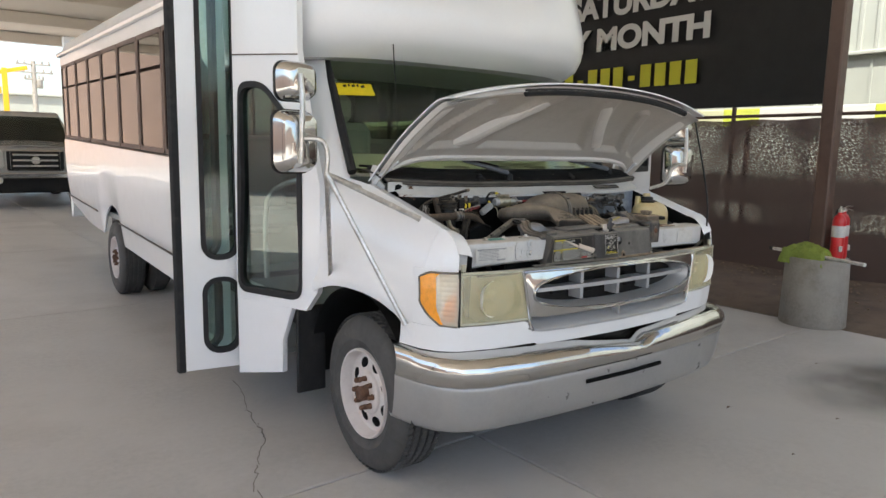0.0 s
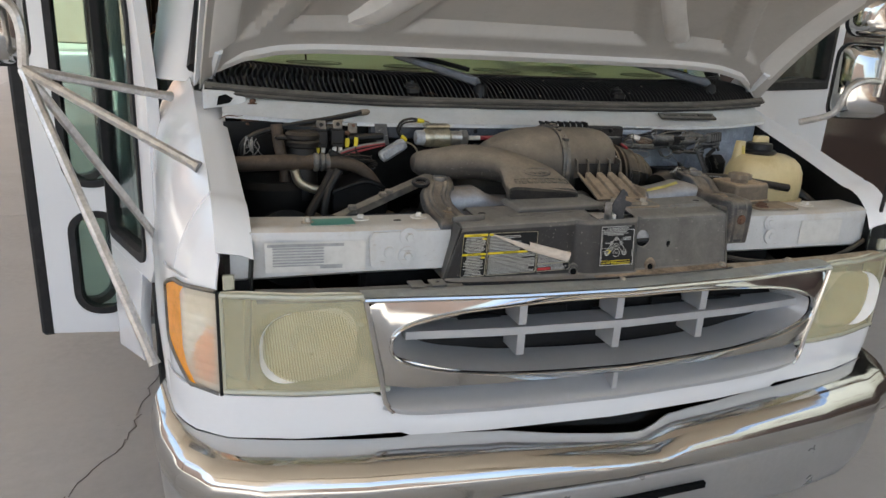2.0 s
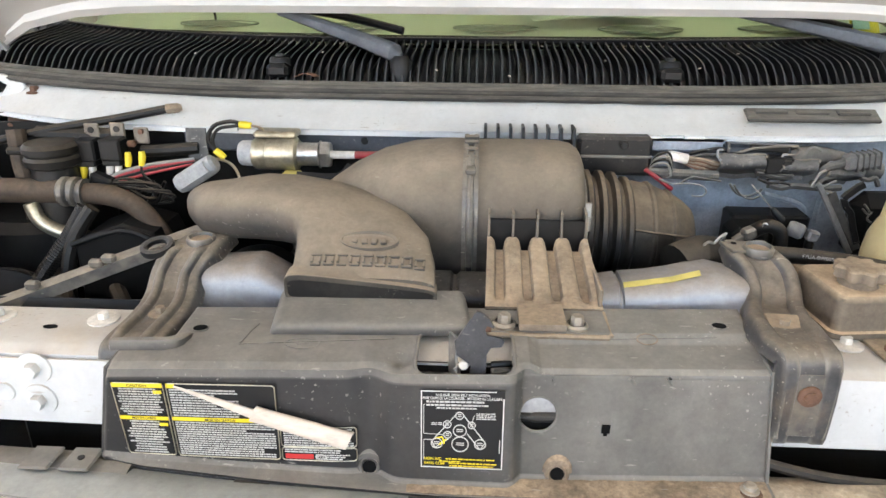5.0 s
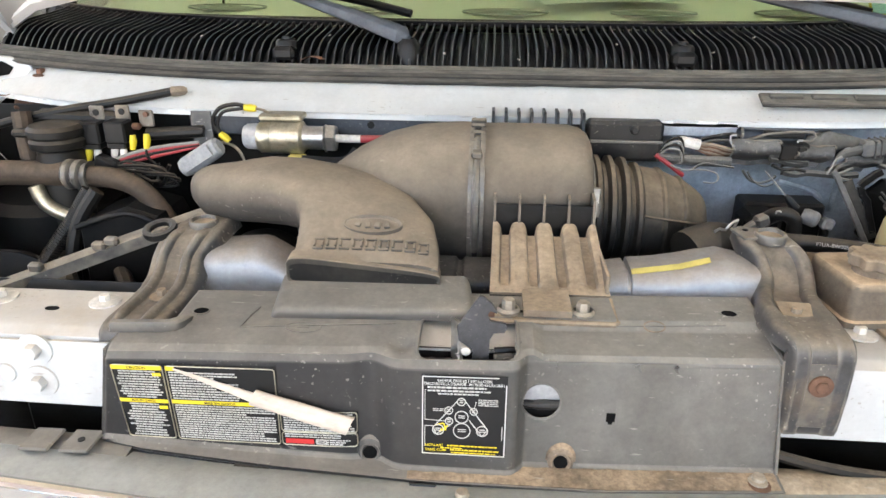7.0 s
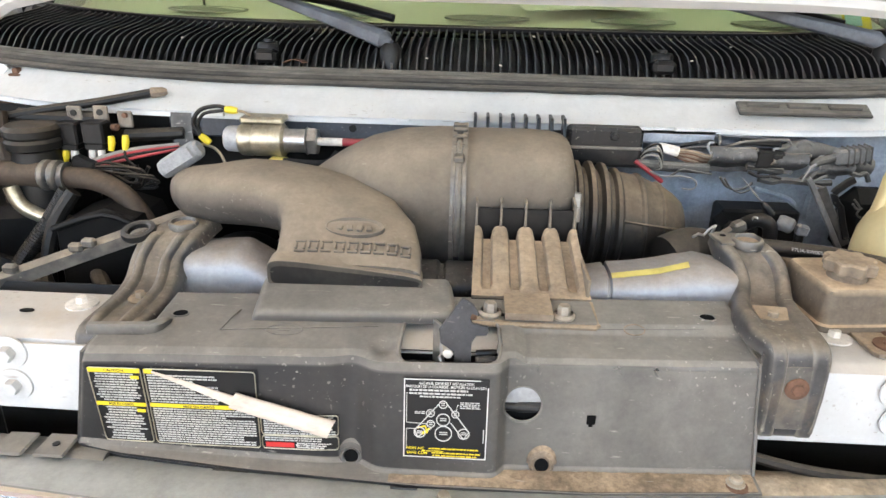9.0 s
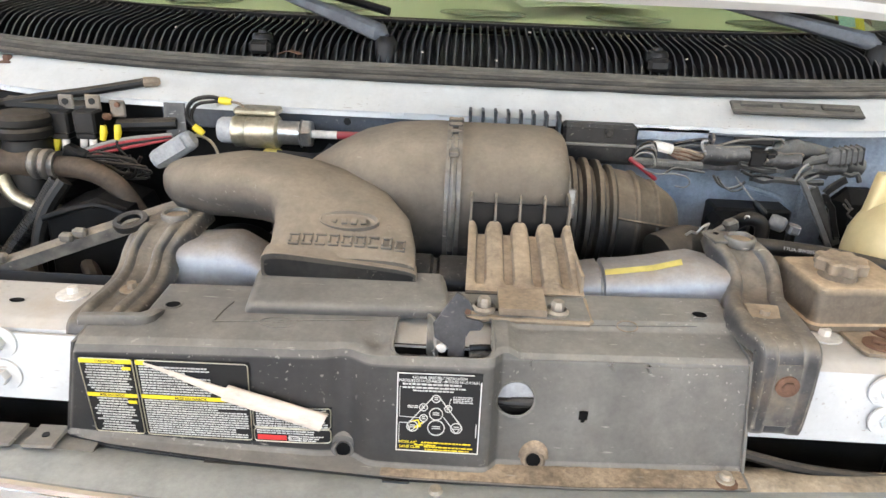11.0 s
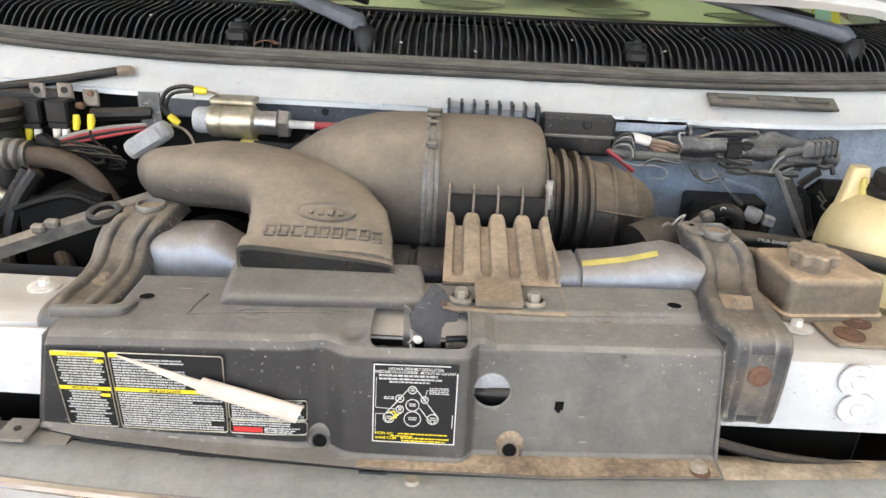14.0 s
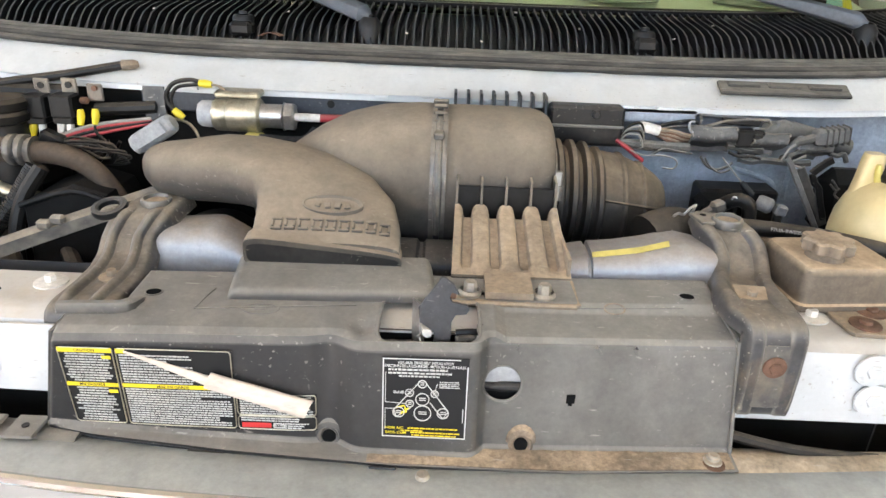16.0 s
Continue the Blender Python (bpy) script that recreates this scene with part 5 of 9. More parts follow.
# wheels
def road_wheel(side, y, x):
    """side -1 faces -x."""
    s = side
    m = Matrix.Translation((x, y, .372)) @ Euler((0, radians(90) * s, 0)).to_matrix().to_4x4()
    prof = [(.20, -.20), (.235, -.215), (.30, -.222), (.345, -.212), (.363, -.195), (.368, -.178), (.358, -.176), (.358, -.168), (.371, -.166), (.372, -.136), (.360, -.134), (.360, -.126), (.372, -.124), (.372, -.096), (.360, -.094), (.360, -.086), (.372, -.084), (.371, -.054), (.358, -.052), (.358, -.044), (.368, -.042), (.363, -.025), (.345, -.004), (.325, .006), (.30, .010), (.262, .011), (.258, .013), (.254, .011), (.235, .004), (.214, -.008), (.205, -.02)]
    tyre = part("wheel", G().lathe(prof, (0, 0, 0), "z", 72, m), "tyre", bus)
    blocks = G()
    for k in range(72):
        for w, off in ((-.033, 0), (-.069, .5), (-.110, 0), (-.150, .5), (-.186, 0)):
            blocks.box((.371, 0, w), (.008, .021, .026), .002, m @ Matrix.Rotation(2 * math.pi * (k + off) / 72, 4, "Z"))
    part("tread", blocks, "tyre", tyre)
    rim_prof = [(.215, -.012), (.210, .006), (.203, .006), (.196, -.014), (.186, -.046), (.176, -.052), (.165, -.050), (.118, -.040), (.106, -.034), (.101, -.022), (.095, -.018), (.0, -.018)]
    rim = part("rim", G().lathe(rim_prof, (0, 0, 0), "z", 56, m), "wheel", tyre, "white steel rim with rust-stained hub")
    for k in range(8):
        a = 2 * math.pi * (k + .5) / 8
        hm = m @ Matrix.Rotation(a, 4, "Z") @ Matrix.Translation((.1415, 0, -.0445)) @ Matrix.Rotation(radians(12), 4, "Y")
        part("vent_hole", G().lathe([(.0275, -.004), (.0275, .0028), (.0255, .0036), (.0, .0033)], (0, 0, 0), "z", 22, hm @ Matrix.Diagonal((.92, 1.12, 1, 1))), "void", rim)
        part("lug_nut", G().cyl((.070, 0, -.022), (.070, 0, .014), .0145, 6, .0115, ch=.003, m=m @ Matrix.Rotation(a + .39, 4, "Z")), "rust", rim)
    part("hub", G().lathe([(.036, -.02), (.034, .010), (.028, .020), (.018, .024), (.016, .018), (0, .018)], (0, 0, 0), "z", 24, m), "rust", rim)


road_wheel(-1, .80, -1.0)
road_wheel(1, .80, .95)
road_wheel(-1, 5.58, -1.16)
road_wheel(1, 5.58, 1.11)
part("wheel", G().lathe([(.20, -.2), (.30, -.222), (.372, -.17), (.372, -.05), (.30, 0), (.2, -.02)], (0, 0, 0), "z", 48, Matrix.Translation((-.90, 5.58, .372)) @ Euler((0, radians(-90), 0)).to_matrix().to_4x4()), "tyre", bus)
for side in (-1, 1):
    liner = G().loft([[(XC + side * x, .84 + .48 * math.cos(a), .38 + .49 * math.sin(a)) for a in np.linspace(-.10, math.pi + .02, 24)] for x in (.62, .99)], cap=False, close=False)
    part("wheel_arch_liner", liner, "black", bus)
    part("arch_wall", G().box((XC + side * .62, .80, .66), (.01, .96, .40)), "black", bus)
    part("mud_flap", G().box((XC + side * 1.0, 1.30, .47), (.16, .02, .46), .006, None), "rubber", bus)
part("chassis", G().box((XC, 4.2, .50), (1.5, 7.2, .22), .02), "black", bus)


# mirrors on tube arms
def mirror(side, c, w, h, tilt, arm_pts):
    m = Matrix.Translation(c) @ Euler((radians(tilt), 0, radians(-12 * side))).to_matrix().to_4x4()
    shell = G()
    rr = []
    for k, d in ((.62, -.075), (.84, -.062), (.96, -.035), (1.0, -.005), (1.0, .012)):
        rr.append([(x, d, z) for x, z in rrect(w * k, h * k, .045 * k, 5)])
    shell.loft(rr, True, m=m)
    hd = part("mirror_head", shell, "chrome", bus, "polished metal mirror head on a tube arm")
    part("mirror_glass", G().loft([[(x, d, z) for x, z in rrect(w * .93, h * .93, .035, 5)] for d in (.013, .016)], True, m=m), "mirror", hd)
    part("rim", G().loft([[(x, d, z) for x, z in rrect(w * s_, h * s_, .045, 5)] for s_, d in ((1.0, .004), (1.04, .004), (1.04, .014), (1.0, .016))], False, m=m), "black", hd)
    return hd


mirror(-1, (-1.365, .735, 1.535), .185, .25, 0, None)
mirror(-1, (-1.36, .735, 1.775), .165, .155, 0, None)
arm = G()
arm.tube([(-1.265, .63, 1.41), (-1.262, .63, 1.50), (-1.29, .64, 1.545), (-1.365, .655, 1.548)], .011, 8, 4)
arm.tube([(-1.365, .655, 1.45), (-1.365, .645, 1.55), (-1.36, .645, 1.70), (-1.362, .66, 1.80)], .012, 8, 3)
part("mirror_arm", arm, "steel", bus)
for a, b in (((-1.265, .625, 1.408), (-.918, .46, 1.224)), ((-1.265, .625, 1.408), (-1.030, .390, .799)), ((-1.265, .625, 1.408), (-1.055, 1.013, .906)), ((-1.265, .625, 1.408), (-.985, .86, 1.335))):
    part("mirror_strut", G().tube([a, lerp(Vector(a), Vector(b), .95), b], [.011, .011, .014], 8, 0), "steel", bus)
mirror(1, (1.28, .79, 1.445), .20, .25, 0, None)
mirror(1, (1.27, .79, 1.66), .17, .13, 0, None)
arm = G()
arm.tube([(1.05, .80, 1.30), (1.13, .74, 1.34), (1.15, .72, 1.42), (1.20, .71, 1.45), (1.27, .71, 1.45)], .011, 8, 4)
arm.tube([(1.275, .715, 1.40), (1.272, .71, 1.55), (1.27, .72, 1.68)], .012, 8, 3)
part("mirror_arm", arm, "steel", bus)
# driver's door, standing open, with its window
DX = Vector((.653, .279, 0)).normalized()
DM = Matrix.Translation((1.03, 1.064, 0)) @ Matrix((DX, Vector((0, 0, 1)), DX.cross(Vector((0, 0, 1))))).transposed().to_4x4()
door_line = round_poly([(.0, .60), (.80, .60), (.81, 1.40), (.79, 1.94), (.40, 1.95), (.0, 1.40)], .05)
door_open = round_poly([(.085, 1.405), (.712, 1.405), (.697, 1.875), (.425, 1.885)], .03)
mid_ = (.46, 1.55)
bearing = sorted([2 * math.pi * k / 120 - math.pi for k in range(120)] + [math.atan2(z - mid_[1], u - mid_[0]) for u, z in door_line + door_open])
about = lambda poly, inset=0.0: [(mid_[0] + (edge_at(poly, mid_, a) - inset) * math.cos(a), mid_[1] + (edge_at(poly, mid_, a) - inset) * math.sin(a)) for a in bearing]
fg = ring_frame(about(door_line), about(door_open), .05)
drv = part("driver_door", G().add(fg.v, fg.f, DM @ Matrix.Translation((0, 0, -.025))), "paint", bus, "white driver's door standing open", smooth=20)
fg = ring_frame(about(door_open, -.004), about(door_open, .030), .062)
part("window_rubber", G().add(fg.v, fg.f, DM @ Matrix.Translation((0, 0, -.031))), "rubber", drv)
part("sill_strip", G().box((.40, 1.402, .026), (.62, .034, .016), .004, DM), "rubber", drv)
gl = part("door_pane", G().prism(about(door_open, .026), .005, DM @ Matrix.Translation((0, 0, -.0025))), "clearglass", drv)
gl.visible_shadow = False
part("rub_moulding", G().box((.42, 1.02, .030), (.72, .05, .012), .004, DM), "rubber", drv)

# ---- engine bay ----
def bolt(parent, c, r=.011, h=.008, axis="z", washer=1.7, material="bolt", name="bolt"):
    """A flanged hex bolt at c."""
    g = G().lathe([(0, 0), (r * washer, 0), (r * washer, .002), (r * 1.15, .003), (0, .003)], c, axis, 18)
    g.lathe([(r, .002), (r, h * .8), (r * .85, h), (0, h)], c, axis, 6)
    return part(name, g, material, parent)


def ybolt(parent, c, r=.009, h=.008, washer=2.0, material="bolt"):
    """A flanged hex bolt that looks to -y."""
    m = Matrix.Translation(c) @ Euler((radians(90), 0, 0)).to_matrix().to_4x4()
    g = G().lathe([(0, 0), (r * washer, 0), (r * washer * .97, .002), (r * 1.1, .003), (0, .003)], (0, 0, 0), "z", 20, m)
    g.lathe([(r, .002), (r, h * .8), (r * .85, h), (0, h)], (0, 0, 0), "z", 6, m)
    return part("bolt", g, material, parent)


# cowl vent: ribbed panel in front of the windscreen
cowl_z = curve([.715, .735, .765, .80, .85, .91], [1.352, 1.366, 1.386, 1.397, 1.406, 1.413])


def cowl_y(x, v):
    """Plan line of the cowl: it sweeps back towards both ends."""
    back = 0.105 * max(0, (abs(x - XC) - .45) / .43) ** 2
    return lerp(.725, .905, v) + back * (0.55 + .45 * v)


def rise(x):
    """Both ends of the cowl lift a little."""
    return .016 * max(0, (abs(x - XC) - .25) / .55) ** 2


cowl = part("cowl_panel", G().grid(lambda u, v: (lerp(-.90, .85, u), cowl_y(lerp(-.90, .85, u), v), cowl_z(lerp(.725, .905, v)) - .017 + rise(lerp(-.90, .85, u))), 40, 10, .004), "black", bus, "ribbed black cowl vent below the windscreen")
NS = 124
for k in range(NS):
    x = lerp(-.868, .815, k / (NS - 1))
    side_rings = []
    for v in np.linspace(0.02, 1, 9):
        bend = 0.010 * (x - XC) / .85 * math.sin(v * math.pi * 2)
        y, z = cowl_y(x, v), cowl_z(lerp(.725, .905, v)) + rise(x)
        side_rings.append([(x + bend - .0022, y, z - .018), (x + bend - .0013, y, z), (x + bend + .0013, y, z), (x + bend + .0022, y, z - .018)])
    part("slat", G().loft(side_rings), "cowl", cowl)
for x in (-.363, .281):
    clip_ = G().lathe([(.019, -.02), (.018, .002), (.015, .006), (0, .007)], (x, .757, 1.390), "z", 16)
    clip_.box((x, .742, 1.376), (.037, .030, .022), .006)
    cl = part("cowl_clip", clip_, "black", cowl)
    part("clip_screw", G().lathe([(.008, 0), (.007, .005), (0, .006)], (x, .757, 1.396), "z", 12), "black", cl)
part("front_strip", G().grid(lambda u, v: (lerp(-.90, .85, u), cowl_y(lerp(-.90, .85, u), 0) - .018 * (1 - v) - .004, 1.348 + .014 * v + rise(lerp(-.90, .85, u))), 40, 3, .006), "seal", cowl)
part("back_strip", G().grid(lambda u, v: (lerp(-.90, .85, u), cowl_y(lerp(-.90, .85, u), 1) + .016 * v - .006, 1.4155 + rise(lerp(-.90, .85, u)) + .004 * math.sin(v * 3) - .006 * v), 40, 4, .006), "cowl", cowl)
part("bulb_seal", G().tube([(x, cowl_y(x, 0) - .020, 1.350 + rise(x)) for x in np.linspace(-.88, .83, 24)], .008, 10, 2), "seal", cowl, "dusty rubber hood seal")
part("seal_foot", G().tube([(x, cowl_y(x, 0) - .023, 1.341 + rise(x)) for x in np.linspace(-.85, .82, 24)], .006, 8, 2), "seal", cowl)
for x, y in ((-.30, .80), (-.10, .75), (.02, .74), (.18, .78), (.33, .76), (-.52, .79), (.08, .85), (.41, .82)):
    part("debris", G().box((0, 0, 0), (.005, .003, .002), .0005, pose(x, y, cowl_z(y) + .002, 10, 20, x * 400)), "paper", cowl)
part("dry_leaf", G().grid(lambda u, v: (-.335 + .035 * u + .006 * v, .728 + .010 * v, 1.367 + .006 * math.sin(u * 3)), 5, 2, .001), "rust", cowl)
for p0, p1, p2 in (((-.160, .760, 1.400), (-.235, .795, 1.425), (-.385, .865, 1.462)), ((.655, .800, 1.418), (.56, .835, 1.440), (.39, .885, 1.472))):
    q0, q1, q2 = Vector(p0), Vector(p1), Vector(p2)
    rings = []
    for t in np.linspace(0, 1, 14):
        c = q0 * (1 - t) ** 2 + 2 * q1 * t * (1 - t) + q2 * t * t
        d = (2 * (q1 - q0) * (1 - t) + 2 * (q2 - q1) * t).normalized()
        sd = d.cross(Vector((0, 0, 1))).normalized()
        up = sd.cross(d)
        w, h = float(np.interp(t, [0, .06, .2, .55, 1], [.006, .018, .020, .016, .012])), float(np.interp(t, [0, .06, .2, 1], [.004, .014, .013, .008]))
        rings.append([c + sd * w * math.copysign(abs(math.cos(a)) ** .7, math.cos(a)) + up * h * math.copysign(abs(math.sin(a)) ** .7, math.sin(a)) for a in np.linspace(0, 2 * math.pi, 12, endpoint=False)])
    wa = part("wiper_arm", G().loft(rings), "arm_grey", bus, "weathered grey wiper arm")
    part("wiper_blade", G().tube([q2 + Vector((.22, -.02, -.03)), q2 + Vector((.1, .005, -.006)), q2 + Vector((-.06, .028, .012)), q2 + Vector((-.34, .11, .03))], .007, 8, 3), "black", wa)
    part("wiper_pivot", G().lathe([(.020, -.055), (.019, -.01), (.012, .0)], p0, "z", 16), "black", wa)

# white flange of the firewall
def flange_pt(u, v):
    x = lerp(-.86, .83, u)
    back = .085 * max(0, (abs(x - XC) - .50) / .36) ** 2
    y = lerp(.640, .715, v) + back
    z = lerp(1.300, 1.336, min(1, v * 1.25)) - .004 * math.sin(v * math.pi) + rise(x) * lerp(.6, 1, v)
    for c, w in ((-.27, .11), (.07, .035), (.19, .03), (-.60, .16)):
        d = max(0, 1 - ((x - c) / w) ** 4)
        z += .0045 * d * math.sin(v * math.pi)
    return x, y, z


fl = part("firewall_flange", G().grid(flange_pt, 120, 10, .004), "flange_paint", bus, "dusty white painted firewall flange")
part("flange_lip", G().grid(lambda u, v: (lerp(-.86, .83, u), flange_pt(u, 0)[1] + .002, flange_pt(u, 0)[2] - .010 * (1 - v)), 60, 2, .004), "flange_paint", fl)
part("drain_hole", G().loft([[(-.712 + .028 * math.cos(a), .735 + .012 * math.sin(a), 1.327 + d) for a in np.linspace(0, 2 * math.pi, 18, endpoint=False)] for d in (0, .004)]), "tray", fl)
pad = G().box((0, 0, 0), (.200, .030, .006), .002, pose(.480, .664, 1.3285, 28, 0, 1))
for k in range(3):
    pad.box((0, 0, 0), (.050, .012, .006), .002, pose(.418 + k * .062, .666, 1.333, 28, 0, 1))
part("foam_pad", pad, "seal", fl)
for x, w in ((-.42, .03), (-.13, .02), (.02, .03), (.24, .02), (.30, .03)):
    part("edge_tab", G().box((x, .638, 1.298), (w, .006, .006), .001), "flange_paint", fl)

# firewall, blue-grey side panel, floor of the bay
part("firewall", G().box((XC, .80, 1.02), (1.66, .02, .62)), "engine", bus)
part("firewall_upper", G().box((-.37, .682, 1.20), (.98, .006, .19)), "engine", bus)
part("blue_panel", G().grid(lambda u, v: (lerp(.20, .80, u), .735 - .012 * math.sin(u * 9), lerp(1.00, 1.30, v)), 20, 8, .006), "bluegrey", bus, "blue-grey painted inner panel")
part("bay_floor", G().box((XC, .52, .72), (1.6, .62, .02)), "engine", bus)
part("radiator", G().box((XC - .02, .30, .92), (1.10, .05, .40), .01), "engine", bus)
part("rear_channel", G().box((-.28, .662, 1.277), (.44, .02, .036), .003), "slate", bus, "dark steel channel on the firewall")
part("channel_hole", G().cyl((-.208, .6535, 1.280), (-.208, .6505, 1.280), .006, 12), "black", bus)
part("rear_channel", G().box((-.03, .668, 1.281), (.16, .02, .024), .003), "slate", bus)

# white radiator support on both sides of the shield
for x0, x1, side in ((-.865, -.415, -1), (.262, .815, 1)):
    def supp(u, v, x0=x0, x1=x1, side=side):
        x = lerp(x0, x1, u)
        prof = [(.240, 1.040), (.221, 1.050), (.219, 1.120), (.222, 1.136), (.236, 1.143), (.318, 1.143), (.322, 1.128)]
        i = v * (len(prof) - 1)
        k = min(int(i), len(prof) - 2)
        y, z = lerp(prof[k][0], prof[k + 1][0], i - k), lerp(prof[k][1], prof[k + 1][1], i - k)
        far = max(0, (abs(x - XC) - .62) / .22)
        return x, y + .028 * far, z - .012 * far * (1 if z < 1.08 else .2)
    sp_ = part("radiator_support", G().grid(supp, 30, 24, .004), "bay_paint", bus, "white painted radiator support panel")
    if side < 0:
        plate = G().prism([(-.59, 1.062), (-.572, 1.052), (-.418, 1.050), (-.418, 1.134), (-.585, 1.134), (-.594, 1.12)], .004, Matrix.Translation((0, .2185, 0)) @ Euler((radians(90), 0, 0)).to_matrix().to_4x4(), .001)
        part("reinforcement_plate", plate, "bay_paint", sp_)
        for c in ((-.510, .2145, 1.123), (-.512, .2145, 1.082)):
            ybolt(sp_, c, .009, .012, 2.2, "bay_paint")
        part("plug", G().lathe([(.012, 0), (.011, -.002), (.008, -.001), (0, -.001)], (-.551, .2145, 1.091), "y", 18), "bay_paint", sp_)
        for x in (-.596, -.468):
            bolt(sp_, (x, .291, 1.143), .0068, .010, washer=2.7, material="white_pl")
        bolt(sp_, (-.71, .275, 1.143), .008, .012, material="bolt")
        part("oval_hole", G().loft([[(-.521 + .0085 * math.cos(a), .270 + .0045 * math.sin(a), 1.1432 + d) for a in np.linspace(0, 2 * math.pi, 16, endpoint=False)] for d in (0, .0010)]), "void", sp_)
        part("spec_label", G().box((0, 0, 0), (.20, .0015, .062), 0, pose(-.70, .2205, 1.087, 0, 0, -3)), "label_w", sp_, "white printed specification label")
        pr = G()
        random.seed(4)
        for k in range(8):
            pr.box((0, 0, 0), (.10 if k else .15, .001, .0025 if k else .006), 0, pose(-.735 + (.015 if not k else 0), .2190, 1.112 - k * .006, 0, 0, -3))
        pr.box((0, 0, 0), (.045, .001, .008), 0, pose(-.67, .218, 1.066, 0, 0, -3))
        part("label_print", pr, "grey_pl", sp_)
        part("green_sticker", G().box((0, 0, 0), (.09, .045, .001), 0, pose(-.66, .272, 1.1445, 0, 0, 0)), "label_g", sp_, "torn green sticker")
    else:
        for c in ((.428, .2165, 1.120), (.437, .2165, 1.084)):
            ybolt(sp_, c, .0085, .005, 2.3, "bay_paint")
        bolt(sp_, (.388, .284, 1.144), .0072, .010, washer=2.6, material="white_pl")
        bolt(sp_, (.60, .285, 1.143), .010, .010, washer=2.2, material="white_pl")
        part("spec_label", G().box((0, 0, 0), (.14, .0015, .062), 0, pose(.60, .2195, 1.09, 0, 0, 2)), "label_w", sp_)
        rp = part("rusty_plate", G().prism([(.408, .306), (.412, .250), (.416, .243), (.53, .236), (.54, .315)], .005, Matrix.Translation((0, 0, 1.144)), .001), "tray", sp_, "rusty dust-covered mounting plate")
        bolt(rp, (.459, .292, 1.149), .0075, .006, washer=2.2, material="rust")
        bolt(rp, (.436, .262, 1.149), .0075, .006, washer=2.2, material="rust")

# dark void and cross bar below the supports
part("lower_bar", G().grid(lambda u, v: (lerp(.27, .80, u), lerp(.150, .205, v) + .03 * u * u, 1.020 + .010 * math.sin(v * 3)), 12, 5, .012), "dirtsteel", bus, "dirty rust-stained cross bar")
part("lower_bar", G().grid(lambda u, v: (lerp(-.82, -.40, u), lerp(.150, .205, v) + .03 * (1 - u) ** 2, 1.018 + .008 * math.sin(v * 3)), 12, 5, .012), "shield", bus)
bolt(bus, (.47, .178, 1.029), .008, .008)
for x in (-.50, -.455):
    part("clip_plate", G().box((x, .178, 1.031), (.034, .038, .004), .002), "shield", bus)
part("clip_hole", G().cyl((-.455, .178, 1.0325), (-.455, .178, 1.0340), .004, 10), "black", bus)
part("release_cable", G().tube([(.27, .20, 1.048), (.36, .195, 1.030), (.50, .20, 1.018), (.66, .21, 1.022), (.80, .24, 1.06)], .006, 8, 4), "hose", bus)

# plastic sight shield over the radiator
def sh(x, y, z):
    return x, y + .026 * (x + .4), z + .014 * (x + .4)


foot_y = curve([-.436, -.3, -.126, .051, .286], [.190, .182, .175, .173, .183])         # foot of the front face
lip_y = curve([-.436, -.386, -.239, -.065, .106, .286], [.186, .175, .159, .147, .147, .160])   # front edge of its flange


def crest(x):
    return .177 + .026 * (x + .4), 1.140 + .014 * (x + .4)


def relief(x):
    """How far the front face stands back at x: the label bay stands forward, grooves run beside it."""
    bay_ = 1 / (1 + math.exp(-(x + .118) / .006)) / (1 + math.exp((x - .017) / .003))
    return -.010 * bay_ + .006 * math.exp(-((x + .135) / .016) ** 2) + .006 * min(1, max(0, (x - .016) / .008))


def face(x, z, off=.0):
    """A point on the shield's front face, off in front of it."""
    yt, zc = crest(x)
    return x, lerp(foot_y(x), yt, (z - 1.031) / (zc - 1.031)) + relief(x) - off, z


NP = [0, .035, .16, .19, .56, .585, .625, .78, .97, 1.0]


def shield_pt(x, v):
    yt, zc = crest(x)
    yf, k = foot_y(x), .026 * (x + .4)
    r = relief(x)
    ys = [lip_y(x) + .002, lip_y(x), yf - .005 + r, yf + r, yt + r, yt + .0035 + r * .8, yt + .0125 + r * .3, .225 + k, .300 + k, .312 + k]
    zs = [1.023, 1.0285, 1.0305, 1.0345, zc, zc + .0072, zc + .0112, 1.1545 + .014 * (x + .4), 1.158 + .014 * (x + .4), 1.150 + .014 * (x + .4)]
    y, z = float(np.interp(v, NP, ys)), float(np.interp(v, NP, zs))
    yy = y - k
    if z > 1.148 and x > .030:
        z -= .007 * min(1, (x - .030) / .012) * (1 - min(1, max(0, (yy - .234) / .012)))        # lower landing on the driver's side
    if z > 1.14:
        z -= .007 * math.exp(-((x + .103) / .011) ** 2 - ((yy - .197) / .013) ** 2)       # scoop beside the latch
    tilt = min(1, max(0, (z - 1.034) / .11))
    x -= .030 * tilt * (-1 if x < 0 else .33) * min(1, max(0, (abs(x + .075) - .25) / .11)) ** 1.5
    return x, y, z


def latch_gap(x, yy):
    """Signed distance from the rounded latch opening."""
    ax, ay = abs(x + .037) - .0385, abs(yy - .2105) - .0235
    return math.hypot(max(ax, 0), max(ay, 0)) + min(max(ax, ay), 0) - .013


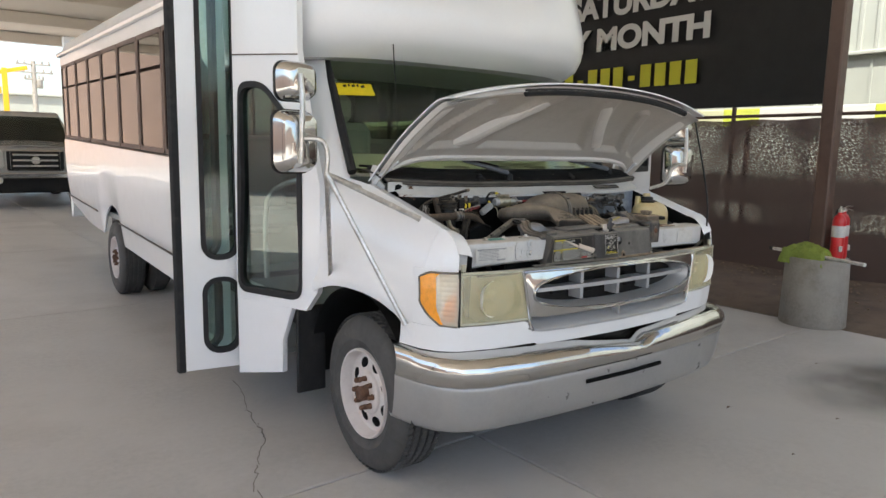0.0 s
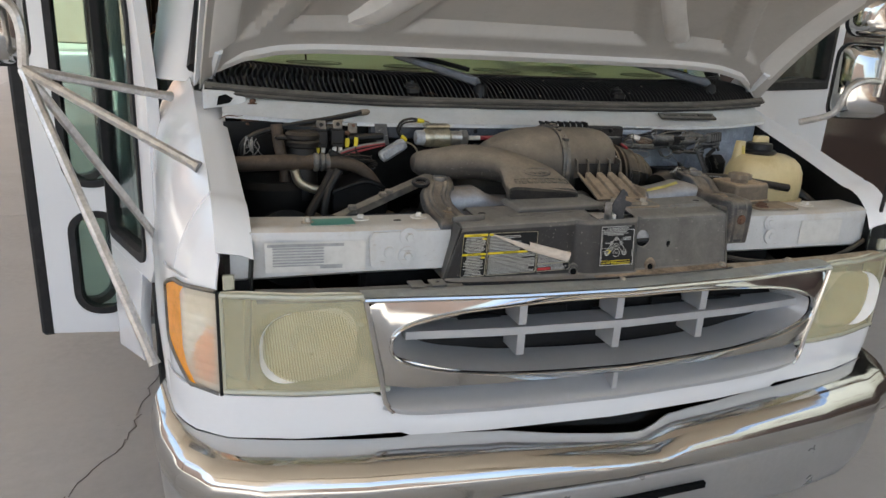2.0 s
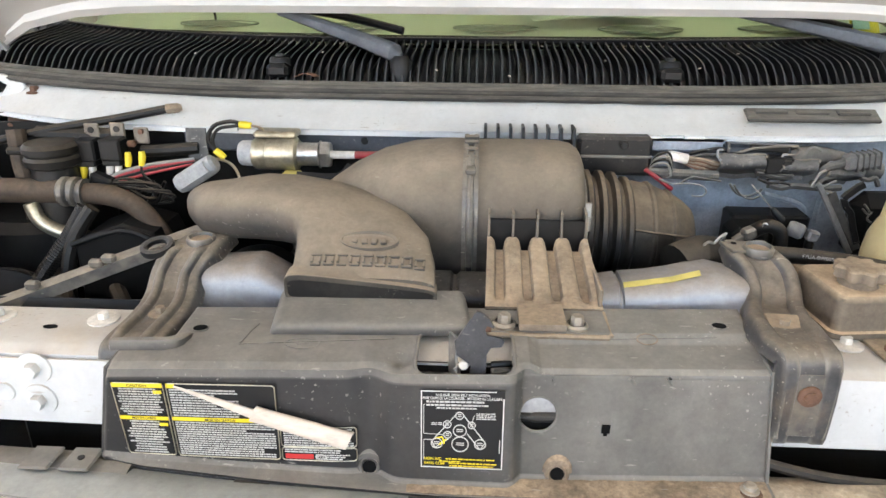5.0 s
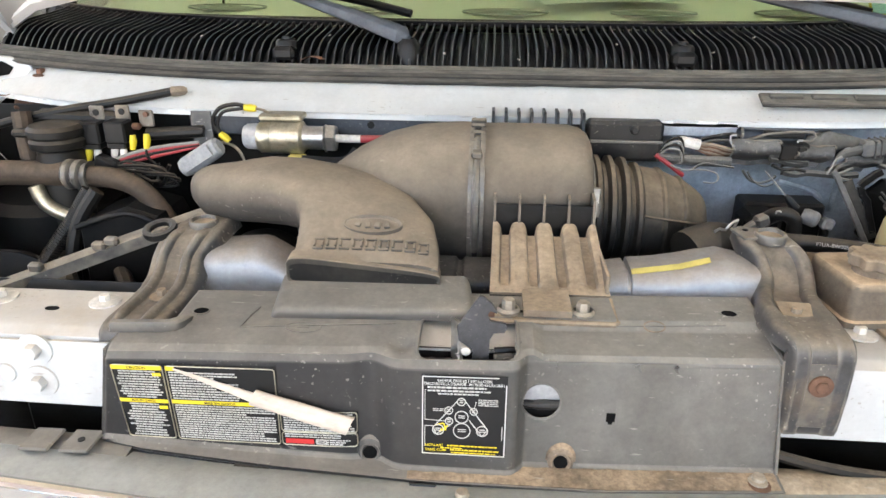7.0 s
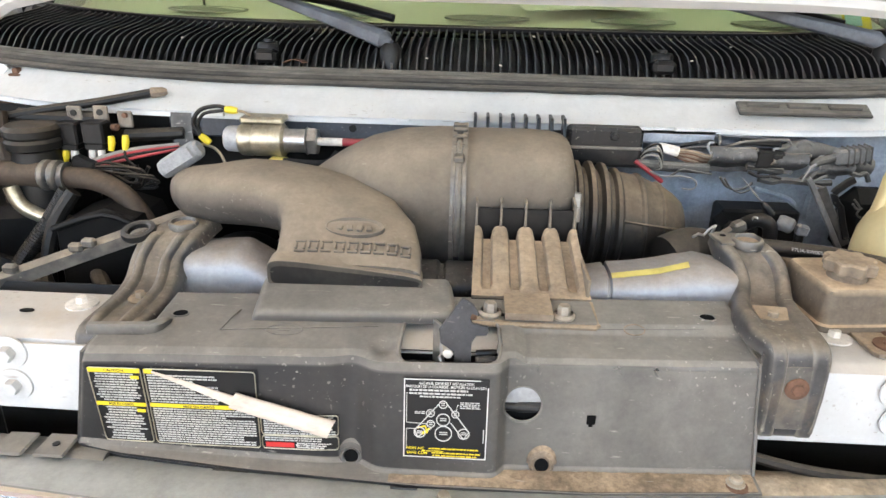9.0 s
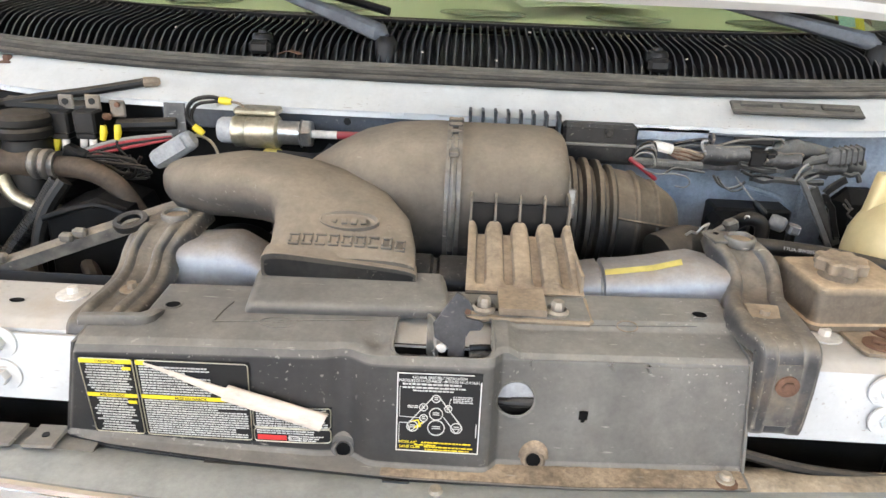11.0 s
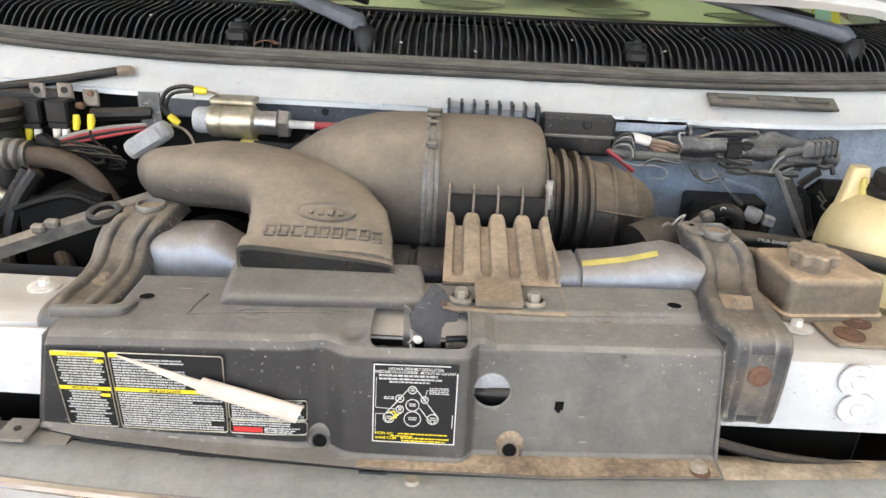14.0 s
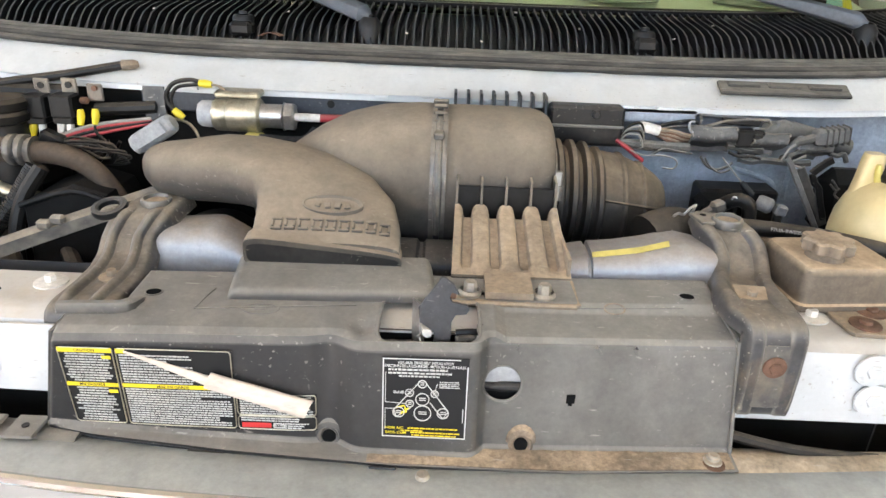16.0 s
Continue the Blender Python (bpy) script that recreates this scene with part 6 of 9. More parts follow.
HOLE = (.040, 1.1035, .0195)
xs_ = np.array(sorted(set(np.concatenate([np.linspace(-.436, .286, 190), np.linspace(.015, .065, 40), np.linspace(-.092, .018, 70)]).round(5))))
vs_ = np.array(sorted(set(np.concatenate([np.linspace(0, 1, 90), np.linspace(.28, .52, 40), np.linspace(.56, .84, 50), NP]).round(5))))
W = len(vs_)
flat, drop = [], []
for x in xs_:
    for v in vs_:
        p = list(shield_pt(x, v))
        if v < .56 and abs(p[0] - HOLE[0]) < .03:
            d = math.hypot(p[0] - HOLE[0], p[2] - HOLE[1])
            if abs(d - HOLE[2]) < .0011:
                p[0], p[2] = HOLE[0] + (p[0] - HOLE[0]) * HOLE[2] / d, HOLE[1] + (p[2] - HOLE[1]) * HOLE[2] / d
        if v > .56 and -.12 < p[0] < .05:
            yy = p[1] - .026 * (p[0] + .4)
            d = latch_gap(p[0], yy)
            if abs(d) < .0011:
                gx, gy = latch_gap(p[0] + .0005, yy) - d, latch_gap(p[0], yy + .0005) - d
                n_ = math.hypot(gx, gy) or 1
                p[0] -= d * gx / n_
                p[1] -= d * gy / n_
        flat.append(tuple(p))
quads = []
for i in range(len(xs_) - 1):
    for j in range(W - 1):
        q = (i * W + j, (i + 1) * W + j, (i + 1) * W + j + 1, i * W + j + 1)
        c = [sum(flat[a][n] for a in q) / 4 for n in range(3)]
        yy = c[1] - .026 * (c[0] + .4)
        if vs_[j] < .56 and math.hypot(c[0] - HOLE[0], c[2] - HOLE[1]) < HOLE[2]:
            continue
        if vs_[j] >= .56 and (latch_gap(c[0], yy) < 0 or (c[0] < -.356 and yy > .222)):
            continue
        quads.append(q)
shield = part("radiator_shield", G().add(flat, quads), "shield", bus, "dusty black plastic radiator shield with labels", smooth=50)
sol = shield.modifiers.new("thickness", "SOLIDIFY")
sol.thickness, sol.offset = .0035, -1


def top_z(x, yy):
    """Height of the shield's top at x, with yy counted before the slant."""
    return float(np.interp(yy, [.1895, .225, .300], [1.1512, 1.1545, 1.158])) + .014 * (x + .4) - (.007 * min(1, max(0, (x - .030) / .012)) * (1 - min(1, max(0, (yy - .234) / .012))))


rim_p = []
for k in range(64):
    a = 2 * math.pi * k / 64
    x, yy = -.037 + .1 * math.cos(a), .2105 + .1 * math.sin(a)
    for _ in range(30):
        d = latch_gap(x, yy)
        x, yy = x - d * math.cos(a) * .6, yy - d * math.sin(a) * .6
    rim_p.append((x, yy + .026 * (x + .4), (top_z(x, yy) if yy > .1865 else lerp(crest(x)[1] + .0045, top_z(x, .1895), max(0, (yy - .1715) / .015))) - .0008))
part("opening_rim", G().tube(rim_p + rim_p[:1], .0022, 8, 1, cap=False), "shield", shield)
part("hole_rim", G().tube([face(HOLE[0] + HOLE[2] * math.cos(a), HOLE[1] + HOLE[2] * math.sin(a), -.0005) for a in np.linspace(0, 2 * math.pi, 49)], .0010, 6, 1, cap=False), "shield", shield)
# raised back section, end walls and the lip that wraps the bracket's foot
part("raised_step", G().grid(lambda u, v: sh(lerp(-.262 + .010 * (1 - v), -.040 + .012 * (1 - v), u) - .006 * max(0, abs(2 * u - 1) - .9) * (1 if u < .5 else -1), float(np.interp(v, [0, .10, .18, .26, 1], [.2395, .2405, .244, .252, .318])), float(np.interp(v, [0, .10, .18, .26, 1], [1.1545, 1.162, 1.1660, 1.1675, 1.172])) - .010 * max(0, abs(2 * u - 1) - .955) / .045), 60, 26, .012), "shield", shield)
for xb, xt, s_ in ((-.436, -.4075, 1), (.286, .276, -1)):
    part("end_wall", G().grid(lambda u, v, xb=xb, xt=xt: (lerp(xb, xt, v), lerp(lerp(foot_y(xb), crest(xt)[0] + .004, v), .285 + .026 * (xb + .4), u), lerp(1.031, crest(xt)[1] + .0075 + .006 * u, v)), 10, 8, .003), "shield", shield)
lip_rings = []
for x, yy, w, h in ((-.4180, .2135, .006, .006), (-.4165, .2140, .010, .010), (-.400, .2140, .0105, .011), (-.360, .2145, .0105, .011), (-.352, .2160, .011, .011), (-.3455, .2225, .011, .010), (-.3435, .2330, .010, .007), (-.3430, .2400, .007, .003)):
    d = Vector((0, 1, 0)) if x < -.353 else Vector((-.75, .66, 0)) if yy < .228 else Vector((-1, .1, 0))
    c = Vector((x, yy + .026 * (x + .4), top_z(x, yy) - .001))
    lip_rings.append([c + d * w * a + Vector((0, 0, h * b)) for a, b in ((-.6, 0), (-.55, .75), (-.35, 1.0), (.35, 1.0), (.55, .75), (.6, 0))])
part("end_lip", G().loft(lip_rings), "shield", shield)
part("bottom_lip", G().grid(lambda u, v: (lerp(-.434, .284, u), lip_y(lerp(-.434, .284, u)) + .003 + .012 * v, 1.0235 - .006 * v), 60, 2, .003), "black", shield)
for x, w in ((-.262, .040), (-.105, .045), (-.035, .03), (.11, .05), (.215, .03)):
    part("lip_tab", G().box((0, 0, 0), (w, .010, .004), .001, pose(x, lip_y(x) - .001, 1.0205, 0, 0, math.degrees(math.atan2(lip_y(x + .02) - lip_y(x - .02), .04)))), "cover", shield)
part("centre_tab", G().prism([(-.014, 0), (.014, 0), (.011, -.024), (-.011, -.024)], .005, Matrix.Translation((-.078, lip_y(-.078) + .001, 1.0255)) @ Euler((radians(62), 0, 0)).to_matrix().to_4x4(), .001), "cover", shield)
for x, z in ((-.137, 1.0355), (.063, 1.0365)):
    fx = face(x, z, .002)
    m_ = Matrix.Translation(fx) @ Euler((radians(70), 0, 0)).to_matrix().to_4x4()
    rim_m = "ledge" if x > 0 else "shield"
    part("pin_rim", G().lathe([(.0135, -.003), (.0130, .0010), (.0105, .0030), (.0085, .0026), (.0074, .0010), (.0070, -.004)], (0, 0, 0), "z", 24, m_), rim_m, shield)
    part("pin_hole", G().lathe([(.0074, .0012), (.0070, .0016), (0, .0016)], (0, 0, 0), "z", 16, m_), "void", shield)
    part("pin_boss", G().loft([[(fx[0] + w * math.cos(a), fx[1] - .001 + d, fx[2] + .002 + h * math.sin(a)) for a in np.linspace(0, math.pi, 14)] for w, h, d in ((.017, .020, .006), (.0150, .016, .0005), (.012, .011, -.001))], cap=False, close=False), rim_m, shield)
pin_ob = part("push_pin", G().lathe([(.010, 0), (.0095, .003), (.0065, .004), (.0065, .008), (.0045, .0095), (0, .0095)], (.262, foot_y(.262) - .011, 1.0300), "z", 14), "bolt", shield)
part("pin_dirt", G().lathe([(.015, 0), (.011, .0012), (0, .0014)], (.262, foot_y(.262) - .011, 1.0300), "z", 14), "rust", pin_ob)
for x, yy in ((-.335, .252), (.244, .262)):
    c = (x, yy + .026 * (x + .4), top_z(x, yy))
    part("oval_hole", G().loft([[(c[0] + .0085 * k * math.cos(a), c[1] + .0075 * k * math.sin(a), c[2] + d) for a in np.linspace(0, 2 * math.pi, 18, endpoint=False)] for k, d in ((1.15, 0), (1.15, .0009), (1.0, .0012), (.92, .0004))], cap=False), "shield", shield)
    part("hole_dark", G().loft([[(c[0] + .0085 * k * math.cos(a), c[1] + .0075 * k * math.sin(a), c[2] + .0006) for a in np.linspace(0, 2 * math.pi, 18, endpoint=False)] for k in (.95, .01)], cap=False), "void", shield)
for cx, cy, rx, ry in ((-.213, .222, .019, .0095), (.160, .2395, .011, .0055)):
    part("emboss", G().tube([(cx + rx * math.cos(a), cy + ry * math.sin(a) + .026 * (cx + .4), top_z(cx, cy + ry * math.sin(a)) + .0004) for a in np.linspace(0, 2 * math.pi, 32)], .0008, 6, 1), "shield" if cx < 0 else "ledge", shield)
part("emboss_mark", G().box((0, 0, 0), (.013, .0030, .0012), .0004, pose(*sh(-.213, .222, 1.1546), 3, 0, 4)), "shield", shield)
for q in (((-.272, .262), (-.280, .224), (-.262, .222), (-.115, .232)), ((.048, .2505), (.046, .2440), (.058, .2400), (.130, .2400), (.235, .2420))):
    part("moulded_line", G().tube([(x, yy + .026 * (x + .4), top_z(x, yy) + .0003) for x, yy in q], .0010, 6, 2), "shield", shield)
part("dust_ledge", G().grid(lambda u, v: (lerp(-.095, .282, u), lerp(lip_y(lerp(-.095, .282, u)) + .0012, foot_y(lerp(-.095, .282, u)) + relief(lerp(-.095, .282, u)) - .0055 + .002 * noise.noise((u * 30, 0, 0)), v), 1.0290 + .0021 * v + .0012 * min(1, u * 12)), 60, 5, .001), "ledge", shield, "tan dust and rust stain on the lower ledge")
slot_m = Matrix.Translation(face(.111, 1.0870, .0004)) @ Euler((radians(94), 0, radians(1.5))).to_matrix().to_4x4()
part("slot", G().prism([(-.0022, -.0085), (.0020, -.0085), (.0020, -.0035), (.0044, -.0035), (.0044, .0070), (-.0044, .0070), (-.0044, -.0035), (-.0022, -.0035)], .0012, slot_m, 0), "void", shield)
# inside the openings
part("hole_back", G().box((.04, .199, 1.112), (.060, .004, .040)), "grey_pl", shield)
part("hole_part", G().box((.042, .1985, 1.0850), (.060, .006, .030), .002), "black", shield)
part("hole_pipe", G().tube([(.012, .1955, 1.094), (.032, .195, 1.0945), (.037, .195, 1.0955), (.068, .195, 1.0965)], [.0035, .0035, .0055, .0055], 10, 0), "cover", shield)
part("latch_well", G().box((-.036, .272, 1.118), (.115, .004, .09)), "engine", shield)

# hood latch in its opening
well = part("latch_mount", G().grid(lambda u, v: (lerp(-.092, .020, u), lerp(.214, .268, v), 1.1495 - .004 * (1 - v) ** 2), 10, 6, .004), "bay_paint", bus, "dusty white latch mounting plate")
part("mount_front", G().grid(lambda u, v: (lerp(-.092, .020, u), .2135 + .001 * v, lerp(1.120, 1.146, v)), 6, 3, .003), "black", well)
part("mount_base", G().box((-.038, .203, 1.124), (.10, .03, .022), .004), "black", well)
for x in (-.074, -.056):
    part("mount_bolt", G().lathe([(.0085, 0), (.008, .003), (.005, .0045), (.005, .006), (0, .006)], (x, .200, 1.135), "z", 12), "cover", well)
part("catch_arm", G().tube([(-.010, .198, 1.1455), (.006, .198, 1.1465), (.012, .200, 1.142), (.014, .204, 1.136)], [.0055, .0065, .007, .007], 10, 3), "cover", well)
part("catch_arm", G().tube([(-.010, .205, 1.1515), (.004, .206, 1.1525), (.013, .210, 1.1500)], .0035, 8, 3), "black", well)
part("arm_pin", G().lathe([(.006, 0), (.0055, .003), (0, .0035)], (.004, .190, 1.146), "y", 14), "cover", well)
hook = [(-.0320, 1.134), (-.0320, 1.158), (-.0460, 1.168), (-.0478, 1.184), (-.0260, 1.2185), (-.0225, 1.2180), (-.0140, 1.2110), (-.0085, 1.2010), (-.0155, 1.2035), (-.0180, 1.1980), (-.0150, 1.1920), (.0000, 1.1885), (.0022, 1.1840), (-.0005, 1.1790), (-.0110, 1.1775), (-.0150, 1.1700), (-.0155, 1.134)]
ym = Euler((radians(90), 0, 0)).to_matrix().to_4x4()
latch = part("hood_latch", G().prism(hook, .004, Matrix.Translation((0, .197, 0)) @ ym, .0007), "latch_steel", bus, "dark grey steel hood latch hook", smooth=20)
# Bright steel here paints the light falling on the folded edge of the dark latch.
part("latch_flange", G().grid(lambda u, v: (lerp(-.0545, -.0470, u) + .010 * max(0, .45 - v) * u, lerp(.212, .1945, u), lerp(1.138, 1.1845 + .003 * u, v)), 6, 8, .003), "steel", latch)
part("latch_foot", G().prism([(-.0330, 1.134), (-.0140, 1.134), (-.0140, 1.139), (-.0330, 1.139)], .008, Matrix.Translation((0, .196, 0)) @ ym, .001), "cover", latch)
part("latch_rivet", G().lathe([(.0052, 0), (.0048, .002), (0, .0028)], (0, 0, 0), "z", 16, Matrix.Translation((-.0385, .1960, 1.1555)) @ ym), "white_pl", latch)
part("latch_spring", G().tube([(-.0470 + .0022 * math.cos(k * 1.6), .1955 + .0022 * math.sin(k * 1.6), 1.1365 + k * .0014 + .0010 * k) for k in range(10)], .0010, 6, 2), "steel", latch)
part("rust_spot", G().box((-.0145, .200, 1.1975), (.007, .002, .010), .001), "rust", latch)


# labels on the shield
def patch(g, fn, x0, x1, w0, w1, off, n=1):
    """A thin flat piece on the shield's face between x0 and x1 and the heights that fn gives."""
    return g.grid(lambda u, v: face(lerp(x0, x1, u), fn(lerp(x0, x1, u), lerp(w0, w1, v)), off), n, 1, -.0005)


def caution_z(x, w):
    return lerp(1.037 + .03 * (x + .4025), 1.1335, w)


def belt_z(x, w):
    return lerp(1.051, 1.139, w)


def border(g, fn, x0, x1, w0, w1, t=.0007, r=.0035, n=10):
    """A thin rounded outline."""
    hgt = fn((x0 + x1) / 2, w1) - fn((x0 + x1) / 2, w0)
    P = []
    for x, w in rrect(x1 - x0, hgt, r, 4, (x0 + x1) / 2, hgt / 2):
        P.append((x, lerp(w0, w1, w / hgt)))
    Q = [Vector(face(x, fn(x, w), .0022)) for x, w in P]
    Q.append(Q[0])
    fine = []
    for a, b in zip(Q, Q[1:]):
        k_ = max(1, int((b - a).length / .02))
        for k in range(k_):
            p = a.lerp(b, k / k_)
            fine.append(face(p[0], p[2], .0022))
    return g.tube(fine + fine[:1], t, 5, 0, cap=False)


def wording(text, fn, x0, x1, w, cap, material, parent, off=.0030, heavy=.00008):
    """Printed words on the face, from x0 to x1, their foot at w."""
    cu = bpy.data.curves.new("wording", "FONT")
    cu.body, cu.size, cu.offset = text, 1.0, heavy / cap * .7
    ob = new("wording", cu)
    bpy.context.view_layer.update()
    me = bpy.data.meshes.new_from_object(ob.evaluated_get(bpy.context.evaluated_depsgraph_get()))
    bpy.data.objects.remove(ob)
    lo, hi = min(v.co.x for v in me.vertices), max(v.co.x for v in me.vertices)
    for v in me.vertices:
        x = lerp(x0, x1, (v.co.x - lo) / (hi - lo))
        v.co = face(x, fn(x, w) + v.co.y * cap / .70, off)
    me.materials.clear()
    me.materials.append(M[material])
    o = new("wording", me)
    o.parent = parent
    return o


def lines_of_print(g, fn, x0, x1, w0, w1, rows, ragged=.2, centre=False, fill=.5):
    for k in range(rows):
        wm, h = lerp(w1, w0, (k + .5) / rows), (w1 - w0) / rows * fill / 2
        a, b = x0 + .0015, x1 - .0015
        if centre:
            c = random.uniform(0, .35) * (b - a) / 2
            a, b = a + c, b - c
        elif random.random() < .3:
            b -= random.random() * ragged * 2 * (b - a)
        x = a
        while x < b - .002:
            w = min(random.uniform(.0012, .0058), b - x)
            up_ = random.uniform(.75, 1.1)
            patch(g, fn, x, x + w, wm - h, wm + h * up_, .0024)
            x += w + random.uniform(.0006, .0010)


cau = part("caution_label", patch(patch(G(), caution_z, -.404, -.231, -.012, 1.012, .0014, 12), caution_z, -.231, -.1485, -.012, .47, .0014, 6), "label_b", shield, "black warning label with yellow bars, its corner peeled")
for x0, x1, w0, w1 in ((-.4025, -.3495, .945, 1.0), (-.3455, -.3365, .945, 1.0), (-.4025, -.3495, .500, .548), (-.3455, -.2545, .505, .553), (-.3605, -.3515, .865, .905), (-.3605, -.3515, .42, .46)):
    part("yellow_bar", patch(G(), caution_z, x0, x1, w0, w1, .0024, 3), "label_y", cau)
for x0, x1 in ((-.3865, -.3660), (-.3890, -.3630), (-.3100, -.2770)):
    wording("CAUTION" if x0 == -.3865 else "MISE EN GARDE", caution_z, x0, x1, .957 if x0 == -.3865 else .511, .0030, "label_b", cau)
bd = G()
for x0, x1, w0, w1 in ((-.4030, -.3492, 0, 1.0), (-.3458, -.2325, 0, 1.0), (-.2300, -.1495, .19, .46), (-.2300, -.1495, 0, .175)):
    border(bd, caution_z, x0, x1, w0, w1)
part("label_border", bd, "zinc", cau)
random.seed(11)
pr = G()
for x0, x1, w0, w1, n_, c_ in ((-.4015, -.3505, .56, .94, 11, True), (-.3445, -.270, .56, .94, 11, False), (-.4015, -.3505, .02, .495, 13, True), (-.3445, -.2340, .02, .497, 15, False), (-.2285, -.1510, .20, .45, 8, False), (-.2285, -.1510, .105, .165, 2, False), (-.1950, -.1510, .015, .10, 3, False)):
    lines_of_print(pr, caution_z, x0, x1, w0, w1, n_, .2, c_)
part("label_print", pr, "print", cau)
part("red_bar", patch(G(), caution_z, -.2265, -.1960, .025, .090, .0024, 2), "label_r", cau)
part("logo_oval", G().tube([face(-.188 + .006 * math.cos(a), caution_z(-.188, .055) + .0025 * math.sin(a), .0026) for a in np.linspace(0, 2 * math.pi, 20)], .0006, 5, 0, cap=False), "print", cau)


def curl_at(x, z, off):
    return face(x, z, off)


curl = G()
for pts, r0, r1, sweep, lift in (((-.3370, 1.1310, -.2545, 1.0985), .0012, .0062, 2.2, .004), ((-.2560, 1.1030, -.1560, 1.0735), .0098, .0112, 2.6, .0085)):
    xa, za, xb, zb = pts
    axis = (Vector(face(xb, zb)) - Vector(face(xa, za))).normalized()
    nrm = Vector((0, -1, 0))
    upv = nrm.cross(axis).normalized()
    if upv.z < 0:
        upv = -upv
    def roll(u, v, xa=xa, za=za, xb=xb, zb=zb, r0=r0, r1=r1, sweep=sweep, lift=lift, upv=upv, nrm=nrm):
        t = u + .05 * (v - .5) * (1 if lift > .005 else 0)
        c = Vector(face(lerp(xa, xb, t), lerp(za, zb, t), lift * .9))
        r = lerp(r0, r1, u) * (1 + .05 * noise.noise((u * 6, v * 3, 1)))
        a = lerp(-2.2, 2.4, v)
        return c + upv * r * math.sin(a) + nrm * r * .55 * math.cos(a)
    curl.grid(roll, 26, 14, .0005)
part("peeled_curl", curl, "paper", cau, "rolled-up peeled label corner, dirty white")

belt = part("belt_label", patch(G(), belt_z, -.0810, .0045, -.01, 1.01, .0014, 8), "label_b", shield, "black drive-belt diagram label with white lines")
bl = G()
for x0, x1, w0, w1 in ((-.0805, .0040, 0, .012), (-.0805, -.004, .988, 1), (-.0805, -.0793, 0, 1), (.0028, .0040, 0, .91)):
    patch(bl, belt_z, x0, x1, w0, w1, .0024, 6)
part("label_border", bl, "label_w", belt)
wording("4.6/5.4/6.8L DRIVE BELT INSTALLATION", belt_z, -.0655, -.0110, .935, .0030, "label_w", belt)
wording("PARCOURS DE LA COURROIE - MOTEURS 4,6 L/5,4 L/6,8 L", belt_z, -.0785, .0020, .893, .0030, "label_w", belt)
pr = G()
random.seed(3)
for x0, x1, w0, w1, n_ in ((-.0765, -.005, .84, .885, 1), (-.0765, -.010, .80, .84, 1), (-.066, -.020, .765, .80, 1), (-.0255, -.002, .64, .73, 4), (-.071, -.0575, .56, .60, 2)):
    lines_of_print(pr, belt_z, x0, x1, w0, w1, n_, .1)


def loop(g_, pts, w=.0006, closed=True):
    P = pts + pts[:1] if closed else pts
    for (xa, za), (xb, zb) in zip(P, P[1:]):
        d = math.hypot(xb - xa, zb - za) or 1
        nx, nz = -(zb - za) / d * w, (xb - xa) / d * w
        v = [face(xa + nx, za + nz, .0024), face(xb + nx, zb + nz, .0024), face(xb - nx, zb - nz, .0024), face(xa - nx, za - nz, .0024)]
        g_.add(v + [(a, b - .0004, c) for a, b, c in v], [(0, 1, 2, 3), (7, 6, 5, 4), (0, 4, 5, 1), (2, 6, 7, 3)])


for x, z, r in ((-.0410, 1.1115, .0040), (-.0535, 1.1015, .0040), (-.0285, 1.1010, .0036), (-.0405, 1.0945, .0066), (-.0530, 1.0895, .0038), (-.0640, 1.0795, .0056), (-.0400, 1.0790, .0084), (-.0195, 1.0795, .0056)):
    loop(pr, [(x + r * math.cos(a), z + r * math.sin(a)) for a in np.linspace(0, 2 * math.pi, 24, endpoint=False)], .0005)
    for k in range(2):
        w_ = (z + .0010 - k * .0022 - 1.051) / .088
        patch(pr, belt_z, x - r * .5, x + r * .5, w_, w_ + .010, .0024)
loop(pr, [(-.0448, 1.1125), (-.0690, 1.0820), (-.0660, 1.0742), (-.0520, 1.0850)], .0005, closed=False)
loop(pr, [(-.0372, 1.1125), (-.0142, 1.0815), (-.0195, 1.0735), (-.0330, 1.0915)], .0005, closed=False)
loop(pr, [(-.0765, 1.1235), (-.0775, 1.1235), (-.0775, 1.0905), (-.0570, 1.0895)], .0003, closed=False)
loop(pr, [(-.0775, 1.0600), (-.0775, 1.0835), (-.0690, 1.0835)], .0003, closed=False)
loop(pr, [(-.0280, 1.1045), (-.0265, 1.1115), (-.0255, 1.1115)], .0003, closed=False)
loop(pr, [(.0005, 1.0700), (.0005, 1.0850)], .0005, closed=False)
part("label_print", pr, "print", belt)
yl = G()
loop(yl, [(-.0665, 1.0845), (-.0585, 1.0870), (-.0560, 1.0800), (-.0625, 1.0780), (-.0540, 1.0845), (-.0600, 1.0790)], .0007, closed=False)
for x0, x1, w0, w1 in ((-.0560, .001, .105, .135), (-.063, -.035, .075, .10), (-.0530, .002, .05, .08), (-.052, -.004, .015, .045)):
    lines_of_print(yl, belt_z, x0, x1, w0, w1, 1, .1)
part("yellow_print", yl, "label_y", belt)
wording("NON A/C", belt_z, -.0770, -.0590, .105, .0030, "label_y", belt)
wording("SANS CLIM", belt_z, -.0770, -.0560, .045, .0030, "label_y", belt)

